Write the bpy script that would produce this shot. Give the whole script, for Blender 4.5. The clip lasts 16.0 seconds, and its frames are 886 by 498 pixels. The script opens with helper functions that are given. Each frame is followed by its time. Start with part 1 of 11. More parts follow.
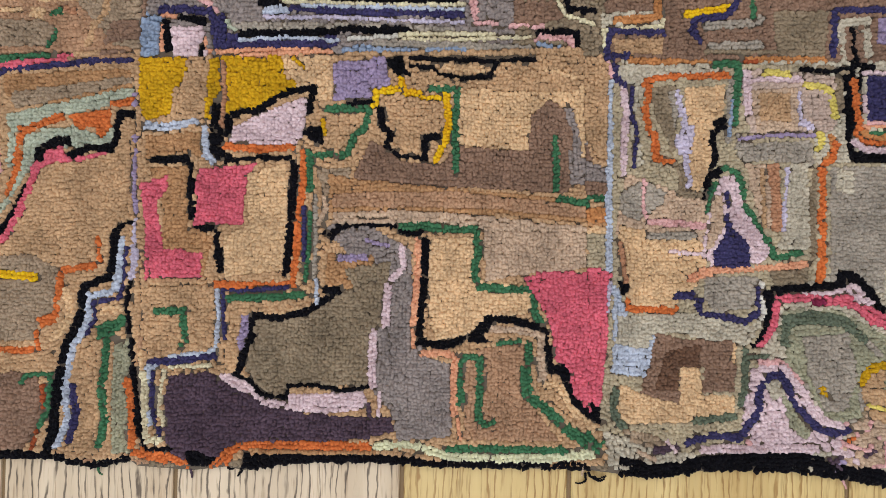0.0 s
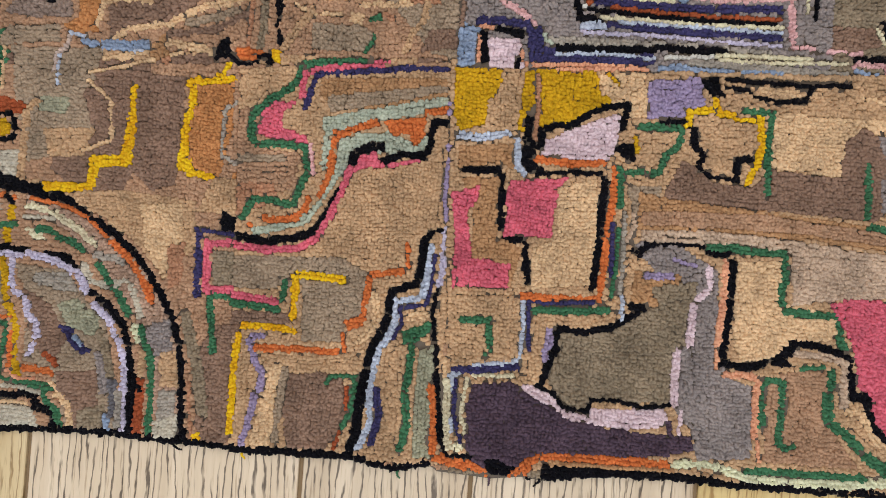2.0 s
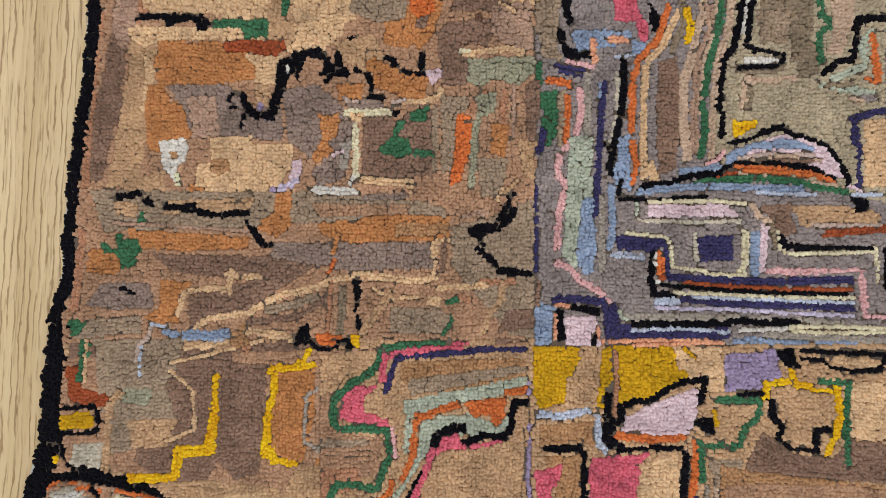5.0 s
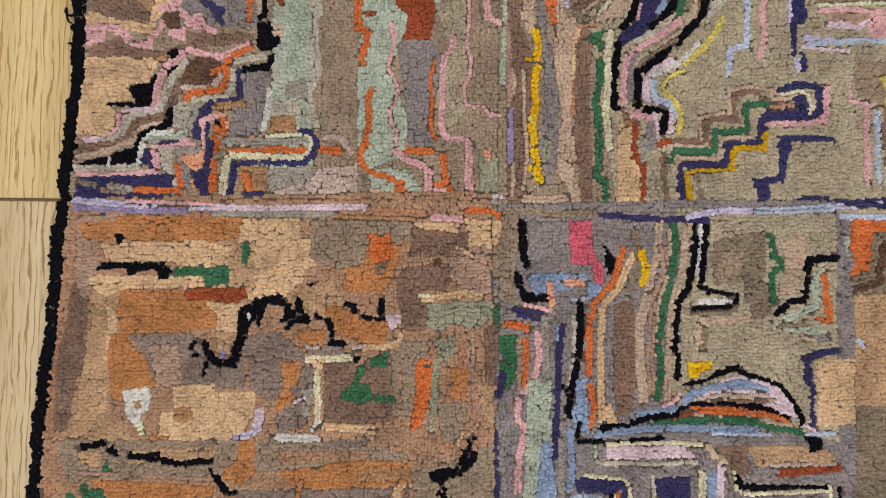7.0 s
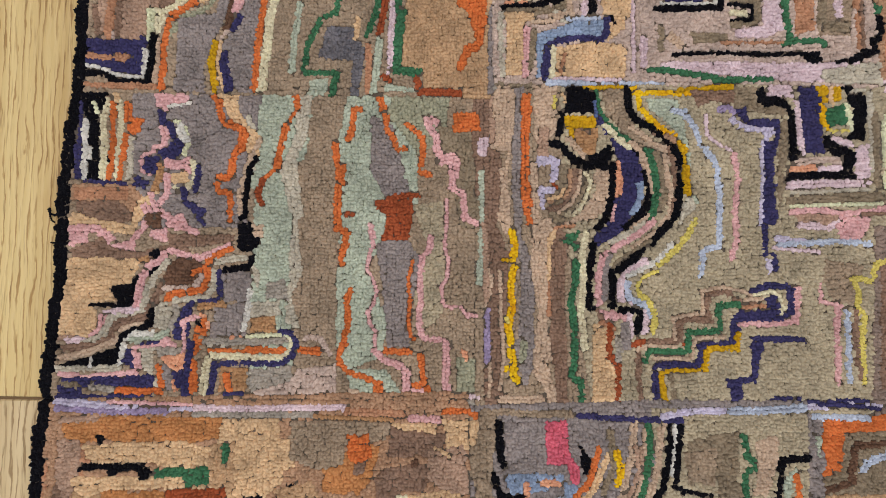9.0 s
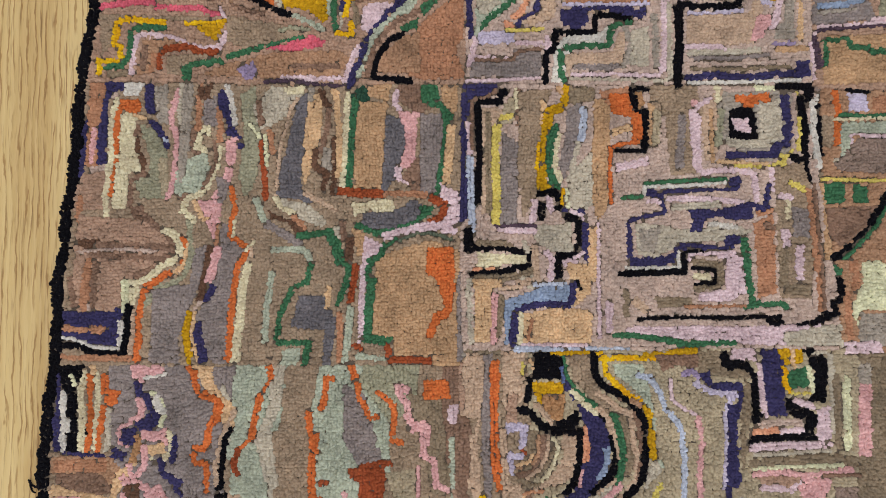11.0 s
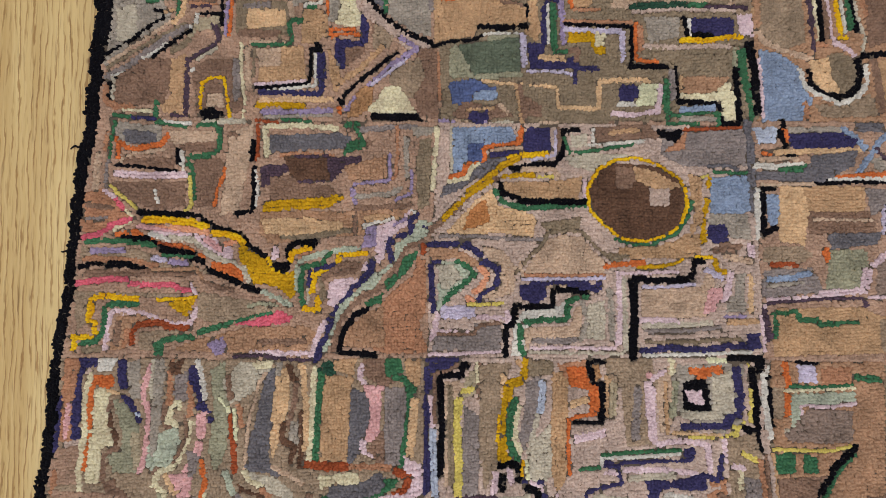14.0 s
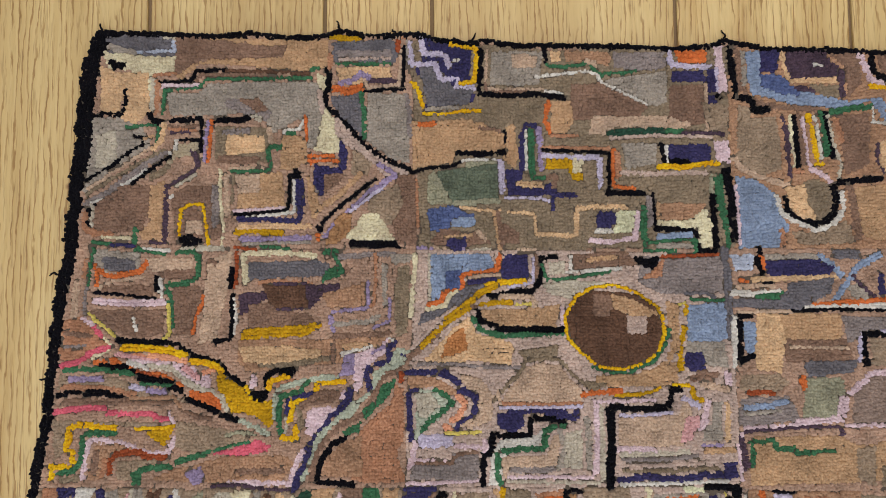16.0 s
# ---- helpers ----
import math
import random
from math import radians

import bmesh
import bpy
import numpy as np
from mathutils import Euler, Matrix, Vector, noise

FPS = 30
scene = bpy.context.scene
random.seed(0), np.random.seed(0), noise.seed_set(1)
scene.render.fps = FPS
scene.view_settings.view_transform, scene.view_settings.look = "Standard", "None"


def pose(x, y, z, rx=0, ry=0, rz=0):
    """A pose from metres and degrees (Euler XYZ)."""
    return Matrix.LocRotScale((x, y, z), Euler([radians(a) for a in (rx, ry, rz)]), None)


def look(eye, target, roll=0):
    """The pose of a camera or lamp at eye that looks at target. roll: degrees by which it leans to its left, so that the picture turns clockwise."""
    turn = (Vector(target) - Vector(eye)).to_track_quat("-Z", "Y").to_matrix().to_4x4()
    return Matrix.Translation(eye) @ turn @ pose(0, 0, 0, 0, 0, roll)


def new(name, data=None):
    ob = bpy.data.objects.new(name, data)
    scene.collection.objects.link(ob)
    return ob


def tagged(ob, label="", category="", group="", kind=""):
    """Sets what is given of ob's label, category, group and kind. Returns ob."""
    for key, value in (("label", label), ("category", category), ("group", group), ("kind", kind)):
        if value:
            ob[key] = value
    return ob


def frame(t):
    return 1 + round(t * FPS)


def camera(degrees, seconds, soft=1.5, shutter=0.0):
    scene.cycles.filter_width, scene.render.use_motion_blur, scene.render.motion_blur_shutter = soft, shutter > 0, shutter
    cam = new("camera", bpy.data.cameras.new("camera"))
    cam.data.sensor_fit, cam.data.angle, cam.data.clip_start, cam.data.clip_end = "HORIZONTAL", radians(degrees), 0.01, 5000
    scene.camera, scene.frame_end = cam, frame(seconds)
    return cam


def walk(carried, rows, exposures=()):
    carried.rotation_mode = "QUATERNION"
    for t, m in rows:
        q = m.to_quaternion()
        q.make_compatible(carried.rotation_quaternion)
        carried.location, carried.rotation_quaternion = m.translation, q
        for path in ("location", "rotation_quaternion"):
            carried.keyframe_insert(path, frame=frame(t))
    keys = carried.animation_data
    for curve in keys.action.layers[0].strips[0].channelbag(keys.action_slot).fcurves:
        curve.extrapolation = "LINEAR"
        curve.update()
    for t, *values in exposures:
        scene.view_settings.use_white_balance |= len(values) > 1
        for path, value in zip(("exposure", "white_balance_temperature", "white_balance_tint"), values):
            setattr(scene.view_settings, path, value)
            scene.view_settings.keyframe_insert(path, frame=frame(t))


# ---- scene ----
cam = camera(61.7, 16.0, soft=0.55)
PATH = [
    (0, 0.0321, 0.0276, 0.7038, 0.987, 0.024, 1.173),
    (0.5, -0.0374, 0.0362, 0.7031, 0.341, 0.484, 1.792),
    (1, -0.1118, 0.0284, 0.7057, 0.570, 0.565, 2.530),
    (1.5, -0.1839, 0.0332, 0.7096, 0.381, 0.604, 3.250),
    (2, -0.2476, 0.0356, 0.7101, 0.516, 0.845, 3.939),
    (2.5, -0.3160, 0.0444, 0.7103, 0.449, 0.755, 4.268),
    (3, -0.3647, 0.0605, 0.7117, 0.673, 0.810, 4.141),
    (3.5, -0.3628, 0.1039, 0.7139, 1.024, 0.928, 3.585),
    (4, -0.3602, 0.1562, 0.7174, 1.234, 0.824, 2.956),
    (4.5, -0.3510, 0.2079, 0.7206, 1.757, 0.803, 2.382),
    (5, -0.3369, 0.2751, 0.7248, 2.412, 0.790, 1.891),
    (5.2, -0.3382, 0.3047, 0.7265, 2.120, 0.638, 1.784),
    (7.3, -0.3038, 0.5381, 0.7471, 2.747, 0.307, 0.817),
    (7.5, -0.3006, 0.5534, 0.7489, 2.996, 0.275, 0.784),
    (8, -0.2976, 0.6020, 0.7544, 2.990, 0.158, 0.790),
    (8.5, -0.2965, 0.6551, 0.7609, 3.232, 0.111, 0.853),
    (9, -0.2936, 0.7014, 0.7642, 3.544, 0.067, 0.828),
    (9.5, -0.2877, 0.7629, 0.7709, 3.941, 0.078, 0.729),
    (9.7, -0.2849, 0.8010, 0.7727, 3.280, -0.055, 0.630),
    (11.8, -0.2502, 1.0711, 0.8099, 2.456, 0.011, -0.229),
    (12, -0.2453, 1.0883, 0.8122, 2.716, 0.123, -0.260),
    (12.5, -0.2373, 1.1366, 0.8190, 2.945, 0.117, -0.323),
    (13, -0.2325, 1.1874, 0.8261, 2.999, -0.096, -0.408),
    (13.5, -0.2286, 1.2302, 0.8313, 3.495, -0.184, -0.333),
    (14, -0.2278, 1.2703, 0.8380, 3.876, -0.174, -0.261),
    (14.5, -0.2321, 1.3050, 0.8438, 3.969, -0.359, -0.208),
    (15, -0.2249, 1.3375, 0.8463, 4.233, -0.291, -0.180),
    (15.5, -0.2165, 1.3759, 0.8485, 4.147, -0.274, -0.175),
    (16, -0.2038, 1.4075, 0.8500, 4.305, -0.274, -0.279),
]
walk(cam, [(t, pose(*row)) for t, *row in PATH], [(0, 0.03), (9.5, 0.0), (12, -0.06), (16, -0.06)])

# ---- light ----
world = bpy.data.worlds.new("world")
scene.world = world
world.use_nodes = True
wt = world.node_tree
sky = wt.nodes.new("ShaderNodeTexSky")
sky.sky_type, sky.sun_disc, sky.sun_elevation, sky.sun_rotation = "NISHITA", False, radians(35), radians(200)
wt.links.new(sky.outputs[0], wt.nodes["Background"].inputs[0])
wt.nodes["Background"].inputs[1].default_value = 0.1


def area_lamp(name, eye, target, sx, sy, watts, colour):
    lamp = bpy.data.lights.new(name, "AREA")
    lamp.shape, lamp.size, lamp.size_y, lamp.energy, lamp.color = "RECTANGLE", sx, sy, watts, colour
    ob = new(name, lamp)
    ob.matrix_world = look(eye, target)
    return tagged(ob, kind="structure")


# Daylight assumed at the unseen south window; pale ceiling fill added above the rug.
area_lamp("window_light", (-0.3, -1.86, 1.5), (-0.3, 0.6, 0.3), 2.2, 1.3, 48, (0.76, 0.87, 1.0))
area_lamp("ceiling_fill", (-0.1, 1.3, 2.58), (-0.1, 1.3, 0.0), 2.6, 2.6, 62, (0.88, 0.89, 1.0))

# ---- materials ----


def material(name):
    m = bpy.data.materials.new(name)
    m.use_nodes = True
    return m, m.node_tree.nodes, m.node_tree.links, m.node_tree.nodes["Principled BSDF"]


def linear(rgb):
    return [((c / 255 + 0.055) / 1.055) ** 2.4 if c > 10 else c / 255 / 12.92 for c in rgb]


def wool(name, rgb, heather=0.25, gain=1.0):
    """Dyed wool: each loop a shade of its own, fine fibre and slow fading over the rug."""
    m, nodes, links, b = material(name)
    geo = nodes.new("ShaderNodeNewGeometry")
    coord = nodes.new("ShaderNodeTexCoord")
    fibre = nodes.new("ShaderNodeTexNoise")
    fibre.inputs["Scale"].default_value, fibre.inputs["Detail"].default_value, fibre.inputs["Roughness"].default_value = 520, 6, 0.72
    links.new(coord.outputs["Object"], fibre.inputs["Vector"])
    fade = nodes.new("ShaderNodeTexNoise")
    fade.inputs["Scale"].default_value, fade.inputs["Detail"].default_value = 38, 4
    links.new(coord.outputs["Object"], fade.inputs["Vector"])
    base = [c * gain for c in linear(rgb)]
    dark = [c * (1 - heather) for c in base]
    lite = [min(c * (1 + heather), 0.85) for c in base]
    shade = nodes.new("ShaderNodeMixRGB")
    shade.inputs[1].default_value, shade.inputs[2].default_value = (*dark, 1), (*lite, 1)
    add = nodes.new("ShaderNodeMath")
    add.operation = "MULTIPLY_ADD"
    add.inputs[1].default_value = 0.3
    links.new(geo.outputs["Random Per Island"], add.inputs[0])
    spread = nodes.new("ShaderNodeMath")
    spread.operation = "MULTIPLY_ADD"
    spread.inputs[1].default_value, spread.inputs[2].default_value = 1.5, -0.46
    links.new(fade.outputs[0], spread.inputs[0])
    links.new(spread.outputs[0], add.inputs[2])
    tint = nodes.new("ShaderNodeMath")
    tint.operation = "MULTIPLY_ADD"
    tint.inputs[1].default_value = 1.3
    links.new(fibre.outputs[0], tint.inputs[0])
    links.new(add.outputs[0], tint.inputs[2])
    less = nodes.new("ShaderNodeMath")
    less.operation, less.use_clamp = "SUBTRACT", True
    less.inputs[1].default_value = 0.56
    links.new(tint.outputs[0], less.inputs[0])
    links.new(less.outputs[0], shade.inputs[0])
    links.new(shade.outputs[0], b.inputs["Base Color"])
    b.inputs["Roughness"].default_value = 0.95
    b.inputs["Specular IOR Level"].default_value = 0.05
    b.inputs["Sheen Weight"].default_value = 0.02
    bump = nodes.new("ShaderNodeBump")
    bump.inputs["Strength"].default_value, bump.inputs["Distance"].default_value = 0.9, 0.0016
    links.new(fibre.outputs[0], bump.inputs["Height"])
    links.new(bump.outputs[0], b.inputs["Normal"])
    return m


YARNS = {
    "tan": (182, 148, 112),
    "sand": (206, 172, 132),
    "camel": (168, 128, 90),
    "orangebrown": (180, 124, 77),
    "brown": (133, 106, 88),
    "dkbrown": (100, 74, 58),
    "taupe": (136, 120, 98),
    "grey": (156, 146, 132),
    "dkgrey": (108, 104, 106),
    "greymauve": (138, 127, 121),
    "ltgrey": (182, 172, 152),
    "cream": (216, 198, 164),
    "white": (204, 198, 186),
    "ltgreen": (169, 155, 128),
    "palegreen": (206, 204, 168),
    "sage": (150, 147, 122),
    "aqua": (170, 175, 154),
    "green": (62, 106, 74),
    "hazel": (168, 132, 103),
    "driftwood": (153, 133, 110),
    "moss": (98, 106, 88),
    "dkgreen": (46, 76, 60),
    "pink": (204, 98, 112),
    "rose": (216, 162, 158),
    "palerose": (214, 184, 186),
    "lilac": (150, 134, 160),
    "palelilac": (188, 178, 194),
    "blue": (136, 150, 170),
    "dkblue": (86, 98, 134),
    "paleblue": (176, 182, 194),
    "navy": (58, 54, 88),
    "black": (14, 13, 17),
    "plum": (80, 64, 74),
    "plumred": (120, 40, 66),
    "orange": (198, 108, 58),
    "peach": (228, 152, 118),
    "mustard": (188, 146, 28),
    "yellow": (250, 174, 30),
    "yellowpale": (206, 188, 100),
    "rust": (150, 76, 46),
    "blush": (184, 162, 147),
    "fawn": (168, 138, 116),
    "oat": (187, 161, 136),
    "clay": (172, 126, 96),
    "mushroom": (138, 119, 106),
}
WORDS = dict(orangebrown="orange-brown", dkbrown="dark brown", dkgrey="dark grey", greymauve="mauve-grey", ltgrey="light grey", ltgreen="buff-green",
             palegreen="pale green", dkgreen="dark green", palerose="pale rose", palelilac="pale lilac", dkblue="dark blue", paleblue="pale blue",
             plumred="plum red", yellowpale="pale yellow")
WOOL = {}
for yarn, rgb in YARNS.items():
    WOOL[yarn] = wool(yarn + "_wool", rgb, 0.55 if yarn == "black" else 0.38)


def oak(name, low, high, pore):
    """Oiled oak: thin dark pores in broken wavering lines, a slow figure and a few brown stains, each plank of its own shade."""
    m, nodes, links, b = material(name)
    coord, info = nodes.new("ShaderNodeTexCoord"), nodes.new("ShaderNodeObjectInfo")
    shift = nodes.new("ShaderNodeVectorMath")
    shift.operation = "MULTIPLY_ADD"
    shift.inputs[1].default_value = (7.0, 31.0, 3.0)
    links.new(info.outputs["Random"], shift.inputs[0])
    links.new(coord.outputs["Object"], shift.inputs[2])

    def grain(x, y, detail, rough):
        mapping, tex = nodes.new("ShaderNodeMapping"), nodes.new("ShaderNodeTexNoise")
        mapping.inputs["Scale"].default_value = (x, y, 1)
        tex.inputs["Scale"].default_value, tex.inputs["Detail"].default_value, tex.inputs["Roughness"].default_value = 1, detail, rough
        tex.inputs["Distortion"].default_value = 0.3
        links.new(shift.outputs[0], mapping.inputs[0])
        links.new(mapping.outputs[0], tex.inputs[0])
        return tex.outputs[0]

    def ramp(value, p0, p1, c0, c1):
        node = nodes.new("ShaderNodeValToRGB")
        node.color_ramp.elements[0].position, node.color_ramp.elements[1].position = p0, p1
        node.color_ramp.elements[0].color, node.color_ramp.elements[1].color = (*c0, 1), (*c1, 1)
        links.new(value, node.inputs[0])
        return node.outputs[0]

    def mix(kind, fac, a, c):
        node = nodes.new("ShaderNodeMixRGB")
        node.blend_type = kind
        for k, v in enumerate((fac, a, c)):
            if isinstance(v, float):
                node.inputs[k].default_value = v
            elif isinstance(v, tuple):
                node.inputs[k].default_value = (*v, 1)
            else:
                links.new(v, node.inputs[k])
        return node.outputs[0]

    lines, slow = nodes.new("ShaderNodeTexWave"), nodes.new("ShaderNodeMapping")
    slow.inputs["Scale"].default_value = (1, 0.2, 1)
    lines.inputs["Scale"].default_value, lines.inputs["Distortion"].default_value = 44, 9.0
    lines.inputs["Detail"].default_value, lines.inputs["Detail Scale"].default_value, lines.inputs["Detail Roughness"].default_value = 4, 1.1, 0.62
    links.new(shift.outputs[0], slow.inputs[0])
    links.new(slow.outputs[0], lines.inputs[0])
    white = (1.0, 1.0, 1.0)
    pores = ramp(lines.outputs["Color"], 0.03, 0.22, pore, white)
    gaps = ramp(grain(120, 20, 2, 0.5), 0.46, 0.62, (0.0, 0.0, 0.0), white)
    ticks = ramp(grain(430, 22, 2, 0.6), 0.30, 0.43, (0.62, 0.56, 0.50), white)
    tone = ramp(grain(26, 1.6, 4, 0.6), 0.34, 0.68, low, high)
    stains = ramp(grain(9, 3.2, 4, 0.6), 0.60, 0.78, white, (0.82, 0.70, 0.56))
    colour = mix("MULTIPLY", 1.0, mix("MULTIPLY", 0.8, tone, ticks), stains)
    colour = mix("MULTIPLY", 1.0, colour, mix("MIX", gaps, pores, white))
    knots = nodes.new("ShaderNodeTexVoronoi")
    knots.inputs["Scale"].default_value = 6.5
    links.new(shift.outputs[0], knots.inputs["Vector"])
    colour = mix("MULTIPLY", 1.0, colour, ramp(knots.outputs["Distance"], 0.014, 0.034, (0.42, 0.30, 0.20), white))
    shade = nodes.new("ShaderNodeHueSaturation")
    val = nodes.new("ShaderNodeMath")
    val.operation = "MULTIPLY_ADD"
    val.inputs[1].default_value, val.inputs[2].default_value = 0.12, 0.95
    links.new(info.outputs["Random"], val.inputs[0])
    links.new(val.outputs[0], shade.inputs["Value"])
    links.new(colour, shade.inputs["Color"])
    links.new(shade.outputs[0], b.inputs["Base Color"])
    gloss = nodes.new("ShaderNodeMapRange")
    gloss.inputs["To Min"].default_value, gloss.inputs["To Max"].default_value = 0.36, 0.52
    links.new(grain(3, 2.2, 2, 0.5), gloss.inputs[0])
    links.new(gloss.outputs[0], b.inputs["Roughness"])
    bump = nodes.new("ShaderNodeBump")
    bump.inputs["Strength"].default_value, bump.inputs["Distance"].default_value = 0.4, 0.0006
    links.new(lines.outputs["Color"], bump.inputs["Height"])
    links.new(bump.outputs[0], b.inputs["Normal"])
    return m


def plain(name, rgb, rough):
    m, nodes, links, b = material(name)
    tex, mix = nodes.new("ShaderNodeTexNoise"), nodes.new("ShaderNodeMixRGB")
    tex.inputs["Scale"].default_value, tex.inputs["Detail"].default_value = 12, 6
    mix.inputs[1].default_value, mix.inputs[2].default_value = (*[c * 0.93 for c in rgb], 1), (*rgb, 1)
    links.new(tex.outputs[0], mix.inputs[0])
    links.new(mix.outputs[0], b.inputs["Base Color"])
    b.inputs["Roughness"].default_value = rough
    return m


OAK = oak("golden_oak", (0.48, 0.325, 0.122), (0.64, 0.48, 0.21), (0.58, 0.47, 0.36))
# The lower west boards: oak made paler, daylight's falloff put into the colour.
DAYLIT_OAK = oak("daylit_oak", (0.47, 0.345, 0.175), (0.63, 0.49, 0.28), (0.52, 0.45, 0.37))
PALE_OAK = oak("pale_oak", (0.49, 0.375, 0.245), (0.65, 0.525, 0.37), (0.22, 0.20, 0.19))
PLASTER = plain("wall_paint", (0.78, 0.75, 0.7), 0.9)
GAP = plain("joint_dirt", (0.21, 0.135, 0.065), 0.9)
JUTE = plain("jute_backing", (0.11, 0.085, 0.06), 1.0)
LINING = plain("lining_cloth", (0.50, 0.52, 0.50), 1.0)

# ---- structure ----


def box_mesh(name, x0, x1, y0, y1, z0, z1, mat, bevel=0.0):
    bm = bmesh.new()
    bmesh.ops.create_cube(bm, size=1, matrix=Matrix.LocRotScale(((x0 + x1) / 2, (y0 + y1) / 2, (z0 + z1) / 2), None, (x1 - x0, y1 - y0, z1 - z0)))
    if bevel:
        bmesh.ops.bevel(bm, geom=[e for e in bm.edges if all(v.co.z > (z0 + z1) / 2 for v in e.verts)], offset=bevel, segments=1, affect="EDGES")
    me = bpy.data.meshes.new(name)
    bm.to_mesh(me)
    bm.free()
    me.materials.append(mat)
    return me


# The walls and ceiling are unseen, added plain to close the room.
X0, X1, Y0, Y1, TOP = -2.6, 2.6, -1.9, 3.9, 2.6
floor = new("floor", box_mesh("floor", X0, X1, Y0, Y1, -0.12, -0.004, GAP))
tagged(floor, "golden oiled oak plank floor with wide boards", "floor", kind="structure")
tagged(new("ceiling", box_mesh("ceiling", X0, X1, Y0, Y1, TOP, TOP + 0.1, PLASTER)), "plain white plastered ceiling", "ceiling", kind="structure")
# the unseen south wall, with an assumed window's opening through it
bm = bmesh.new()
for a, b_, c, d in ((X0, -1.4, -0.1, TOP), (0.8, X1, -0.1, TOP), (-1.4, 0.8, -0.1, 0.85), (-1.4, 0.8, 2.15, TOP)):
    bmesh.ops.create_cube(bm, size=1, matrix=Matrix.LocRotScale(((a + b_) / 2, Y0 - 0.05, (c + d) / 2), None, (b_ - a, 0.1, d - c)))
me = bpy.data.meshes.new("wall_south")
bm.to_mesh(me)
bm.free()
me.materials.append(PLASTER)
tagged(new("wall_south", me), "plain off-white painted wall with an assumed window opening", "wall", kind="structure")
tagged(new("wall_west", box_mesh("wall_west", X0 - 0.1, X0, Y0, Y1, -0.1, TOP, PLASTER)), "plain off-white painted wall", "wall", kind="structure")
tagged(new("wall_east", box_mesh("wall_east", X1, X1 + 0.1, Y0, Y1, -0.1, TOP, PLASTER)), "plain off-white painted wall", "wall", kind="structure")
tagged(new("wall_north", box_mesh("wall_north", X0, X1, Y1, Y1 + 0.1, -0.1, TOP, PLASTER)), "plain off-white painted wall", "wall", kind="structure")

# ---- the rug ----
rug = tagged(new("rug"), "hand-hooked wool patchwork rug with black edge on oak floor", "rug")
PITCH, PILE = 0.0033, 0.010
# the rug's outline, in millimetres
EDGE_WEST = [(-734, -152), (-748, -126), (-741, -93), (-745, -45), (-742, 10), (-742, 48), (-728, 108), (-729, 146), (-727, 179), (-726, 222), (-714, 272), (-716, 305), (-714, 371), (-709, 427), (-704, 483), (-703, 537), (-697, 593), (-696, 639), (-692, 673), (-689, 714), (-688, 745), (-690, 777), (-688, 824), (-685, 864), (-678, 923), (-677, 1001), (-670, 1037), (-671, 1071), (-664, 1098), (-661, 1147), (-658, 1197), (-656, 1222), (-651, 1253), (-645, 1290), (-644, 1328), (-640, 1359), (-638, 1397), (-634, 1435), (-626, 1473), (-625, 1519), (-622, 1564), (-618, 1604), (-617, 1643), (-613, 1683), (-606, 1713)]
EDGE_NORTH = [(-597, 1727), (-529, 1725), (-464, 1722), (-418, 1725), (-378, 1720), (-345, 1721), (-319, 1729), (-286, 1722), (-227, 1724), (-207, 1718), (-168, 1713), (-155, 1716), (-109, 1710), (10, 1709), (75, 1706), (115, 1710), (132, 1716), (148, 1711), (181, 1705), (240, 1704), (317, 1700)]
EDGE_SOUTH = [(449, -174), (413, -168), (376, -163), (324, -161), (276, -163), (255, -167), (229, -170), (197, -167), (171, -164), (97, -164), (34, -164), (2, -162), (-40, -161), (-104, -163), (-151, -171), (-167, -168), (-198, -172), (-250, -169), (-257, -164), (-293, -172), (-331, -164), (-441, -164), (-479, -160), (-495, -161), (-555, -158), (-603, -157), (-674, -161), (-720, -159)]
OUTLINE = EDGE_WEST + EDGE_NORTH + [(500, 1700), (500, -174)] + EDGE_SOUTH


def inside(px, py, poly):
    hit = np.zeros(px.shape, bool)
    for (ax, ay), (bx, by) in zip(poly, poly[1:] + poly[:1]):
        if ay != by:
            hit ^= ((ay > py) != (by > py)) & (px < (bx - ax) * (py - ay) / (by - ay) + ax)
    return hit


def distance(px, py, pts):
    far = np.full(px.shape, 1e9)
    for (ax, ay), (bx, by) in zip(pts, pts[1:]):
        dx, dy = bx - ax, by - ay
        k = np.clip(((px - ax) * dx + (py - ay) * dy) / max(dx * dx + dy * dy, 1e-9), 0, 1)
        far = np.minimum(far, np.hypot(px - ax - k * dx, py - ay - k * dy))
    return far


# One place for every loop of wool, in hooked rows that wander a little.
step = PITCH * 1000
cols, rows_ = np.meshgrid(np.arange(-800, 510, step), np.arange(-235, 1725, step))
rng = np.random.default_rng(4)
gx = (cols + 2.0 * np.sin(rows_ / 41 + np.sin(cols / 97) * 2) + 1.2 * np.sin(rows_ / 13 + cols / 37)).ravel()
gy = (rows_ + 2.0 * np.sin(cols / 47 + np.sin(rows_ / 83) * 2) + 1.2 * np.sin(cols / 15 + rows_ / 29)).ravel()
gx += rng.uniform(-0.2, 0.2, gx.shape) * step
gy += rng.uniform(-0.2, 0.2, gy.shape) * step
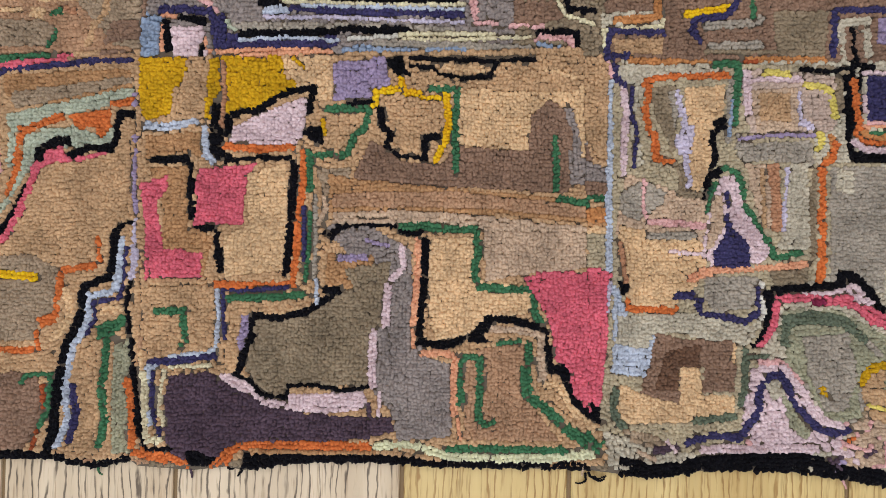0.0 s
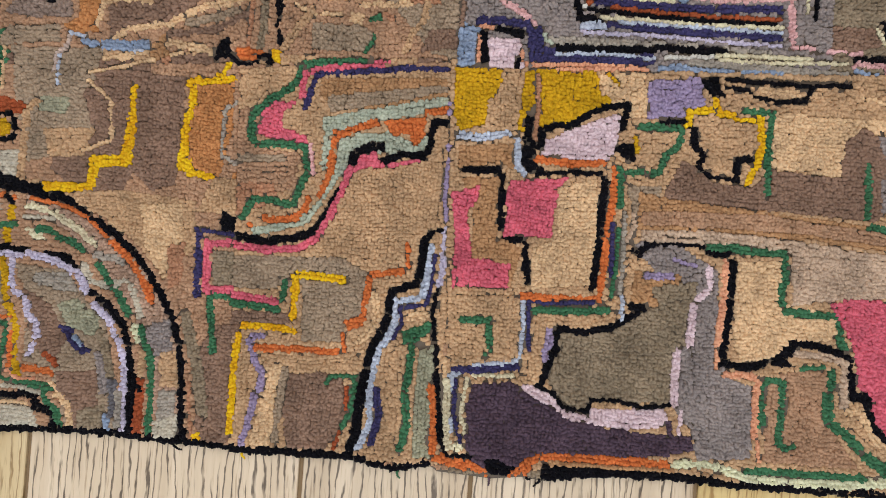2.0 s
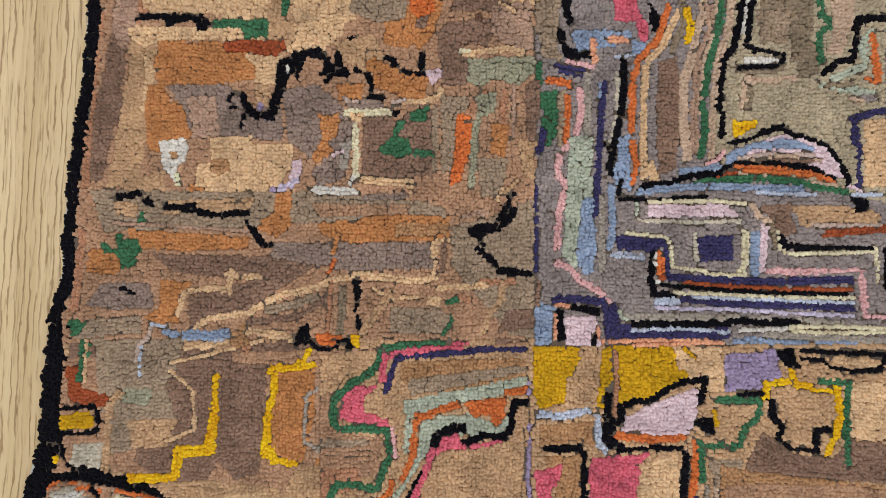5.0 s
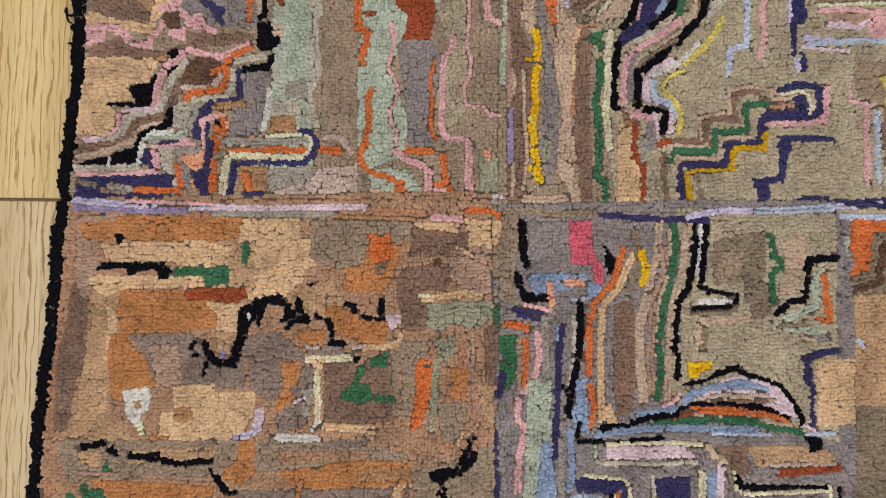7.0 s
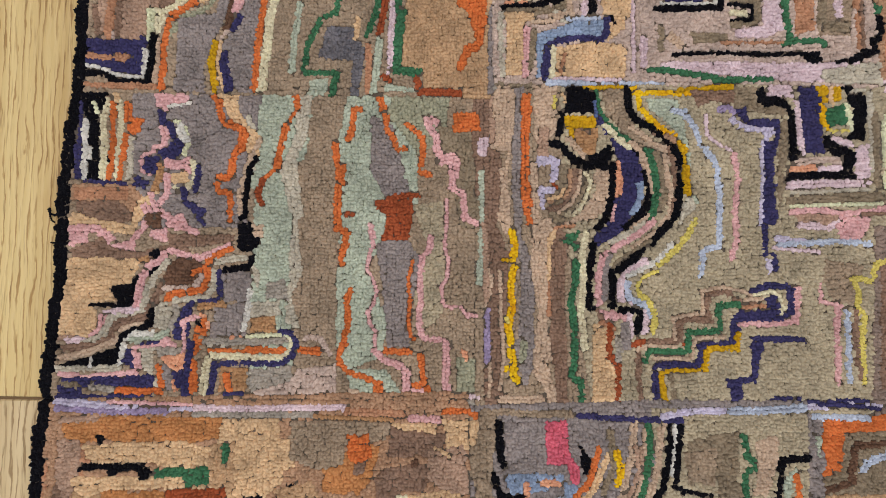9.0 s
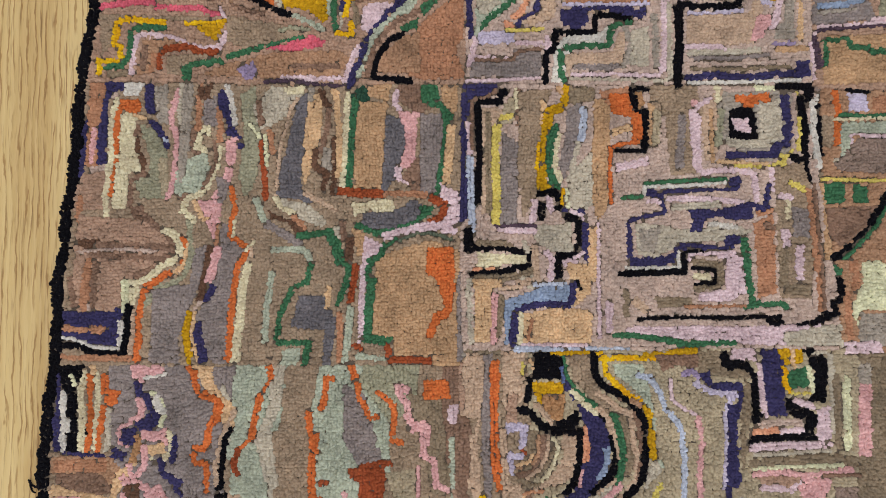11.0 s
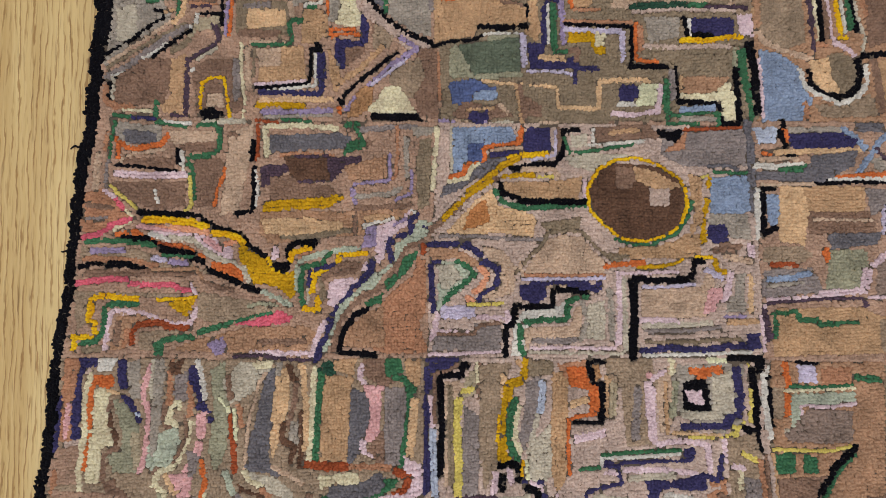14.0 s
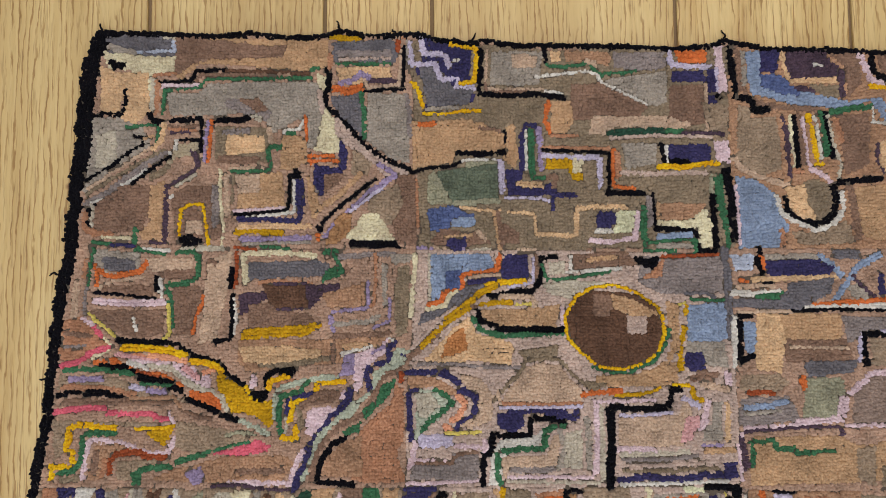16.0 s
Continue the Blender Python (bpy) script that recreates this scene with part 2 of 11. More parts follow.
# loops bunch together in clumps of a few, with cracks between them
cell = 8.6
ix, iy = np.floor(gx / cell).astype(int), np.floor(gy / cell).astype(int)
best, px, py, pull = np.full(gx.shape, 1e9), gx.copy(), gy.copy(), np.zeros(gx.shape)
knot = rng.uniform(0.05, 0.95, (3, 250, 260))
for dx in (-1, 0, 1):
    for dy in (-1, 0, 1):
        u, v = (iy + dy) % 250, (ix + dx) % 260
        ox, oy = (ix + dx + knot[0, u, v]) * cell, (iy + dy + knot[1, u, v]) * cell
        far = np.hypot(gx - ox, gy - oy)
        near = far < best
        best[near], px[near], py[near], pull[near] = far[near], ox[near], oy[near], knot[2, u, v][near]
clump = 0.03 + 0.22 * pull ** 1.5 + 0.04 * np.sin(gx / 130 + 1.0) * np.sin(gy / 110) + 0.02 * ((gx < -265) & (gy > 205) & (gy < 585))
clump *= 1 - 0.45 * np.clip((gy - 850) / 300, 0, 1) - 0.42 * np.clip((260 - gy) / 120, 0, 1)  # the pile lies closer towards both ends
gx, gy = gx + (px - gx) * clump, gy + (py - gy) * clump
keep = inside(gx, gy, OUTLINE)
count = [int(keep.sum())]
# room for the loops that are hooked along the drawn lines
spare = np.full(170000, -9999.0)
gx, gy = np.r_[gx[keep], spare], np.r_[gy[keep], spare]
owner, size = np.zeros(gx.shape, int), np.ones(gx.shape)
SHAPES, current = [("unseen", "taupe", "ground")], ["unseen"]


def block(name):
    current[0] = name


def within(xs, ys, rim):
    x, y = gx[:count[0]], gy[:count[0]]
    return np.nonzero((x > min(xs) - rim) & (x < max(xs) + rim) & (y > min(ys) - rim) & (y < max(ys) + rim) & (owner[:count[0]] >= 0))[0]


def area(yarn, *pts):
    """A patch: its loops take the colour, and the loops along its outline draw up to it on both sides."""
    near = within(*zip(*pts), 1.6)
    x, y = gx[near], gy[near]
    mask = inside(x, y, list(pts))
    far, qx, qy = np.full(x.shape, 1e9), x.copy(), y.copy()
    for (ax, ay), (bx, by) in zip(pts, pts[1:] + pts[:1]):
        dx, dy = bx - ax, by - ay
        k = np.clip(((x - ax) * dx + (y - ay) * dy) / max(dx * dx + dy * dy, 1e-9), 0, 1)
        d = np.hypot(x - ax - k * dx, y - ay - k * dy)
        less = d < far
        far[less], qx[less], qy[less] = d[less], (ax + k * dx)[less], (ay + k * dy)[less]
    move = (far < 1.5) & (far > 0.01)
    push = 1.5 / np.maximum(far, 0.01)
    gx[near[move]] = (qx + (x - qx) * push)[move]
    gy[near[move]] = (qy + (y - qy) * push)[move]
    owner[near[mask]] = len(SHAPES)
    SHAPES.append((current[0], yarn, "patch"))


def line(yarn, width, *pts):
    """A stripe: rows of loops hooked along the line, in place of the ground's loops."""
    width = max(width, 4.0)
    near = within(*zip(*pts), width / 2 + 0.5)
    owner[near[distance(gx[near], gy[near], list(pts)) < width / 2 + 0.5]] = -1
    p = np.array(pts, float)
    run = np.hypot(*np.diff(p, axis=0).T)
    s = np.r_[0, np.cumsum(run)]
    rows = max(1, round(width / 3.4))
    for row in range(rows):
        at = np.linspace(0, s[-1], max(int(s[-1] / 3.3) + 1, 2)) + (1.6 if row % 2 else 0)
        at = at[at <= s[-1]]
        seg = np.clip(np.searchsorted(s, at) - 1, 0, len(run) - 1)
        way = np.diff(p, axis=0)[seg] / np.maximum(run[seg], 1e-6)[:, None]
        off = (row - (rows - 1) / 2) * width / rows
        n, k = len(at), count[0]
        gx[k:k + n] = np.interp(at, s, p[:, 0]) - way[:, 1] * off + rng.normal(0, 0.4, n)
        gy[k:k + n] = np.interp(at, s, p[:, 1]) + way[:, 0] * off + rng.normal(0, 0.4, n)
        owner[k:k + n], size[k:k + n] = len(SHAPES), 0.93 if rows == 1 else 0.97
        count[0] += n
    SHAPES.append((current[0], yarn, "stripe"))


block("second_left_block")
area("tan",(-738,567),(-264,579),(-257,203),(-739,183))
area("brown",(-709,228),(-626,231),(-613,193),(-672,164),(-706,185))
line("green",6.0,(-689,218),(-687,185))
area("sand",(-329,499),(-263,504),(-265,490),(-323,485))
area("sage",(-328,488),(-262,490),(-267,451),(-305,450),(-317,466),(-328,466))
area("brown",(-299,253),(-256,265),(-255,222),(-293,215))
line("sand",7.6,(-619,188),(-554,211),(-521,218))
area("brown",(-543,215),(-467,225),(-460,182),(-542,185))
area("tan",(-532,207),(-478,214),(-489,235),(-511,229))
block("second_middle_block")
area("greymauve",(-267,585),(91,595),(94,212),(-257,200))
line("navy",4.9,(-261,399),(-257,330),(-258,287))
line("rose",6.0,(56,297),(56,254),(94,252))
line("navy",7.6,(-256,258),(-197,259),(-180,246),(-182,224))
line("ltgrey",4.9,(-61,238),(-45,237),(3,241),(83,241))
area("palerose",(-226,250),(-202,248),(-192,229),(-198,202),(-214,202),(-228,217))
line("black",6.5,(-229,252),(-235,239),(-232,214))
line("black",4.9,(-199,229),(-200,214))
line("peach",3.8,(-237,244),(-239,217))
line("peach",4.4,(-193,235),(-191,218))
line("peach",4.9,(-174,220),(-77,223))
area("blue",(-257,251),(-241,255),(-241,217),(-257,216))
area("blue",(-67,228),(40,229),(94,228),(94,217),(-2,217),(-29,208),(-66,212))
area("lilac",(-72,217),(-29,216),(-13,198),(-42,181),(-71,180))
area("black",(-26,218),(-13,214),(-15,203),(-23,203))
line("sand",4.9,(-8,219),(25,210),(94,215))
line("black",5.4,(-8,218),(35,217),(78,217))
line("black",4.9,(-2,212),(14,209),(41,200),(73,203))
line("rose",5.3,(57,275),(62,254),(121,253),(116,238))
area("brown",(67,275),(131,276),(142,260),(115,252),(67,259))
line("cream",4.8,(136,276),(142,263),(169,255),(174,224))
line("black",5.3,(141,282),(147,268),(171,267))
line("black",5.8,(116,246),(153,246),(156,221),(180,219))
line("rose",5.3,(118,241),(148,240),(151,218))
area("taupe",(158,255),(174,250),(174,224),(161,223))
line("cream",4.8,(-49,239),(15,236),(110,241))
line("grey",5.8,(-38,233),(111,230))
area("blue",(116,236),(148,234),(148,218),(121,220))
area("blue",(-65,232),(-6,228),(68,221),(116,225),(116,217),(-17,220),(-65,219))
area("lilac",(156,213),(180,216),(188,200),(167,197))
line("black",4.8,(2,220),(36,216),(68,220),(111,217))
line("black",5.8,(-22,217),(-14,204),(-17,212))
line("sand",4.2,(2,217),(74,215))
line("black",5.3,(-1,217),(18,211),(53,205),(74,205))
block("bottom_middle_block")
area("tan",(-263,216),(189,225),(201,-154),(-253,-163))
area("mustard",(-262,215),(-96,222),(-97,191),(-122,180),(-175,163),(-185,160),(-254,155),(-261,183))
area("sand",(-213,217),(-189,217),(-196,189),(-199,164),(-229,163),(-225,173),(-216,179),(-220,186),(-227,190),(-207,196))
area("yellow",(-123,207),(-107,204),(-112,191),(-125,193))
area("tan",(-104,218),(-70,220),(-74,181),(-96,186))
line("rust",3.2,(-180,219),(-178,158))
area("camel",(-254,150),(-200,151),(-198,124),(-211,115),(-253,114))
line("paleblue",5.8,(-254,152),(-228,156),(-190,159))
line("paleblue",7.4,(-197,155),(-194,124),(-181,113))
line("black",7.4,(-185,175),(-189,155),(-190,130))
line("black",6.9,(-190,130),(-176,125),(-115,128),(-104,132))
area("palerose",(-168,155),(-138,165),(-98,182),(-102,134),(-177,132))
line("orange",4.2,(-178,133),(-97,138))
line("black",5.8,(-178,143),(-172,161),(-140,168),(-98,186),(-96,150))
area("black",(-103,151),(-87,146),(-88,136),(-104,138))
area("mustard",(-96,157),(-83,150),(-86,134),(-92,146))
line("black",6.3,(-247,121),(-211,124))
line("black",5.8,(-210,123),(-202,109),(-209,93),(-206,55),(-182,53),(-179,36),(-175,9))
area("pink",(-206,117),(-174,120),(-134,123),(-144,105),(-158,105),(-156,55),(-204,56))
line("rose",4.8,(-181,116),(-150,121),(-131,125))
area("sand",(-157,106),(-115,124),(-114,6),(-179,5),(-178,52),(-156,55))
line("black",5.8,(-112,127),(-111,6))
area("pink",(-258,100),(-226,105),(-221,101),(-230,77),(-230,51),(-224,35),(-193,34),(-192,9),(-242,7),(-251,55))
area("camel",(-226,109),(-211,115),(-208,55),(-182,52),(-179,9),(-191,9),(-193,35),(-224,36),(-230,56),(-229,93))
line("lilac",4.8,(-262,161),(-261,114),(-263,71),(-252,45),(-255,2))
line("sand",4.8,(-252,55),(-247,34),(-247,5),(-176,4))
line("orange",4.8,(-100,138),(-104,96),(-105,37),(-107,5),(-181,0))
line("green",6.3,(-93,133),(-96,85),(-92,-5),(-170,-11))
line("lilac",4.8,(-101,80),(-100,48),(-97,6))
line("navy",3.7,(-104,74),(-99,21))
line("grey",7.4,(-88,112),(-87,59),(-88,-2))
line("navy",4.2,(-173,-4),(-112,0),(-99,6))
area("tan",(-257,0),(-178,1),(-175,-64),(-255,-71))
line("green",5.8,(-238,-24),(-210,-21),(-208,-36))
line("green",6.9,(-211,-28),(-209,-49),(-212,-59))
line("paleblue",4.8,(-177,-12),(-177,-64),(-240,-72),(-244,-103),(-243,-142),(-227,-147))
line("navy",4.8,(-170,-6),(-174,-59),(-174,-68),(-235,-76),(-237,-103),(-235,-134),(-227,-144))
line("sand",4.2,(-229,-102),(-234,-81),(-221,-79),(-169,-75))
area("lilac",(-167,-20),(-149,-19),(-159,-83),(-171,-84),(-169,-49))
line("palerose",5.3,(-147,-22),(-147,-43),(-154,-59),(-155,-80))
area("taupe",(-141,-24),(-115,-21),(-86,-13),(-65,-2),(-44,23),(-18,34),(-13,39),(-12,13),(-32,-35),(-34,-93),(-113,-95),(-121,-100),(-153,-84))
area("grey",(-82,48),(-19,60),(-10,39),(-44,23),(-65,4),(-86,-7),(-79,22))
area("lilac",(-45,57),(-19,60),(-13,44),(-31,39))
area("lilac",(-72,30),(-42,32),(-44,24),(-65,22))
line("sand",4.8,(-81,43),(-78,62),(-66,62))
line("lilac",4.2,(-86,22),(-76,6))
area("greymauve",(-32,-40),(-12,13),(0,45),(8,40),(8,-55),(47,-65),(49,-144),(-14,-145),(-16,-40))
area("plum",(-229,-92),(-221,-81),(-184,-83),(-173,-96),(-147,-103),(-115,-111),(-15,-111),(-12,-129),(-30,-140),(-156,-145),(-167,-154),(-192,-170),(-219,-155))
area("black",(-209,-147),(-167,-151),(-177,-169),(-203,-167))
line("black",6.3,(-62,0),(-83,-10),(-115,-20),(-141,-23),(-148,-64),(-154,-82),(-121,-98),(-110,-92),(-73,-91),(-34,-93))
line("black",7.4,(-65,0),(-88,-13))
line("rose",7.4,(-174,-88),(-158,-96),(-136,-103),(-115,-106))
area("rose",(-113,-94),(-79,-90),(-68,-95),(-36,-93),(-37,-110),(-112,-109))
line("palelilac",5.3,(-5,50),(-6,23),(-20,13),(-22,-24),(-17,-35),(-32,-42),(-32,-88),(-23,-98),(-26,-117))
area("plum",(-39,-101),(-28,-101),(-26,-119),(-41,-119))
line("sage",3.7,(-15,-108),(-2,-119))
area("tan",(11,55),(66,59),(70,9),(120,2),(120,-29),(10,-50))
line("rose",4.8,(-11,54),(11,54))
line("peach",4.8,(9,40),(10,-24),(7,-45))
line("black",5.8,(18,58),(15,19),(15,-24),(11,-50))
line("black",6.9,(-79,51),(-77,59),(-66,63),(-45,65),(-19,64),(-3,54),(11,57))
line("green",5.3,(-11,63),(29,56),(67,61),(67,30),(60,14))
line("green",6.3,(61,14),(78,4),(120,2),(128,-27))
area("ltgreen",(69,59),(82,70),(193,67),(194,22),(133,18),(125,10),(78,9),(69,25))
area("sand",(-72,67),(-13,67),(34,64),(66,67),(193,64),(193,57),(71,57),(-13,60),(-72,62))
area("camel",(-78,96),(-14,100),(71,91),(134,82),(193,81),(193,64),(71,72),(18,74),(-77,72))
area("orangebrown",(71,91),(193,80),(193,67),(135,68),(71,75))
area("brown",(-57,102),(-55,139),(-37,158),(-15,145),(6,127),(118,135),(114,180),(138,185),(159,170),(171,122),(187,107),(187,94),(134,90),(49,96),(-14,103))
area("tan",(74,216),(188,218),(189,123),(171,128),(162,170),(143,188),(117,180),(109,169),(110,134),(86,134),(70,139),(49,141),(48,194))
area("tan",(-27,182),(37,183),(33,141),(9,127),(-15,134))
area("brown",(-16,182),(37,185),(33,135),(26,135),(26,178),(-16,178))
area("sand",(-3,204),(74,213),(69,189),(0,188))
area("greymauve",(114,177),(138,184),(154,173),(165,149),(165,125),(189,117),(187,104),(160,106),(155,143),(146,164),(117,169))
line("black",4.2,(114,179),(130,184))
line("black",5.8,(-26,177),(-31,161),(-18,150),(-20,133),(-12,128),(13,124),(14,143),(27,146))
line("yellow",5.8,(-34,177),(-33,190),(32,189),(37,170),(34,149))
area("yellow",(-14,201),(-3,201),(-1,185),(-13,185))
line("yellow",5.3,(33,140),(23,134),(25,119))
line("green",5.8,(16,194),(42,192),(44,149))
line("green",5.8,(42,140),(45,112))
line("green",5.3,(138,144),(140,93),(187,90))
area("lilac",(-75,213),(-27,217),(-14,193),(-40,171),(-74,173))
line("green",6.3,(-84,170),(-37,172),(-36,158),(-52,152),(-55,136),(-68,123))
area("grey",(-79,165),(-42,166),(-55,134),(-84,130))
line("green",4.8,(-95,129),(-65,126))
line("green",4.8,(-93,132),(-73,127))
line("black",5.3,(-61,177),(-38,178))
area("ltgreen",(-94,120),(-68,117),(-77,67),(-88,69))
line("sand",4.8,(-78,96),(-80,67))
area("pink",(133,18),(162,24),(191,25),(187,-62),(181,-107),(153,-94),(142,-63),(130,-16))
line("pink",4.8,(107,13),(130,16))
area("tan",(50,-49),(121,-43),(122,-90),(154,-115),(181,-144),(52,-144))
line("sand",8.5,(89,-38),(129,-37),(137,-84),(159,-100),(193,-125))
line("green",6.9,(89,-46),(118,-43),(117,-64),(114,-90))
line("green",7.4,(108,-74),(117,-95),(141,-111),(170,-131),(181,-146))
area("sage",(50,-55),(68,-52),(71,-70),(53,-70))
line("green",4.8,(55,-115),(52,-65),(58,-60),(71,-60),(72,-91))
line("green",5.3,(70,-75),(69,-125),(87,-126))
line("peach",5.3,(13,-58),(45,-56),(49,-86),(50,-144))
line("black",7.4,(10,-50),(37,-51),(63,-41),(84,-28),(126,-29),(132,-42),(136,-69),(153,-76),(154,-94),(193,-117))
area("black",(57,-39),(78,-28),(81,-46),(63,-48))
line("orange",6.9,(-159,-148),(-35,-143))
line("palegreen",6.9,(-33,-144),(23,-144),(44,-153),(181,-151))
line("green",4.8,(36,-146),(75,-150),(170,-147),(185,-138))
line("tan",4.8,(-151,-155),(-35,-150),(33,-157),(181,-157))
line("orange",5.8,(-257,-92),(-256,-150),(-219,-160),(-208,-167))
line("orange",6.9,(-159,-148),(-174,-167))
line("black",6.3,(-260,-50),(-252,-98),(-246,-150),(-219,-162))
line("sand",4.2,(-241,-103),(-238,-142),(-227,-147))
block("bottom_right_block")
area("ltgrey",(188,221),(461,227),(465,-172),(195,-178))
line("paleblue",5.8,(188,213),(188,176),(186,101),(188,22))
line("rose",5.8,(186,218),(194,189),(202,171),(205,118))
line("lilac",4.8,(313,152),(382,156))
line("yellowpale",5.8,(331,213),(376,204),(392,196),(397,175),(395,164))
line("yellow",4.8,(382,140),(386,156))
line("orangebrown",6.3,(395,153),(396,138),(383,121),(385,16))
area("grey",(396,122),(462,123),(463,28),(410,27),(394,16))
line("palelilac",5.8,(189,12),(192,-67))
line("rose",6.3,(332,-65),(329,-59),(358,-61),(372,-90),(391,-116),(422,-126))
area("rose",(322,-133),(338,-106),(359,-101),(386,-132),(443,-131),(444,-141),(275,-147),(280,-139))
area("ltgreen",(338,-85),(348,-80),(359,-106),(343,-106))
line("navy",6.9,(283,-131),(322,-120),(333,-96),(332,-80),(343,-72),(356,-80),(364,-95),(380,-119),(396,-126),(414,-125))
area("sage",(355,-17),(395,-11),(432,-31),(464,-46),(464,-109),(422,-110),(396,-100),(374,-79),(353,-59))
area("grey",(358,-32),(411,-21),(443,-47),(438,-110),(412,-115),(374,-85))
line("pink",8.5,(327,-44),(340,-28),(347,-1),(384,2),(410,0),(463,-25))
line("rose",6.9,(389,8),(416,16),(442,-7))
line("sage",6.3,(348,-38),(355,-14),(400,-13),(447,-36))
area("plumred",(376,1),(392,1),(394,-8),(379,-8))
line("black",6.3,(324,-44),(338,-17),(339,4),(363,10),(405,12),(408,24),(426,11),(446,-10))
area("mustard",(424,-63),(447,-57),(447,-83),(430,-84))
area("tan",(432,-84),(464,-83),(464,-114),(433,-110))
line("rust",4.8,(393,-84),(396,-92))
line("black",8.5,(193,-120),(207,-141),(228,-145))
area("greymauve",(196,-120),(275,-126),(275,-144),(228,-151),(202,-141))
area("rose",(401,-131),(459,-125),(465,-156),(407,-157))
area("paleblue",(212,-141),(254,-145),(249,-155),(207,-154))
line("black",4.8,(371,216),(408,217),(416,196),(414,138),(462,131))
line("black",6.3,(408,217),(415,133),(462,131))
line("orangebrown",5.8,(419,207),(422,157),(462,150))
line("rose",5.3,(429,215),(430,165),(462,168))
area("navy",(432,213),(461,213),(462,168),(434,168))
line("palegreen",4.8,(440,159),(462,155))
line("rose",4.8,(419,144),(462,139))
block("second_right_block")
area("brown",(179,288),(460,293),(461,225),(180,219))
area("ltgrey",(176,266),(237,268),(238,246),(177,245))
line("cream",4.8,(232,283),(235,254),(179,250),(181,226))
line("orangebrown",6.9,(190,259),(230,262),(229,283))
line("navy",5.3,(182,226),(185,248),(235,247))
area("tan",(187,240),(235,243),(235,227),(190,227))
line("navy",6.3,(182,224),(204,225))
line("orangebrown",5.3,(204,221),(283,219),(323,224),(387,225))
line("rust",4.2,(283,221),(323,222))
line("yellow",7.4,(256,265),(304,274))
line("navy",6.3,(306,280),(296,266),(264,260),(262,249),(270,241))
line("grey",8.5,(275,255),(317,258),(328,264))
line("grey",7.4,(278,236),(328,238))
line("taupe",4.8,(275,231),(344,231))
area("taupe",(338,270),(391,271),(387,228),(342,227))
line("green",5.8,(317,285),(320,264))
line("navy",5.8,(395,228),(396,271),(444,274))
line("ltgrey",7.4,(405,223),(402,260),(429,263))
line("black",4.2,(413,255),(416,220),(432,219))
line("ltgrey",7.4,(426,255),(429,229))
area("lilac",(437,266),(461,267),(461,240),(437,240))
block("second_left_block")
area("tan",(-685,579),(-256,576),(-255,520),(-693,503))
area("sand",(-290,570),(-259,571),(-261,543),(-284,542))
area("taupe",(-289,537),(-256,526),(-261,498),(-295,503))
block("second_middle_block")
line("aqua",9.0,(83,564),(80,539),(58,533),(55,497),(29,480),(13,480))
area("orange",(89,581),(154,588),(153,571),(114,570),(108,531),(91,531),(89,564))
line("orange",6.2,(97,531),(66,525),(68,486),(46,483))
line("taupe",7.3,(114,565),(108,520),(74,514),(74,475),(51,469))
line("dkbrown",7.9,(153,559),(122,556),(116,520),(80,508))
line("paleblue",7.9,(153,548),(133,540),(128,531))
area("tan",(91,508),(152,509),(150,399),(62,398),(62,442),(90,459))
line("paleblue",5.1,(90,464),(101,459))
block("third_middle_block")
area("ltgreen",(-153,924),(160,927),(154,590),(-152,586))
area("grey",(-283,916),(-242,917),(-251,588),(-279,587))
line("green",5.1,(-153,737),(-158,691),(-159,651),(-161,617),(-155,583))
line("paleblue",10.1,(-54,585),(2,583),(53,587),(136,586))
area("taupe",(-211,920),(-164,920),(-170,817),(-205,817))
area("black",(-170,917),(-147,921),(-129,912),(-135,900),(-164,882),(-170,894))
area("mustard",(92,925),(114,926),(111,903),(96,897))
area("grey",(143,921),(187,922),(185,845),(144,845))
area("rose",(151,886),(186,886),(184,810),(149,810))
block("fourth_left_block")
area("taupe",(-649,1212),(-246,1210),(-250,909),(-680,911))
area("navy",(-637,1203),(-624,1209),(-626,1116),(-635,1113))
area("greymauve",(-550,1202),(-526,1208),(-525,1165),(-544,1153))
line("brown",7.3,(-523,1208),(-529,1177),(-531,1153))
block("fourth_middle_block")
area("blush",(-248,1206),(131,1204),(123,920),(-249,921))
line("paleblue",6.1,(-190,922),(-69,922))
block("fourth_right_block")
area("taupe",(131,1211),(267,1211),(256,907),(123,908))
area("brown",(141,1107),(227,1103),(189,1052),(151,1028),(139,1028))
line("white",4.9,(135,1193),(135,1125))
area("black",(135,1196),(153,1196),(150,1183),(136,1184))
line("rose",6.7,(148,920),(226,922))
block("fifth_left_block")
area("fawn",(-663,1473),(-228,1471),(-241,1201),(-659,1204))
line("moss",5.8,(-542,1476),(-471,1473),(-474,1441),(-506,1434))
line("moss",7.0,(-330,1472),(-330,1459),(-311,1453),(-317,1440),(-336,1427))
line("clay",5.8,(-276,1472),(-278,1433))
area("clay",(-335,1214),(-323,1251),(-291,1263),(-241,1313),(-242,1214))
area("brown",(-291,1251),(-242,1282),(-243,1208),(-291,1208))
block("fifth_middle_block")
area("fawn",(-231,1471),(129,1473),(132,1199),(-242,1201))
line("clay",5.1,(-138,1471),(-145,1445),(-177,1446),(-180,1423),(-199,1417),(-215,1407))
line("clay",6.4,(-158,1410),(-190,1388),(-222,1357),(-241,1344))
line("navy",7.7,(-241,1332),(-203,1332))
block("fifth_right_block")
area("mushroom",(129,1470),(339,1469),(324,1198),(131,1199))
line("black",7.0,(158,1470),(157,1450),(163,1438),(138,1434))
line("clay",5.1,(220,1410),(323,1408))
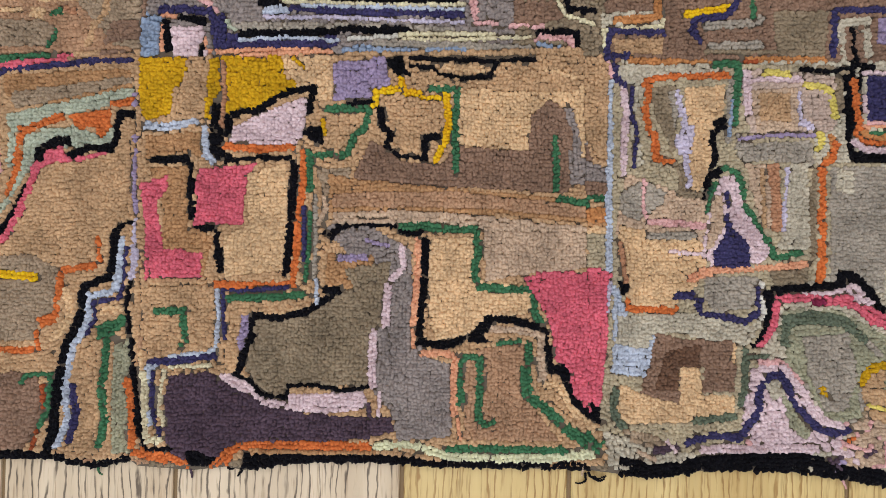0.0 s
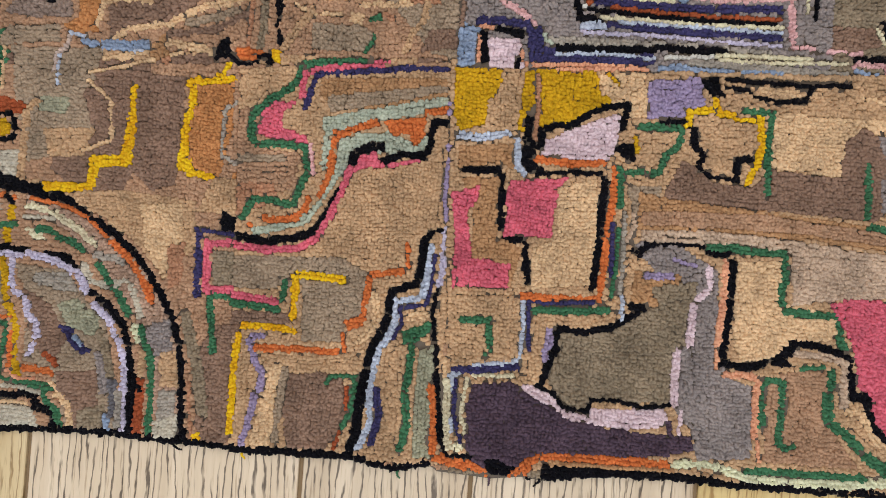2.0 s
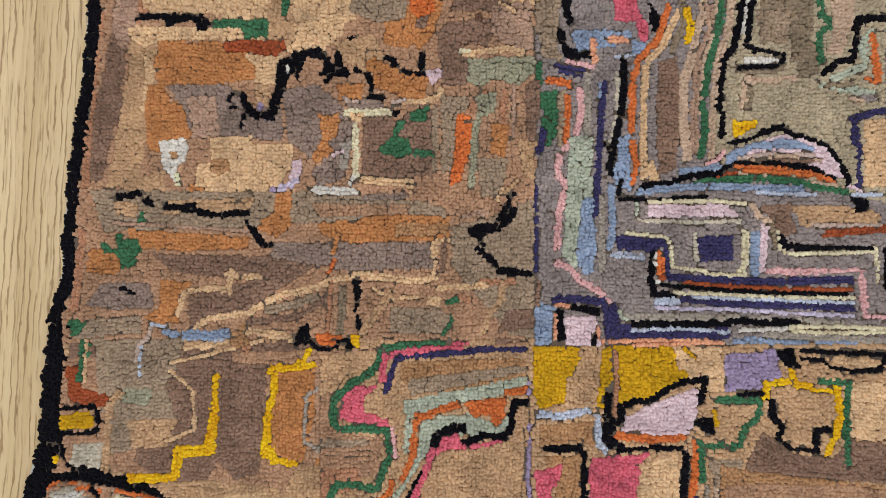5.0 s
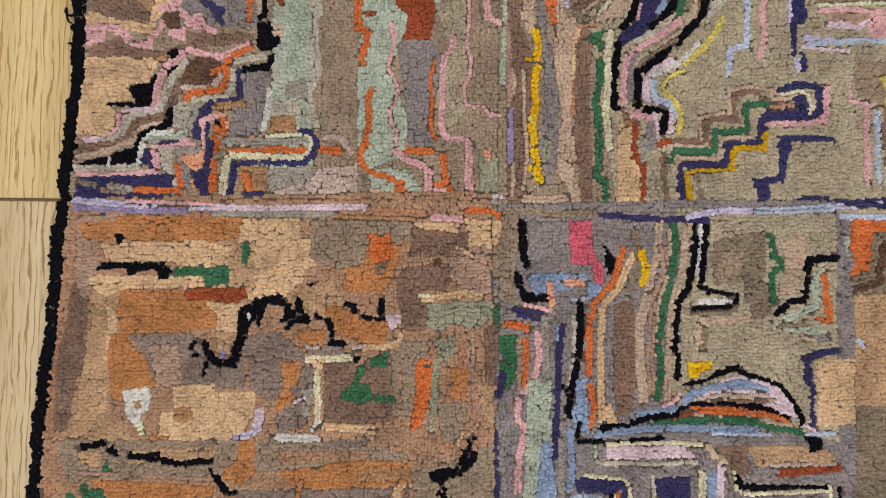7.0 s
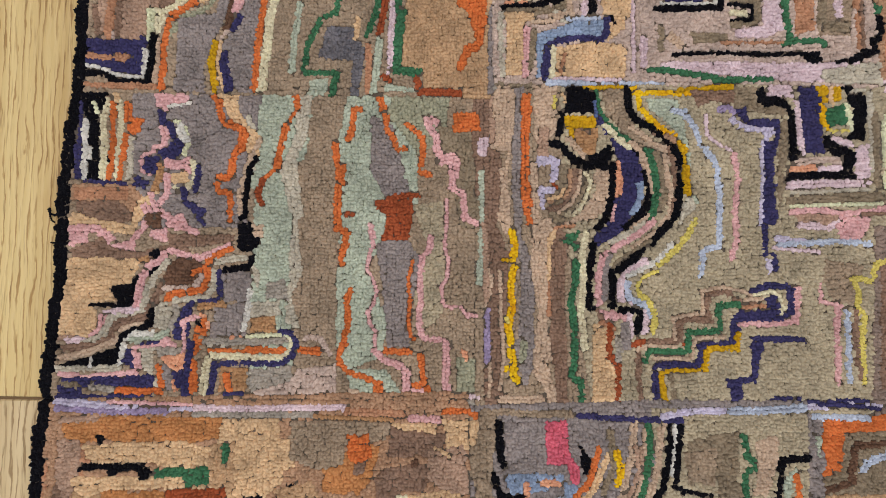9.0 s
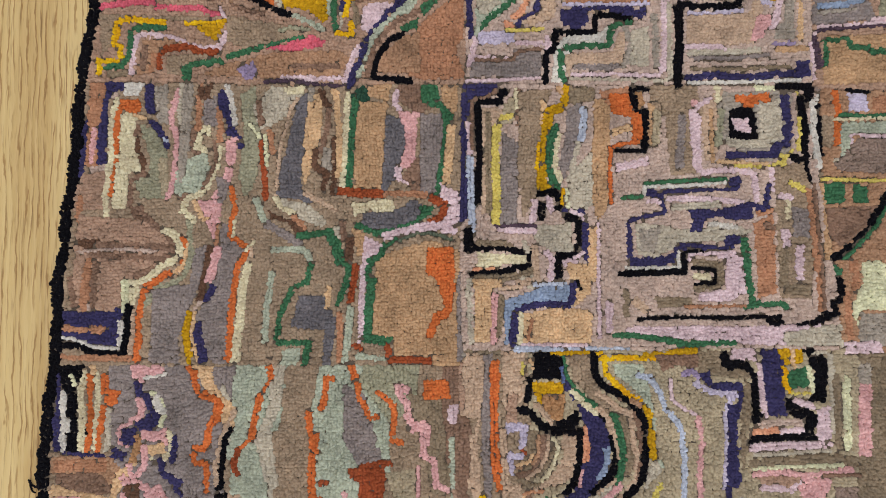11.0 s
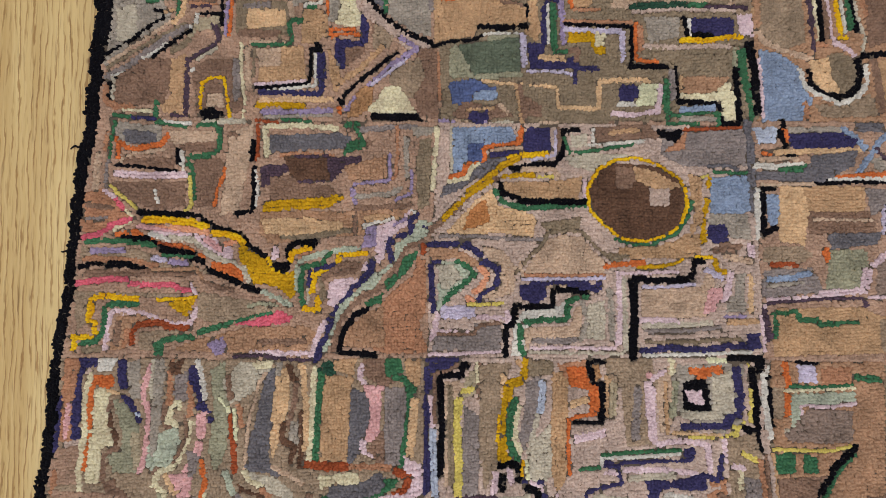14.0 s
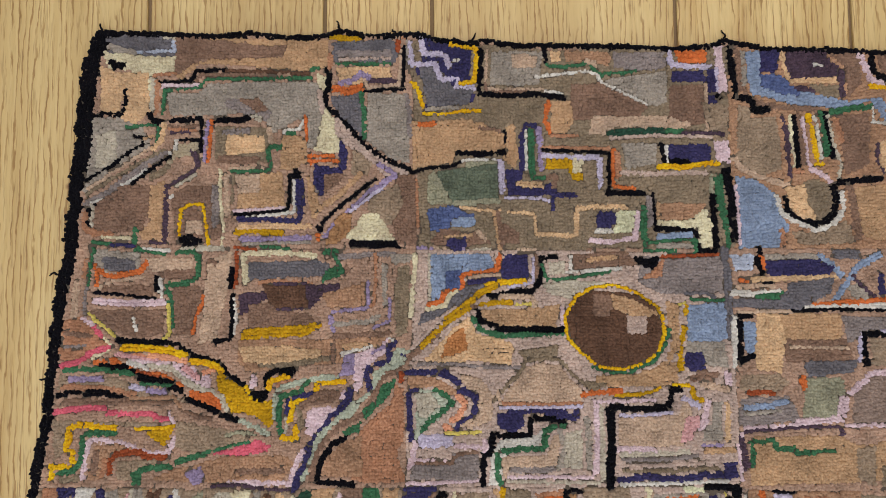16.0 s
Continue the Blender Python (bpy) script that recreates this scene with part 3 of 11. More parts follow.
area("fawn",(258,1266),(328,1266),(324,1198),(255,1198))
block("sixth_left_block")
area("fawn",(-626,1723),(-224,1721),(-231,1471),(-625,1473))
line("oat",7.0,(-450,1557),(-452,1524),(-446,1472))
line("clay",5.8,(-244,1718),(-244,1688))
block("sixth_middle_block")
area("fawn",(-235,1718),(134,1714),(126,1470),(-228,1471))
area("navy",(-221,1715),(-162,1701),(-165,1641),(-208,1635),(-224,1668),(-227,1688))
line("rose",5.8,(-227,1715),(-217,1711))
area("greymauve",(-11,1701),(61,1704),(61,1674),(1,1660))
line("black",5.8,(-234,1557),(-208,1562),(-182,1569),(-172,1578),(-127,1583))
line("oat",5.8,(53,1499),(101,1499),(108,1476),(108,1467))
line("black",9.0,(130,1561),(134,1522),(136,1483))
line("clay",4.5,(-134,1516),(-138,1471))
line("lilac",5.8,(-228,1471),(-151,1468))
line("clay",5.1,(-228,1517),(-225,1475))
line("brown",5.8,(-221,1465),(-144,1465),(-99,1468),(-29,1469))
area("grey",(35,1701),(61,1704),(63,1627),(40,1640))
line("white",5.1,(63,1704),(67,1680),(120,1680))
area("orange",(71,1706),(108,1706),(107,1688),(71,1687))
line("white",4.5,(127,1704),(129,1647))
area("rose",(121,1704),(134,1707),(138,1640),(128,1640))
block("sixth_right_block")
area("brown",(134,1714),(351,1706),(339,1469),(129,1470))
line("black",6.4,(139,1710),(139,1673),(142,1647))
line("dkbrown",5.8,(147,1707),(148,1650))
area("mushroom",(191,1495),(249,1492),(248,1469),(197,1470))
block("sixth_left_block")
area("greymauve",(-607,1614),(-530,1613),(-530,1603),(-555,1577),(-609,1551),(-608,1581))
area("brown",(-506,1544),(-452,1560),(-451,1475),(-505,1482))
line("yellow",5.7,(-502,1482),(-501,1518),(-477,1521),(-472,1514),(-470,1482),(-467,1472))
area("black",(-499,1485),(-473,1485),(-473,1475),(-499,1476))
line("moss",5.0,(-598,1481),(-553,1477),(-540,1469),(-508,1469),(-483,1472),(-475,1469),(-477,1443),(-488,1434),(-511,1430))
line("white",4.4,(-505,1472),(-479,1474))
line("dkgreen",5.0,(-598,1479),(-600,1444),(-603,1428))
line("black",8.8,(-309,1475),(-278,1473),(-246,1476))
block("fifth_left_block")
line("green",8.8,(-336,1472),(-316,1465),(-326,1462))
area("greymauve",(-307,1472),(-284,1471),(-284,1442),(-304,1449))
area("mushroom",(-256,1449),(-230,1449),(-237,1410),(-256,1410))
block("sixth_middle_block")
line("oat",3.2,(-228,1514),(-226,1475))
area("clay",(-233,1612),(-126,1612),(-126,1586),(-181,1582),(-185,1566),(-233,1559))
area("oat",(-233,1592),(-213,1592),(-220,1566),(-233,1566))
line("black",6.9,(-233,1556),(-214,1561),(-181,1569),(-178,1579),(-126,1579),(-124,1582))
area("navy",(-196,1484),(-169,1487),(-173,1471),(-195,1471))
line("cream",3.2,(-198,1471),(-196,1487),(-163,1489))
line("oat",5.0,(-214,1474),(-198,1473))
area("brown",(-169,1481),(-112,1487),(-112,1474),(-163,1471))
line("clay",5.0,(-137,1481),(-141,1448))
line("oat",5.0,(-134,1468),(-96,1469))
line("green",6.9,(27,1519),(24,1487),(29,1470),(67,1464))
line("black",5.0,(37,1536),(42,1529),(44,1493),(91,1490),(92,1467))
line("black",4.4,(108,1532),(108,1493),(112,1467),(96,1465))
line("black",10.7,(125,1565),(130,1525),(135,1483))
area("palerose",(113,1588),(139,1595),(138,1568),(116,1570))
block("sixth_right_block")
line("cream",6.3,(132,1571),(148,1561),(173,1550),(196,1545))
block("fifth_right_block")
area("lilac",(125,1460),(154,1460),(153,1444),(128,1444))
block("sixth_middle_block")
line("palerose",5.8,(-224,1720),(-224,1701),(-214,1695))
line("white",3.8,(-235,1715),(-230,1695),(-208,1685),(-204,1675),(-195,1669))
area("navy",(-217,1713),(-188,1711),(-163,1701),(-165,1674),(-175,1668),(-188,1688),(-208,1691))
area("clay",(-235,1612),(-156,1618),(-137,1601),(-137,1583),(-182,1582),(-189,1572),(-234,1562))
line("white",4.5,(65,1704),(67,1682),(120,1681),(122,1660))
area("orange",(75,1705),(109,1705),(108,1686),(74,1686))
area("palerose",(124,1704),(137,1704),(137,1647),(125,1643),(125,1680))
block("sixth_right_block")
line("black",6.4,(137,1714),(138,1673),(142,1645))
block("fifth_middle_block")
line("sage",5.0,(-240,1343),(-152,1339),(-120,1336))
line("navy",6.9,(-240,1333),(-215,1332),(-196,1334))
block("second_left_block")
area("hazel",(-710,564),(-268,577),(-259,276),(-338,270),(-436,270),(-468,258),(-533,239),(-592,216),(-718,200),(-717,288))
area("brown",(-294,242),(-261,251),(-260,221),(-290,218))
block("bottom_left_block")
area("hazel",(-776,183),(-266,217),(-239,-167),(-756,-206))
area("brown",(-471,-46),(-434,-43),(-436,-155),(-479,-158),(-490,-79))
area("tan",(-689,84),(-566,76),(-496,71),(-493,28),(-522,-7),(-538,-8),(-580,48),(-636,71))
area("brown",(-608,198),(-549,202),(-548,115),(-566,76),(-609,73),(-638,93))
area("driftwood",(-685,214),(-593,220),(-601,182),(-611,165),(-597,128),(-612,111),(-660,97),(-675,155))
area("brown",(-556,190),(-515,188),(-510,118),(-518,85),(-539,78),(-563,98),(-555,142))
area("ltgrey",(-696,105),(-669,109),(-661,75),(-700,83))
area("sage",(-660,161),(-622,161),(-626,145),(-653,146))
area("tan",(-646,130),(-598,133),(-606,106),(-639,103))
line("sand",4.8,(-607,187),(-575,194),(-549,202),(-517,212))
line("sand",4.8,(-607,111),(-581,124),(-584,161),(-607,179))
line("tan",7.5,(-666,75),(-664,145),(-654,156))
area("rust",(-710,180),(-696,178),(-692,159),(-664,153),(-669,142),(-702,145))
line("green",5.9,(-694,224),(-693,175),(-695,167))
line("sand",3.2,(-689,208),(-690,167))
line("paleblue",4.8,(-629,224),(-628,210),(-637,201),(-636,174))
area("paleblue",(-618,227),(-594,223),(-572,222),(-553,223),(-557,209),(-576,208),(-617,213))
area("mustard",(-717,131),(-682,138),(-678,122),(-716,119))
line("black",4.8,(-707,139),(-677,143),(-673,123),(-678,117),(-716,115))
line("yellow",6.4,(-716,114),(-715,86))
line("black",4.8,(-710,112),(-706,91),(-697,82))
line("yellow",6.9,(-643,76),(-599,78),(-597,104),(-569,106),(-563,136),(-562,176))
line("yellow",6.9,(-483,193),(-480,188),(-510,185),(-506,172),(-509,145),(-514,102),(-487,94))
line("yellow",5.3,(-480,190),(-473,204))
area("orangebrown",(-504,180),(-467,186),(-466,137),(-476,94),(-506,105),(-507,145))
area("tan",(-481,93),(-412,98),(-416,87),(-448,79),(-452,58),(-495,60))
area("orangebrown",(-463,100),(-412,109),(-411,90),(-454,84))
line("grey",4.8,(-460,170),(-475,158),(-475,115),(-455,106),(-410,106))
area("orange",(-467,234),(-458,219),(-437,220),(-442,212),(-463,213))
line("black",4.8,(-487,209),(-471,212),(-460,203),(-449,207),(-437,217),(-437,207))
area("yellow",(-436,219),(-426,220),(-426,209),(-433,209))
line("rose",3.2,(-407,220),(-351,221),(-323,215))
line("green",6.9,(-406,206),(-350,215),(-340,215))
line("green",7.5,(-406,206),(-407,185),(-434,177),(-444,160),(-447,141),(-441,131),(-403,131),(-394,118),(-395,105),(-406,91),(-415,76),(-443,80),(-449,63),(-455,60))
line("pink",6.4,(-345,210),(-393,204),(-397,193),(-404,171),(-427,162),(-439,147),(-426,143),(-396,140))
line("pink",4.3,(-334,214),(-321,215))
line("pink",6.4,(-366,59),(-381,41),(-399,35),(-477,32),(-484,23))
line("black",9.1,(-369,61),(-379,50),(-407,39),(-439,37),(-467,49))
area("black",(-471,64),(-457,57),(-451,44),(-472,45))
line("navy",4.8,(-494,44),(-461,41),(-445,38))
line("navy",5.3,(-491,41),(-489,-20))
line("pink",7.5,(-482,34),(-481,-14),(-441,-9),(-411,-15))
area("taupe",(-476,24),(-401,29),(-402,2),(-415,-9),(-474,-8))
line("green",5.3,(-473,-19),(-446,-17),(-414,-23),(-408,-14),(-409,2))
line("green",6.4,(-476,-19),(-470,-72))
line("black",5.3,(-262,-9),(-257,-40),(-254,-93),(-247,-146))
line("taupe",10.7,(-499,-37),(-485,-79),(-475,-131))
line("black",6.4,(-689,83),(-658,75),(-625,67),(-597,50),(-562,25),(-528,-7),(-508,-48),(-495,-90),(-494,-133),(-495,-157))
area("yellow",(-487,-151),(-477,-148),(-473,-161),(-487,-159))
area("yellow",(-454,-159),(-441,-156),(-441,-164),(-454,-165))
block("third_middle_block")
area("tan",(-207,914),(-172,920),(-171,838),(-125,832),(-125,774),(-194,756),(-203,773))
block("fourth_left_block")
area("taupe",(-643,1208),(-246,1204),(-250,909),(-668,911))
area("brown",(-638,1206),(-624,1209),(-626,1147),(-636,1153))
area("ltgrey",(-606,1208),(-586,1207),(-588,1193),(-603,1193))
line("brown",7.3,(-523,1208),(-526,1199))
area("ltgrey",(-449,1199),(-415,1205),(-412,1195),(-433,1186),(-449,1189))
area("green",(-360,1200),(-350,1206),(-341,1189),(-357,1186))
area("green",(-291,1204),(-272,1206),(-271,1189),(-289,1184))
block("fourth_middle_block")
line("navy",9.8,(-244,1195),(-248,1170))
line("mustard",7.3,(-132,1210),(-134,1185),(-151,1176),(-156,1145),(-159,1120),(-161,1096))
line("white",5.5,(130,1184),(133,1144),(136,1119))
line("black",4.3,(134,1174),(137,1137))
block("fourth_right_block")
area("black",(137,1198),(153,1198),(151,1185),(137,1184))
line("yellowpale",4.3,(138,1104),(160,1101),(190,1099))
area("green",(140,1101),(158,1099),(159,1076),(141,1078))
block("bottom_left_block")
line("green",9.0,(-285,-54),(-287,-93),(-287,-115),(-283,-132),(-287,-164))
line("sage",14.8,(-271,-56),(-272,-103),(-270,-164))
line("black",5.8,(-258,-50),(-258,-75),(-254,-90),(-252,-124),(-251,-145),(-238,-149),(-224,-151))
line("orange",5.8,(-260,-85),(-257,-114),(-257,-150),(-243,-156),(-223,-160),(-208,-165))
block("bottom_middle_block")
line("sand",6.9,(-248,-62),(-245,-103),(-245,-140))
line("orange",5.3,(-160,-147),(-164,-157),(-168,-167))
area("black",(-206,-147),(-172,-145),(-174,-167),(-202,-169))
line("camel",7.4,(-146,-153),(-114,-156),(-82,-155))
line("black",6.9,(-151,-161),(-114,-161),(-82,-161),(-9,-162),(44,-164),(113,-165))
line("palegreen",5.8,(112,-151),(175,-148))
line("tan",5.8,(128,-159),(160,-159),(185,-156))
block("bottom_right_block")
area("ltgrey",(184,-121),(201,-128),(236,-132),(254,-145),(231,-157),(190,-160))
area("rose",(318,-135),(332,-118),(341,-96),(354,-98),(371,-117),(390,-133),(401,-142),(275,-148))
area("sage",(339,-80),(351,-84),(371,-117),(373,-128),(354,-117))
line("rose",6.9,(291,-122),(313,-116),(325,-99),(325,-70),(336,-61),(350,-60),(365,-76),(375,-93),(387,-112),(402,-120),(414,-116))
line("navy",6.9,(265,-133),(291,-132),(318,-128),(318,-121),(327,-111),(334,-105),(330,-93),(333,-77),(341,-71),(351,-73),(356,-84),(363,-95),(371,-107),(383,-119),(395,-126),(416,-121))
line("rose",8.5,(273,-143),(323,-141),(396,-138))
line("black",11.6,(254,-158),(286,-154),(328,-151),(370,-150),(402,-155),(448,-165))
line("white",6.3,(228,-145),(238,-143),(244,-149),(252,-151))
line("oat",4.8,(217,-150),(228,-149),(236,-155))
line("plum",3.2,(223,-144),(232,-148))
area("oat",(411,-126),(427,-107),(447,-99),(448,-152),(423,-158),(407,-152))
line("rose",4.8,(422,-126),(433,-121),(437,-112))
line("rose",4.2,(436,-136),(443,-128))
line("palerose",5.3,(407,-142),(417,-145),(423,-152))
line("lilac",3.7,(396,-150),(402,-159),(409,-151))
line("plum",3.7,(399,-155),(412,-142),(416,-139))
line("taupe",4.2,(426,-113),(430,-102))
line("orange",3.7,(411,-134),(418,-130))
line("plum",3.2,(430,-146),(438,-141))
block("fifth_middle_block")
area("oat",(-238,1346),(-210,1379),(-169,1416),(-151,1426),(-49,1425),(-51,1302),(-136,1299),(-164,1327),(-238,1337))
line("orangebrown",7.6,(-242,1349),(-210,1382),(-169,1419))
line("dkbrown",3.2,(-242,1346),(-209,1379),(-168,1415))
block("fifth_left_block")
line("rust",5.7,(-247,1333),(-237,1337))
block("fourth_left_block")
area("driftwood",(-648,1207),(-250,1205),(-252,960),(-328,911),(-534,912),(-596,961),(-660,962))
line("navy",7.4,(-578,1209),(-580,1187),(-575,1175))
area("white",(-433,1202),(-411,1205),(-414,1189),(-428,1187))
block("third_middle_block")
area("ltgreen",(-264,913),(-195,919),(-107,921),(-55,922),(173,926),(165,587),(-56,587),(-261,581))
area("driftwood",(-264,913),(-177,917),(-171,774),(-142,583),(-260,581))
area("fawn",(-260,916),(-247,918),(-242,860),(-251,854),(-259,872))
area("oat",(-242,918),(-221,918),(-224,872),(-229,831),(-229,773),(-240,778),(-238,813),(-229,849),(-250,853),(-241,866),(-248,895))
area("brown",(-258,851),(-238,851),(-235,825),(-240,773),(-228,744),(-233,582),(-252,581),(-254,772))
area("oat",(-238,831),(-228,837),(-227,773),(-231,761),(-237,773))
area("greymauve",(-223,916),(-214,918),(-215,831),(-214,761),(-202,733),(-202,630),(-210,607),(-221,647),(-220,761),(-226,814))
line("driftwood",6.4,(-222,761),(-219,715),(-221,658))
line("orange",8.73,(-211,908),(-211,890),(-213,861),(-212,831))
line("orange",9.9,(-213,831),(-211,802),(-208,790))
line("orange",5.24,(-210,790),(-207,776))
line("orange",4.66,(-215,905),(-214,802))
area("oat",(-204,920),(-180,919),(-180,873),(-194,855),(-203,861))
area("fawn",(-200,875),(-186,876),(-189,846),(-200,846))
line("oat",7.57,(-203,837),(-200,773),(-202,733),(-193,681),(-187,636))
area("oat",(-203,773),(-185,785),(-179,716),(-188,676),(-190,636),(-179,608),(-179,582),(-187,582),(-190,608),(-202,624),(-202,658),(-196,693),(-202,733))
area("sand",(-189,762),(-180,773),(-182,716),(-184,681),(-188,693))
area("clay",(-189,716),(-183,716),(-183,679),(-189,681))
area("brown",(-185,750),(-177,774),(-168,762),(-171,716),(-169,659),(-166,583),(-179,582),(-179,613),(-185,659))
line("yellow",7.57,(-225,768),(-221,750),(-225,738),(-221,730))
line("yellow",6.99,(-222,732),(-226,715),(-224,692),(-228,672),(-225,658),(-224,635))
line("yellow",8.15,(-225,647),(-222,627),(-224,621),(-216,616))
line("yellow",5.24,(-230,628),(-224,630))
line("mustard",4.66,(-234,738),(-225,737))
line("yellowpale",3.49,(-233,681),(-228,675))
line("lilac",7.57,(-251,686),(-249,658),(-249,632))
line("oat",5.24,(-251,732),(-246,715),(-250,692))
line("oat",4.66,(-237,726),(-235,681),(-232,635),(-236,607))
line("sage",6.99,(-212,655),(-213,636))
line("oat",8.15,(-236,597),(-207,597),(-192,599))
line("oat",4.66,(-246,632),(-246,601))
area("palelilac",(-200,845),(-177,845),(-176,832),(-180,817),(-186,820),(-186,837),(-200,833))
line("palelilac",6.99,(-197,811),(-180,810))
line("palelilac",5.24,(-195,805),(-193,792))
area("taupe",(-177,838),(-154,838),(-157,803),(-177,779),(-188,782),(-188,802),(-177,814))
line("rust",3.49,(-183,817),(-180,813))
line("hazel",4.66,(-166,832),(-165,814),(-171,803),(-188,798))
line("sand",4.08,(-171,811),(-176,804),(-188,801))
line("brown",5.24,(-160,832),(-162,809),(-171,794),(-188,790))
line("oat",4.66,(-155,832),(-157,812),(-164,797),(-177,788))
line("taupe",4.08,(-151,835),(-148,820),(-155,803),(-165,791))
line("cream",4.66,(-150,829),(-145,821),(-148,806),(-154,794),(-162,785))
line("oat",5.24,(-137,832),(-136,815),(-143,797),(-154,783),(-171,777))
line("taupe",4.66,(-180,778),(-165,781))
line("clay",4.66,(-180,772),(-162,774))
area("oat",(-142,829),(-125,832),(-124,809),(-130,789),(-148,777),(-154,783),(-139,803))
area("black",(-170,919),(-139,918),(-141,891),(-171,891))
line("mustard",4.66,(-151,918),(-113,918))
line("navy",3.49,(-143,903),(-139,894))
line("black",5.82,(-174,891),(-177,867))
area("black",(-189,862),(-171,862),(-168,852),(-157,844),(-136,850),(-126,859),(-121,850),(-128,832),(-142,832),(-154,832),(-165,838),(-174,852),(-186,854))
area("camel",(-159,882),(-139,882),(-136,865),(-142,847),(-154,850),(-163,861))
area("mustard",(-173,888),(-138,888),(-139,876),(-163,876),(-160,861),(-168,870))
line("oat",6.4,(-168,864),(-157,853),(-151,845))
line("brown",4.66,(-154,874),(-148,872))
line("sand",4.66,(-174,911),(-171,902))
line("yellowpale",4.66,(-182,908),(-183,896))
line("navy",5.82,(-139,897),(-135,882),(-128,871))
line("dkblue",4.66,(-141,903),(-139,888))
area("navy",(-125,865),(-110,855),(-99,855),(-92,833),(-90,804),(-99,780),(-116,766),(-139,751),(-141,765),(-128,774),(-122,798),(-116,815),(-116,841))
line("peach",6.99,(-118,841),(-115,821),(-116,806))
line("rose",4.66,(-120,795),(-123,780))
line("black",6.4,(-122,838),(-122,815),(-125,795),(-130,780),(-139,771))
area("blue",(-99,818),(-91,821),(-91,798),(-102,783),(-106,786),(-97,804))
line("black",6.99,(-102,855),(-91,845),(-87,827),(-84,807),(-87,789),(-102,779))
line("black",5.24,(-87,798),(-99,780),(-110,772))
line("green",4.66,(-139,915),(-134,891),(-128,882),(-114,869),(-102,862),(-90,856))
area("driftwood",(-134,915),(-110,918),(-107,891),(-96,871),(-84,862),(-73,851),(-67,816),(-79,787),(-84,792),(-80,827),(-90,851),(-113,874),(-128,888))
line("cream",5.24,(-131,878),(-122,871),(-108,857),(-104,855))
line("oat",5.82,(-102,861),(-93,851),(-87,833),(-81,816),(-80,798),(-84,784),(-102,772))
line("green",6.99,(-87,855),(-81,839),(-77,816),(-79,795),(-83,775))
line("taupe",6.99,(-78,851),(-71,827),(-68,810),(-73,792))
line("oat",5.24,(-104,877),(-90,868),(-81,859),(-67,854))
line("oat",5.82,(-67,848),(-66,822),(-61,807),(-64,787),(-73,775))
line("brown",5.82,(-101,892),(-78,871),(-64,860),(-58,833),(-56,807),(-62,787))
line("hazel",4.66,(-110,915),(-106,897),(-96,883))
line("rose",5.82,(-79,781),(-96,766),(-113,757),(-133,742),(-136,728))
line("ltgrey",5.24,(-90,778),(-107,766),(-125,757))
line("black",7.57,(-106,918),(-106,897),(-96,883),(-78,874),(-64,863),(-55,848),(-52,828))
line("black",7.57,(-52,828),(-54,804),(-58,784),(-73,769),(-84,755))
area("black",(-87,763),(-79,766),(-99,734),(-116,725),(-125,728),(-107,740))
line("black",6.99,(-142,757),(-143,742),(-146,722),(-146,691))
line("black",4.08,(-145,689),(-136,691))
line("rose",6.4,(-133,742),(-137,716),(-136,694))
line("greymauve",5.24,(-125,745),(-129,728),(-130,699))
line("taupe",4.66,(-84,760),(-102,749),(-119,737),(-125,722),(-124,694))
line("oat",4.66,(-79,769),(-102,753))
line("black",6.99,(-122,728),(-122,711),(-122,697))
line("black",6.4,(-125,694),(-113,689),(-95,688))
line("black",6.99,(-95,688),(-96,666))
line("palerose",6.4,(-87,740),(-107,728),(-114,717),(-114,700),(-90,694))
line("palerose",5.24,(-87,691),(-89,666))
line("white",5.24,(-61,758),(-76,740),(-90,731),(-107,723))
line("paleblue",5.82,(-107,717),(-105,700),(-87,694),(-82,683))
line("yellow",5.82,(-101,918),(-97,915),(-94,895))
line("yellow",5.24,(-99,912),(-55,913),(-26,915))
line("mustard",5.24,(-55,915),(-26,918),(4,921))
line("yellow",5.82,(-94,895),(-84,886),(-70,874),(-55,866),(-49,857))
line("mustard",7.57,(-52,863),(-46,845),(-47,822),(-44,807))
area("ltgrey",(-47,807),(-39,805),(-38,793),(-55,775),(-58,764),(-55,778))
line("yellowpale",5.82,(-38,781),(-45,767),(-56,752))
line("yellowpale",5.24,(-58,752),(-70,738),(-76,735))
line("yellowpale",4.66,(-76,729),(-90,723),(-97,714),(-96,706))
line("yellowpale",5.24,(-96,706),(-85,697),(-79,683),(-80,666))
area("aqua",(-87,907),(-55,907),(-46,869),(-41,816),(-32,793),(-41,807),(-46,857),(-67,883),(-84,895))
line("paleblue",6.99,(-61,895),(-46,892))
line("paleblue",5.82,(-46,889),(-38,878),(-32,860))
line("paleblue",6.4,(-29,857),(-17,843),(-14,822),(-12,793),(-14,770),(-11,753))
line("paleblue",5.82,(-12,756),(-30,750),(-32,724))
line("hazel",5.24,(-67,869),(-58,863))
area("brown",(-43,916),(9,918),(24,914),(21,902),(-20,905),(-34,898))
area("taupe",(4,920),(30,922),(38,911),(56,906),(59,891),(32,893),(3,899))
line("palerose",4.66,(-26,890),(-25,869),(-12,860),(3,852))
line("rose",5.24,(3,852),(6,823),(3,794),(5,765),(-1,741))
line("lilac",5.24,(-14,896),(-2,899),(3,893))
line("palelilac",6.4,(0,887),(15,878),(32,875))
area("navy",(3,896),(15,899),(18,887),(50,887),(52,870),(46,858),(44,835),(44,800),(48,785),(43,777),(31,777),(33,864),(43,865),(44,879),(21,879))
line("palelilac",5.82,(32,876),(44,875))
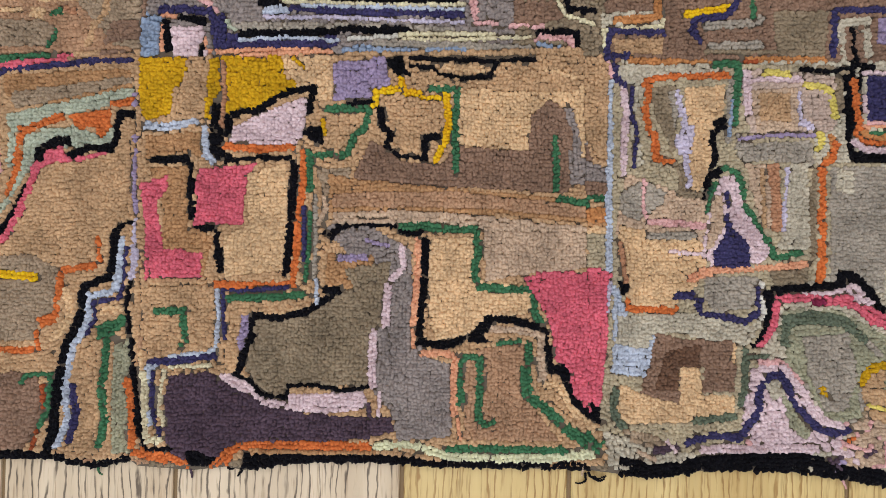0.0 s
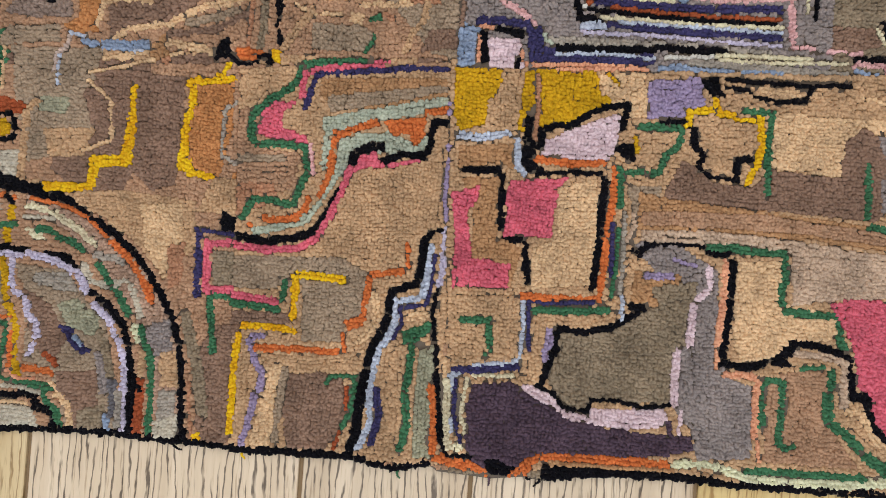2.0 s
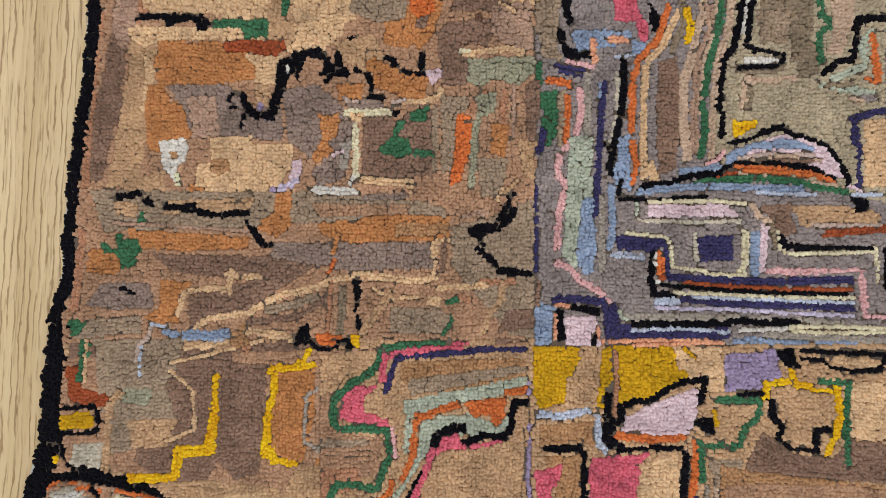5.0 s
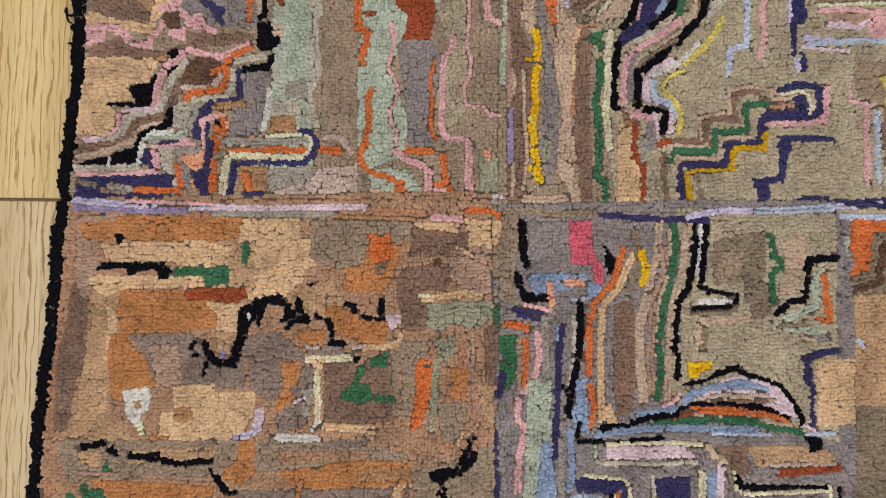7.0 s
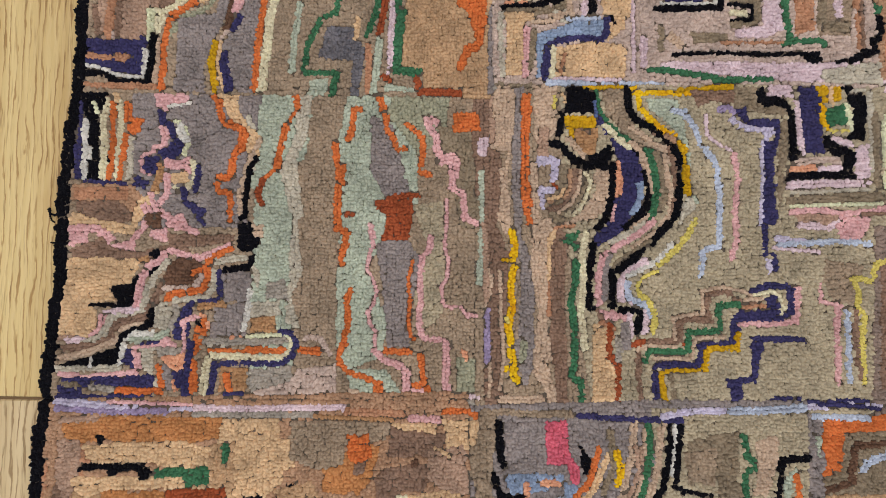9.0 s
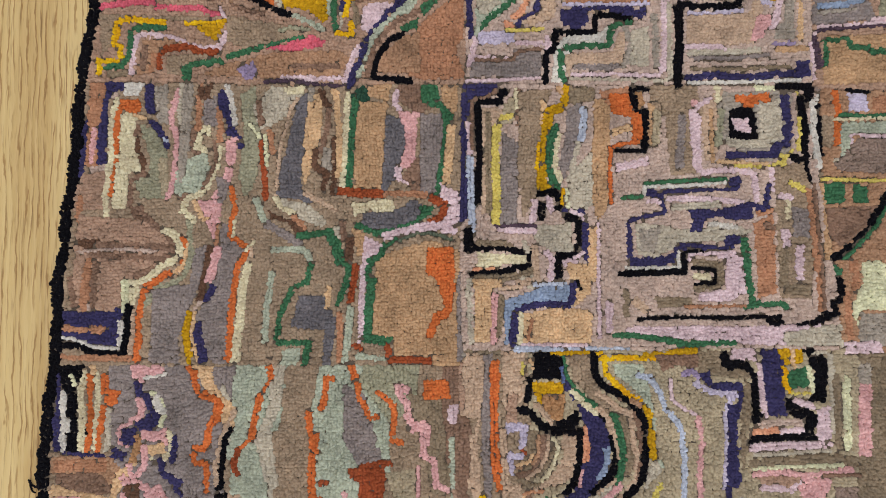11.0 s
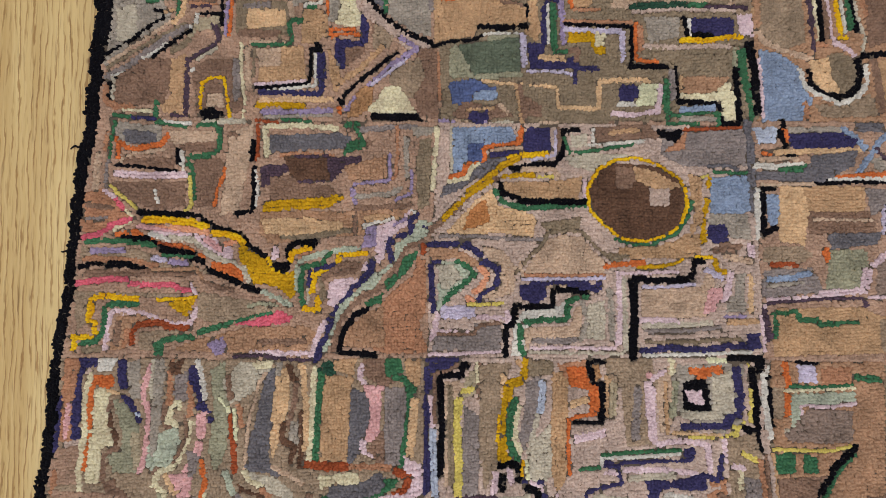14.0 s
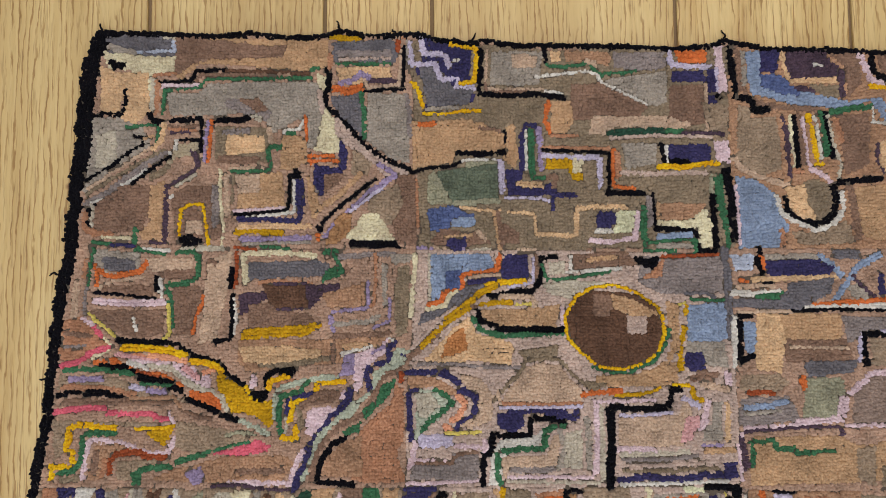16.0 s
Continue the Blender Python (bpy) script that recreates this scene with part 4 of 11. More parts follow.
area("palelilac",(32,875),(44,875),(38,864),(32,865))
line("palelilac",3.49,(31,864),(32,823),(29,776))
line("navy",5.24,(34,777),(33,745))
line("navy",6.4,(42,747),(45,732))
line("palelilac",5.24,(36,742),(39,730))
area("taupe",(53,891),(58,885),(60,847),(52,835),(55,818),(48,788),(46,835),(49,864))
line("palerose",12.8,(41,918),(62,916))
line("palerose",5.24,(68,906),(70,888),(72,865),(74,847))
line("black",9.32,(30,917),(34,905),(53,907))
line("black",6.99,(53,907),(62,894),(64,870),(65,841))
line("black",9.32,(61,848),(70,850))
area("navy",(69,922),(91,923),(94,906),(96,853),(78,852),(74,871))
area("mustard",(88,923),(114,923),(114,906),(97,905),(90,912))
line("sand",3.49,(103,921),(105,903))
area("green",(97,900),(120,904),(121,882),(96,881))
line("yellow",5.24,(94,903),(96,883),(102,876))
line("yellowpale",4.66,(102,876),(125,876))
line("palegreen",5.24,(120,904),(124,877))
area("black",(114,923),(135,922),(140,904),(137,866),(119,868),(96,869),(97,856),(113,851),(114,830),(124,830),(129,851),(122,858),(108,864),(93,871),(125,872),(126,901))
line("black",6.99,(102,856),(113,851),(117,836))
line("palerose",5.24,(105,868),(125,862))
line("ltgrey",5.24,(143,916),(145,866),(145,836))
line("ltgrey",4.66,(126,918),(138,919))
area("palerose",(128,860),(142,863),(143,819),(127,819))
line("blush",8.15,(67,841),(84,846),(113,845))
line("blush",5.82,(58,836),(67,840))
line("peach",6.99,(61,835),(87,837))
line("palerose",5.24,(90,836),(113,838))
line("black",7.57,(58,828),(90,830),(125,831))
line("palerose",8.15,(58,819),(89,821),(136,822))
line("ltgrey",4.66,(60,811),(95,813),(141,816))
line("taupe",6.99,(149,895),(150,819))
line("palegreen",8.15,(160,892),(160,819))
area("taupe",(54,806),(89,809),(144,813),(170,810),(170,799),(118,800),(89,796),(57,799))
line("palegreen",4.08,(60,797),(89,799),(118,800),(153,801))
line("rose",5.24,(60,791),(95,794),(112,790))
area("fawn",(60,789),(109,789),(112,778),(83,777),(69,782))
line("rose",5.24,(112,789),(129,792),(164,797))
line("brown",4.66,(135,790),(170,791))
line("palerose",5.82,(68,778),(100,776),(112,782))
area("rose",(106,780),(118,788),(141,787),(141,778),(129,761),(111,760))
line("palelilac",6.4,(45,764),(71,761),(94,760))
line("paleblue",5.24,(48,758),(83,760),(117,762),(140,760))
line("palerose",4.66,(42,754),(88,751))
area("mushroom",(146,778),(169,778),(165,587),(139,587))
area("brown",(151,741),(168,741),(165,613),(148,613))
area("driftwood",(94,743),(134,738),(122,697),(99,703),(91,725))
line("brown",5.82,(-136,688),(-133,676),(-125,675))
line("clay",5.24,(-133,676),(-122,671),(-122,660))
area("sand",(-142,676),(-125,671),(-125,637),(-116,626),(-116,583),(-142,583))
line("rust",5.24,(-125,674),(-125,642),(-116,634),(-116,614),(-118,583))
line("green",5.24,(-162,762),(-159,751))
line("green",6.99,(-159,739),(-160,716),(-165,696),(-162,682),(-160,659))
line("green",6.4,(-160,659),(-161,636),(-163,619),(-154,617),(-153,591))
line("green",7.57,(-170,759),(-162,756))
area("green",(-171,765),(-156,768),(-159,756),(-169,755))
line("cream",6.99,(-148,768),(-153,751),(-152,716),(-154,688),(-150,648))
area("rose",(-136,688),(-122,688),(-105,683),(-105,677),(-128,679))
line("palerose",5.24,(-105,685),(-103,668),(-105,660))
area("greymauve",(-114,676),(-105,677),(-102,648),(-113,648))
line("grey",6.4,(-116,660),(-116,637))
line("brown",5.24,(-96,660),(-96,632),(-95,609),(-91,592))
line("rust",5.24,(-102,654),(-85,657),(-50,657))
line("brown",5.82,(-85,658),(-53,658))
line("brown",5.24,(-53,658),(-54,678),(-45,680),(-23,679))
line("brown",5.24,(-23,678),(-27,692),(-24,707),(-1,707))
line("brown",4.66,(1,701),(30,696))
line("clay",4.66,(7,693),(36,695))
line("oat",5.24,(-96,649),(-85,652),(-56,650))
line("oat",4.66,(-59,660),(-60,682),(-30,687))
line("oat",4.66,(-31,686),(-31,709),(-10,714),(7,710),(30,702))
line("green",5.24,(-89,637),(-85,648),(-48,648))
line("green",5.24,(-46,649),(-45,667),(-16,669))
line("green",5.24,(-13,670),(-15,690),(-13,696),(7,696))
line("oat",4.66,(-79,640),(-42,641),(-38,661),(-8,662))
line("navy",5.24,(-79,633),(-56,635),(-36,634))
line("navy",5.24,(-35,634),(-33,654),(-5,656))
area("navy",(-3,681),(7,690),(30,691),(59,691),(57,679),(7,678),(6,656),(-4,656))
line("navy",5.82,(19,710),(36,716),(59,715))
line("navy",7.57,(59,714),(58,685))
line("cream",4.66,(22,706),(39,710),(47,705),(50,696))
line("oat",4.66,(13,701),(27,702))
area("navy",(33,705),(44,705),(50,691),(36,690))
area("cream",(47,693),(54,696),(56,688),(47,686))
line("rose",5.24,(7,676),(30,677),(61,678))
line("rose",6.4,(64,679),(66,714))
line("navy",7.57,(-79,626),(-78,604),(-75,590))
line("mustard",4.66,(-73,627),(-56,629),(-31,629))
line("mustard",5.24,(-29,630),(-26,651),(1,652))
line("mustard",5.82,(4,650),(5,667))
line("mustard",5.24,(-72,626),(-71,609),(-67,593))
line("taupe",5.24,(-62,624),(-59,587))
line("navy",5.82,(21,662),(41,661),(58,663),(72,660))
area("navy",(18,659),(30,660),(31,650),(26,639),(26,625),(21,616),(18,633))
line("navy",5.24,(23,622),(6,619))
area("navy",(-8,620),(9,622),(9,610),(9,599),(23,594),(12,591),(-2,596),(-5,610))
line("navy",6.4,(6,598),(23,595),(40,600),(63,602))
line("navy",6.4,(63,601),(74,597),(103,599),(131,600),(148,593))
line("rose",4.66,(89,717),(90,700),(107,697))
line("rose",5.82,(107,697),(105,663),(106,618))
line("paleblue",5.24,(116,691),(116,652),(117,618))
line("yellowpale",5.82,(122,723),(128,709),(127,694),(134,686),(130,663),(131,618))
line("yellowpale",5.24,(125,725),(142,722),(145,738),(160,744))
line("brown",5.24,(124,692),(125,640),(129,624))
block("third_left_block")
area("driftwood",(-683,913),(-484,914),(-255,915),(-251,596),(-688,590),(-687,764))
area("driftwood",(-454,914),(-361,916),(-383,862),(-405,780),(-401,602),(-435,602),(-451,797))
area("aqua",(-494,909),(-451,911),(-451,891),(-464,832),(-489,802),(-498,819))
area("aqua",(-489,796),(-440,909),(-431,909),(-438,838),(-452,832),(-446,602),(-489,601),(-490,727))
area("ltgrey",(-448,906),(-433,908),(-437,861),(-447,838),(-439,780),(-445,774),(-438,722),(-449,698),(-439,664),(-454,670),(-452,716),(-451,779),(-464,826),(-450,861))
area("grey",(-475,710),(-455,716),(-451,693),(-474,695))
area("ltgrey",(-490,692),(-460,693),(-460,678),(-489,675))
area("aqua",(-396,909),(-355,910),(-326,898),(-321,787),(-353,775),(-369,728),(-351,671),(-356,637),(-390,625),(-402,648),(-403,705),(-399,798),(-404,862))
area("greymauve",(-372,886),(-349,875),(-336,828),(-327,799),(-353,798),(-371,827))
area("greymauve",(-364,752),(-335,764),(-320,741),(-327,649),(-350,648),(-357,711))
area("driftwood",(-291,917),(-256,917),(-252,605),(-275,604),(-288,684),(-278,782),(-267,829))
area("sage",(-349,913),(-291,905),(-296,858),(-322,845),(-340,869),(-355,886))
area("taupe",(-302,875),(-256,870),(-254,771),(-277,770),(-290,823))
area("ltgreen",(-327,793),(-289,799),(-294,684),(-310,666),(-325,695),(-312,752))
area("brown",(-267,917),(-250,917),(-249,794),(-261,800),(-267,858))
area("palerose",(-262,864),(-250,864),(-252,844),(-261,845))
area("brown",(-256,800),(-242,800),(-244,730),(-254,730))
line("aqua",5.23,(-257,829),(-256,771),(-258,713))
area("sage",(-281,638),(-259,638),(-261,604),(-278,604))
area("ltgrey",(-401,614),(-402,648),(-410,631),(-403,602))
area("aqua",(-393,625),(-350,626),(-332,598),(-383,594))
area("driftwood",(-439,647),(-402,648),(-401,614),(-432,624))
area("blush",(-441,624),(-401,631),(-401,602),(-474,596),(-486,601),(-447,616))
area("blush",(-483,610),(-447,616),(-440,599),(-483,598))
line("orange",6.97,(-450,910),(-447,891))
line("orange",3.48,(-448,891),(-456,876))
line("orange",7.55,(-458,873),(-464,849),(-468,829))
line("orange",3.48,(-470,826),(-481,817))
line("rust",5.81,(-481,817),(-486,802),(-481,791))
line("orange",5.81,(-389,893),(-381,890))
line("orange",5.81,(-390,892),(-389,877),(-394,859))
line("orange",7.55,(-408,856),(-405,833))
line("orange",9.87,(-401,833),(-402,815))
line("orange",8.13,(-404,812),(-404,768))
line("orange",6.97,(-406,768),(-393,764),(-397,745))
line("orange",5.23,(-398,745),(-398,730))
line("orange",5.81,(-388,705),(-392,696),(-391,676),(-394,648))
line("orange",5.23,(-396,651),(-399,634),(-390,622),(-372,617),(-358,611))
area("orange",(-365,613),(-354,614),(-353,597),(-362,597))
line("orange",8.13,(-363,905),(-359,892))
line("orange",5.23,(-356,886),(-354,870),(-347,860),(-344,850),(-335,851))
line("orange",5.23,(-335,877),(-324,869),(-318,863),(-317,843),(-321,827),(-309,825))
area("rust",(-366,798),(-327,799),(-326,781),(-330,757),(-358,756),(-353,781),(-364,788))
line("rust",5.23,(-353,799),(-335,803),(-321,803))
line("orange",4.65,(-326,735),(-330,717),(-328,695),(-329,677),(-327,660),(-323,657))
line("orange",6.39,(-353,644),(-341,643),(-327,644))
line("orange",5.23,(-316,640),(-314,621),(-309,604),(-302,595))
line("orange",5.23,(-312,612),(-322,610))
area("orange",(-287,890),(-259,889),(-258,871),(-287,868))
line("rust",5.81,(-395,782),(-389,783))
line("rose",6.97,(-311,885),(-303,878))
line("rose",8.13,(-314,884),(-311,872),(-304,866),(-303,849),(-296,843))
line("rose",10.5,(-299,840),(-284,843),(-285,823))
line("rose",6.97,(-287,828),(-287,811),(-275,805),(-275,794),(-272,779),(-260,775))
line("rose",4.65,(-292,799),(-292,770),(-294,750),(-289,735),(-291,718),(-297,709),(-294,692),(-285,689),(-276,690),(-271,681),(-260,681))
line("rose",5.81,(-307,761),(-309,747),(-316,741),(-318,718),(-317,695),(-319,677),(-316,660),(-307,656),(-293,656))
line("rose",8.13,(-291,656),(-290,632),(-291,615),(-288,598))
line("rose",5.23,(-369,772),(-367,752),(-370,740))
line("rose",4.65,(-370,743),(-372,726),(-366,717),(-362,703),(-365,691),(-371,682),(-368,671),(-363,663),(-363,643))
line("rose",6.39,(-364,645),(-353,634),(-338,630),(-331,626))
line("rose",7.55,(-331,626),(-330,609),(-332,601))
line("palerose",4.65,(-287,600),(-258,599))
area("rose",(-324,606),(-312,606),(-314,592),(-325,595))
line("peach",5.23,(-273,645),(-269,637))
area("lilac",(-253,690),(-246,690),(-246,630),(-251,633),(-254,673))
line("fawn",5.23,(-253,774),(-250,696))
area("greymauve",(-618,914),(-484,915),(-488,873),(-497,767),(-508,767),(-606,765),(-619,853))
area("black",(-683,914),(-639,917),(-647,900),(-637,813),(-675,812))
line("navy",8.13,(-673,899),(-674,852),(-671,816))
line("white",5.81,(-666,877),(-667,861),(-665,849),(-666,829),(-665,816))
area("white",(-669,849),(-657,848),(-659,835),(-668,836))
line("cream",8.13,(-642,897),(-648,882),(-646,853),(-646,814))
line("palegreen",4.65,(-658,895),(-654,885))
line("orange",5.23,(-638,894),(-637,859),(-637,841),(-640,816))
line("cream",5.23,(-633,901),(-629,876),(-631,841),(-631,813))
line("sand",5.23,(-635,909),(-634,897))
line("orange",8.13,(-622,894),(-622,876))
area("orange",(-624,882),(-606,878),(-610,864),(-623,861))
line("orange",5.23,(-624,862),(-626,841),(-629,815))
line("ltgrey",5.23,(-618,859),(-619,817))
area("greymauve",(-615,856),(-590,856),(-594,830),(-614,821))
line("navy",6.97,(-666,811),(-637,810),(-617,807),(-601,813))
line("navy",5.81,(-611,817),(-602,809))
area("rose",(-595,905),(-559,909),(-560,898),(-576,894),(-588,883),(-595,892))
line("white",4.65,(-580,892),(-559,896))
line("rose",6.39,(-590,889),(-588,874))
line("rose",8.13,(-587,874),(-583,859),(-586,850),(-595,846))
line("rose",4.65,(-595,844),(-606,840),(-606,824),(-597,821))
line("palegreen",5.23,(-573,877),(-564,868),(-558,854),(-563,845),(-560,833))
area("white",(-573,871),(-565,874),(-563,866),(-556,857),(-562,851),(-571,862))
line("navy",7.55,(-587,886),(-587,876),(-579,874))
line("navy",6.39,(-579,874),(-572,857),(-578,846),(-589,843))
line("navy",7.55,(-572,857),(-566,851),(-574,841),(-586,840))
area("navy",(-606,838),(-587,840),(-591,819),(-604,824))
line("rose",9.29,(-583,833),(-568,830),(-557,836))
line("rose",5.81,(-563,831),(-556,824))
line("cream",5.23,(-554,836),(-550,818),(-556,810),(-573,807))
area("sand",(-580,821),(-559,824),(-556,814),(-573,810))
line("navy",6.39,(-547,830),(-548,818),(-550,804))
line("navy",7.55,(-567,804),(-559,801))
line("navy",6.39,(-562,807),(-561,795),(-549,784),(-543,781))
area("navy",(-552,790),(-537,785),(-542,775),(-552,778))
line("camel",6.97,(-586,830),(-590,812),(-592,801))
area("hazel",(-678,810),(-614,809),(-605,800),(-613,783),(-627,777),(-677,794))
area("clay",(-675,806),(-619,808),(-618,794),(-674,794))
area("brown",(-672,792),(-628,793),(-616,782),(-615,770),(-653,773),(-672,782))
area("sand",(-676,781),(-653,775),(-615,768),(-610,794),(-588,804),(-607,771),(-612,757),(-647,764),(-679,767))
line("rose",6.97,(-679,764),(-647,764),(-632,753))
line("rose",6.97,(-632,745),(-614,749),(-595,777),(-602,789))
area("rose",(-679,761),(-658,762),(-658,750),(-676,744))
line("rose",6.39,(-647,762),(-637,745),(-611,745))
line("rose",7.55,(-596,801),(-590,786),(-578,777),(-560,772))
area("rose",(-581,777),(-561,781),(-557,769),(-543,763),(-546,758),(-578,766))
line("rose",6.97,(-580,821),(-579,801),(-587,789))
area("dkbrown",(-602,780),(-585,783),(-583,766),(-598,767))
area("rose",(-595,764),(-578,766),(-576,751),(-593,753))
area("brown",(-655,750),(-644,756),(-634,745),(-600,742),(-560,753),(-554,742),(-605,734),(-674,735),(-676,742))
area("brown",(-577,761),(-548,759),(-508,760),(-514,751),(-560,746),(-576,750))
line("navy",4.65,(-546,778),(-540,769))
area("sand",(-683,734),(-605,735),(-602,731),(-613,708),(-636,704),(-624,690),(-652,684),(-646,681),(-648,655),(-685,650))
line("fawn",5.23,(-683,652),(-651,653))
area("black",(-636,704),(-613,709),(-602,722),(-601,732),(-585,738),(-585,725),(-607,705),(-609,685),(-655,684),(-654,689),(-624,687),(-630,696))
area("black",(-594,742),(-584,743),(-585,734),(-593,734))
area("camel",(-606,735),(-595,738),(-596,730),(-605,728))
line("rose",6.39,(-551,737),(-571,742),(-578,742))
line("rose",8.13,(-593,728),(-600,718),(-604,705),(-606,682))
line("rose",6.97,(-578,740),(-585,732),(-596,725))
line("palerose",5.81,(-605,681),(-629,680),(-638,678))
line("rose",8.13,(-640,676),(-641,661),(-651,653))
line("palerose",6.39,(-651,651),(-676,650))
line("ltgrey",6.97,(-576,731),(-590,714),(-597,696),(-600,679),(-612,674))
line("ltgrey",6.39,(-612,674),(-632,674),(-636,661),(-642,653),(-659,647))
line("rose",6.97,(-550,734),(-531,740),(-511,749))
line("orange",5.23,(-536,731),(-522,741),(-510,745))
area("dkbrown",(-573,732),(-556,736),(-536,729),(-541,711),(-570,705),(-584,711))
line("brown",8.13,(-581,708),(-589,688))
line("brown",7.55,(-592,685),(-596,675),(-620,670),(-628,664),(-631,651),(-650,644),(-679,642))
line("oat",5.23,(-596,668),(-619,663),(-622,653),(-639,644),(-653,638),(-681,632))
area("black",(-595,682),(-587,685),(-588,665),(-605,659),(-616,653),(-618,644),(-621,627),(-652,622),(-687,624),(-659,632),(-625,644),(-622,656),(-614,663),(-596,668))
line("blush",5.23,(-578,705),(-552,703),(-542,714),(-541,720))
line("orange",6.39,(-550,720),(-533,727))
line("orange",7.55,(-535,726),(-535,712),(-540,703),(-558,700))
line("orange",6.97,(-558,700),(-572,698),(-576,688))
line("ltgrey",5.81,(-528,723),(-528,706),(-535,694),(-569,692))
line("navy",6.39,(-522,723),(-522,692))
line("navy",5.23,(-543,691),(-520,691))
area("ltgrey",(-587,688),(-575,691),(-569,682),(-575,662),(-588,665))
line("aqua",5.23,(-564,682),(-567,668))
area("grey",(-570,688),(-560,691),(-563,662),(-574,659))
area("navy",(-560,685),(-549,692),(-549,680),(-551,657),(-559,651),(-568,654),(-564,674))
line("white",5.23,(-588,659),(-608,657),(-616,650),(-621,627))
line("aqua",7.55,(-574,659),(-588,652),(-611,650))
line("navy",4.65,(-599,647),(-576,650))
area("navy",(-616,642),(-605,645),(-607,622),(-618,627))
line("rose",5.81,(-607,642),(-579,646),(-573,652),(-566,644))
area("ltgrey",(-601,642),(-586,645),(-586,614),(-596,622))
line("rose",6.97,(-604,639),(-602,622))
area("grey",(-586,645),(-556,645),(-556,639),(-581,634))
area("peach",(-580,635),(-553,639),(-554,623),(-562,623),(-572,624))
line("peach",6.97,(-565,623),(-565,608),(-561,603))
line("rose",4.65,(-557,665),(-556,640))
line("rose",5.23,(-560,668),(-551,674),(-537,677))
line("peach",7.55,(-539,677),(-534,663))
area("orange",(-546,674),(-535,674),(-534,657),(-546,657))
line("black",3.48,(-544,670),(-541,667))
line("orange",6.97,(-544,657),(-542,646),(-547,637))
line("peach",4.65,(-536,654),(-516,655),(-496,658))
area("greymauve",(-526,686),(-494,692),(-493,658),(-531,654))
line("camel",6.97,(-543,686),(-517,689))
area("navy",(-553,654),(-545,652),(-547,623),(-548,592),(-557,591),(-556,623))
area("navy",(-567,620),(-555,623),(-554,594),(-561,600))
area("greymauve",(-578,631),(-567,622),(-567,600),(-577,605))
line("orange",6.97,(-545,631),(-546,600))
line("orange",5.81,(-581,625),(-577,600))
line("ltgrey",5.23,(-586,614),(-580,594))
line("ltgrey",6.39,(-684,621),(-652,622),(-621,623))
line("white",3.48,(-650,631),(-651,624))
line("rose",5.81,(-681,616),(-652,613),(-604,619))
area("navy",(-683,612),(-584,617),(-586,604),(-657,604),(-657,593),(-682,592))
line("taupe",5.81,(-680,608),(-663,604))
line("grey",6.97,(-649,604),(-623,601))
line("orange",6.39,(-623,601),(-603,600),(-577,600))
line("navy",5.81,(-682,594),(-548,592))
line("black",5.81,(-518,723),(-493,727),(-489,738))
line("ltgrey",6.97,(-527,732),(-496,737))
area("black",(-506,772),(-492,773),(-482,764),(-485,747),(-496,741),(-505,747))
line("navy",2.9,(-517,716),(-515,721))
area("greymauve",(-521,720),(-490,724),(-492,692),(-517,692))
line("ltgrey",5.23,(-487,727),(-483,709))
line("white",5.81,(-491,704),(-493,681),(-496,663))
area("camel",(-490,676),(-465,678),(-462,661),(-490,661))
line("ltgrey",6.97,(-533,649),(-470,651))
line("palegreen",4.65,(-493,656),(-459,659),(-448,656),(-446,644))
line("orange",4.65,(-530,642),(-493,642),(-470,643))
line("cream",5.81,(-530,637),(-493,636),(-470,635),(-456,638))
line("cream",8.13,(-532,634),(-535,612),(-537,592))
line("grey",6.39,(-536,651),(-470,651),(-453,653))
line("orange",5.23,(-493,643),(-452,643))
line("cream",5.23,(-448,656),(-446,647),(-453,637),(-487,635))
line("navy",5.23,(-459,663),(-448,661),(-442,650),(-447,636),(-458,630),(-493,629),(-524,629))
line("navy",6.39,(-524,629),(-526,612),(-529,595))
area("camel",(-518,626),(-492,625),(-492,601),(-520,601))
area("grey",(-492,624),(-447,627),(-446,613),(-483,601),(-492,607))
area("orange",(-516,619),(-507,619),(-506,601),(-515,601))
line("orange",8.13,(-439,644),(-419,643))
line("blush",5.23,(-433,656),(-419,656),(-407,639))
line("navy",4.65,(-514,598),(-474,596),(-435,597))
line("oat",5.23,(-389,602),(-355,597))
area("ltgrey",(-500,890),(-488,867),(-490,820),(-498,825))
area("sand",(-533,910),(-507,908),(-509,890),(-497,872),(-482,861),(-487,837),(-499,831),(-500,866),(-517,875),(-521,890))
line("orange",6.39,(-548,913),(-539,906),(-533,901))
line("orange",7.55,(-529,899),(-526,881),(-520,872))
line("orange",8.13,(-520,875),(-503,868),(-504,855),(-511,840),(-515,822))
line("orange",5.81,(-500,866),(-504,846))
line("orange",7.55,(-516,818),(-527,818))
line("orange",6.97,(-528,813),(-526,804),(-514,802))
line("orange",5.23,(-514,802),(-513,773))
line("oat",5.23,(-485,858),(-494,840),(-501,819),(-504,802),(-503,776))
area("oat",(-505,819),(-496,822),(-498,811),(-504,805))
line("black",5.81,(-487,840),(-494,831),(-496,822))
line("black",5.23,(-496,820),(-499,802),(-497,784),(-502,776))
area("oat",(-491,770),(-480,770),(-479,756),(-490,758))
block("second_middle_block")
area("greymauve",(-266,591),(-73,599),(74,600),(92,506),(94,255),(73,241),(-13,243),(-72,225),(-188,224),(-252,222),(-260,385))
area("ltgreen",(-83,590),(74,594),(76,363),(-75,391),(-91,407),(-77,523))
area("driftwood",(-265,585),(-237,586),(-244,519),(-238,491),(-257,496),(-266,529))
area("greymauve",(-232,581),(-193,587),(-192,531),(-203,520),(-225,519))
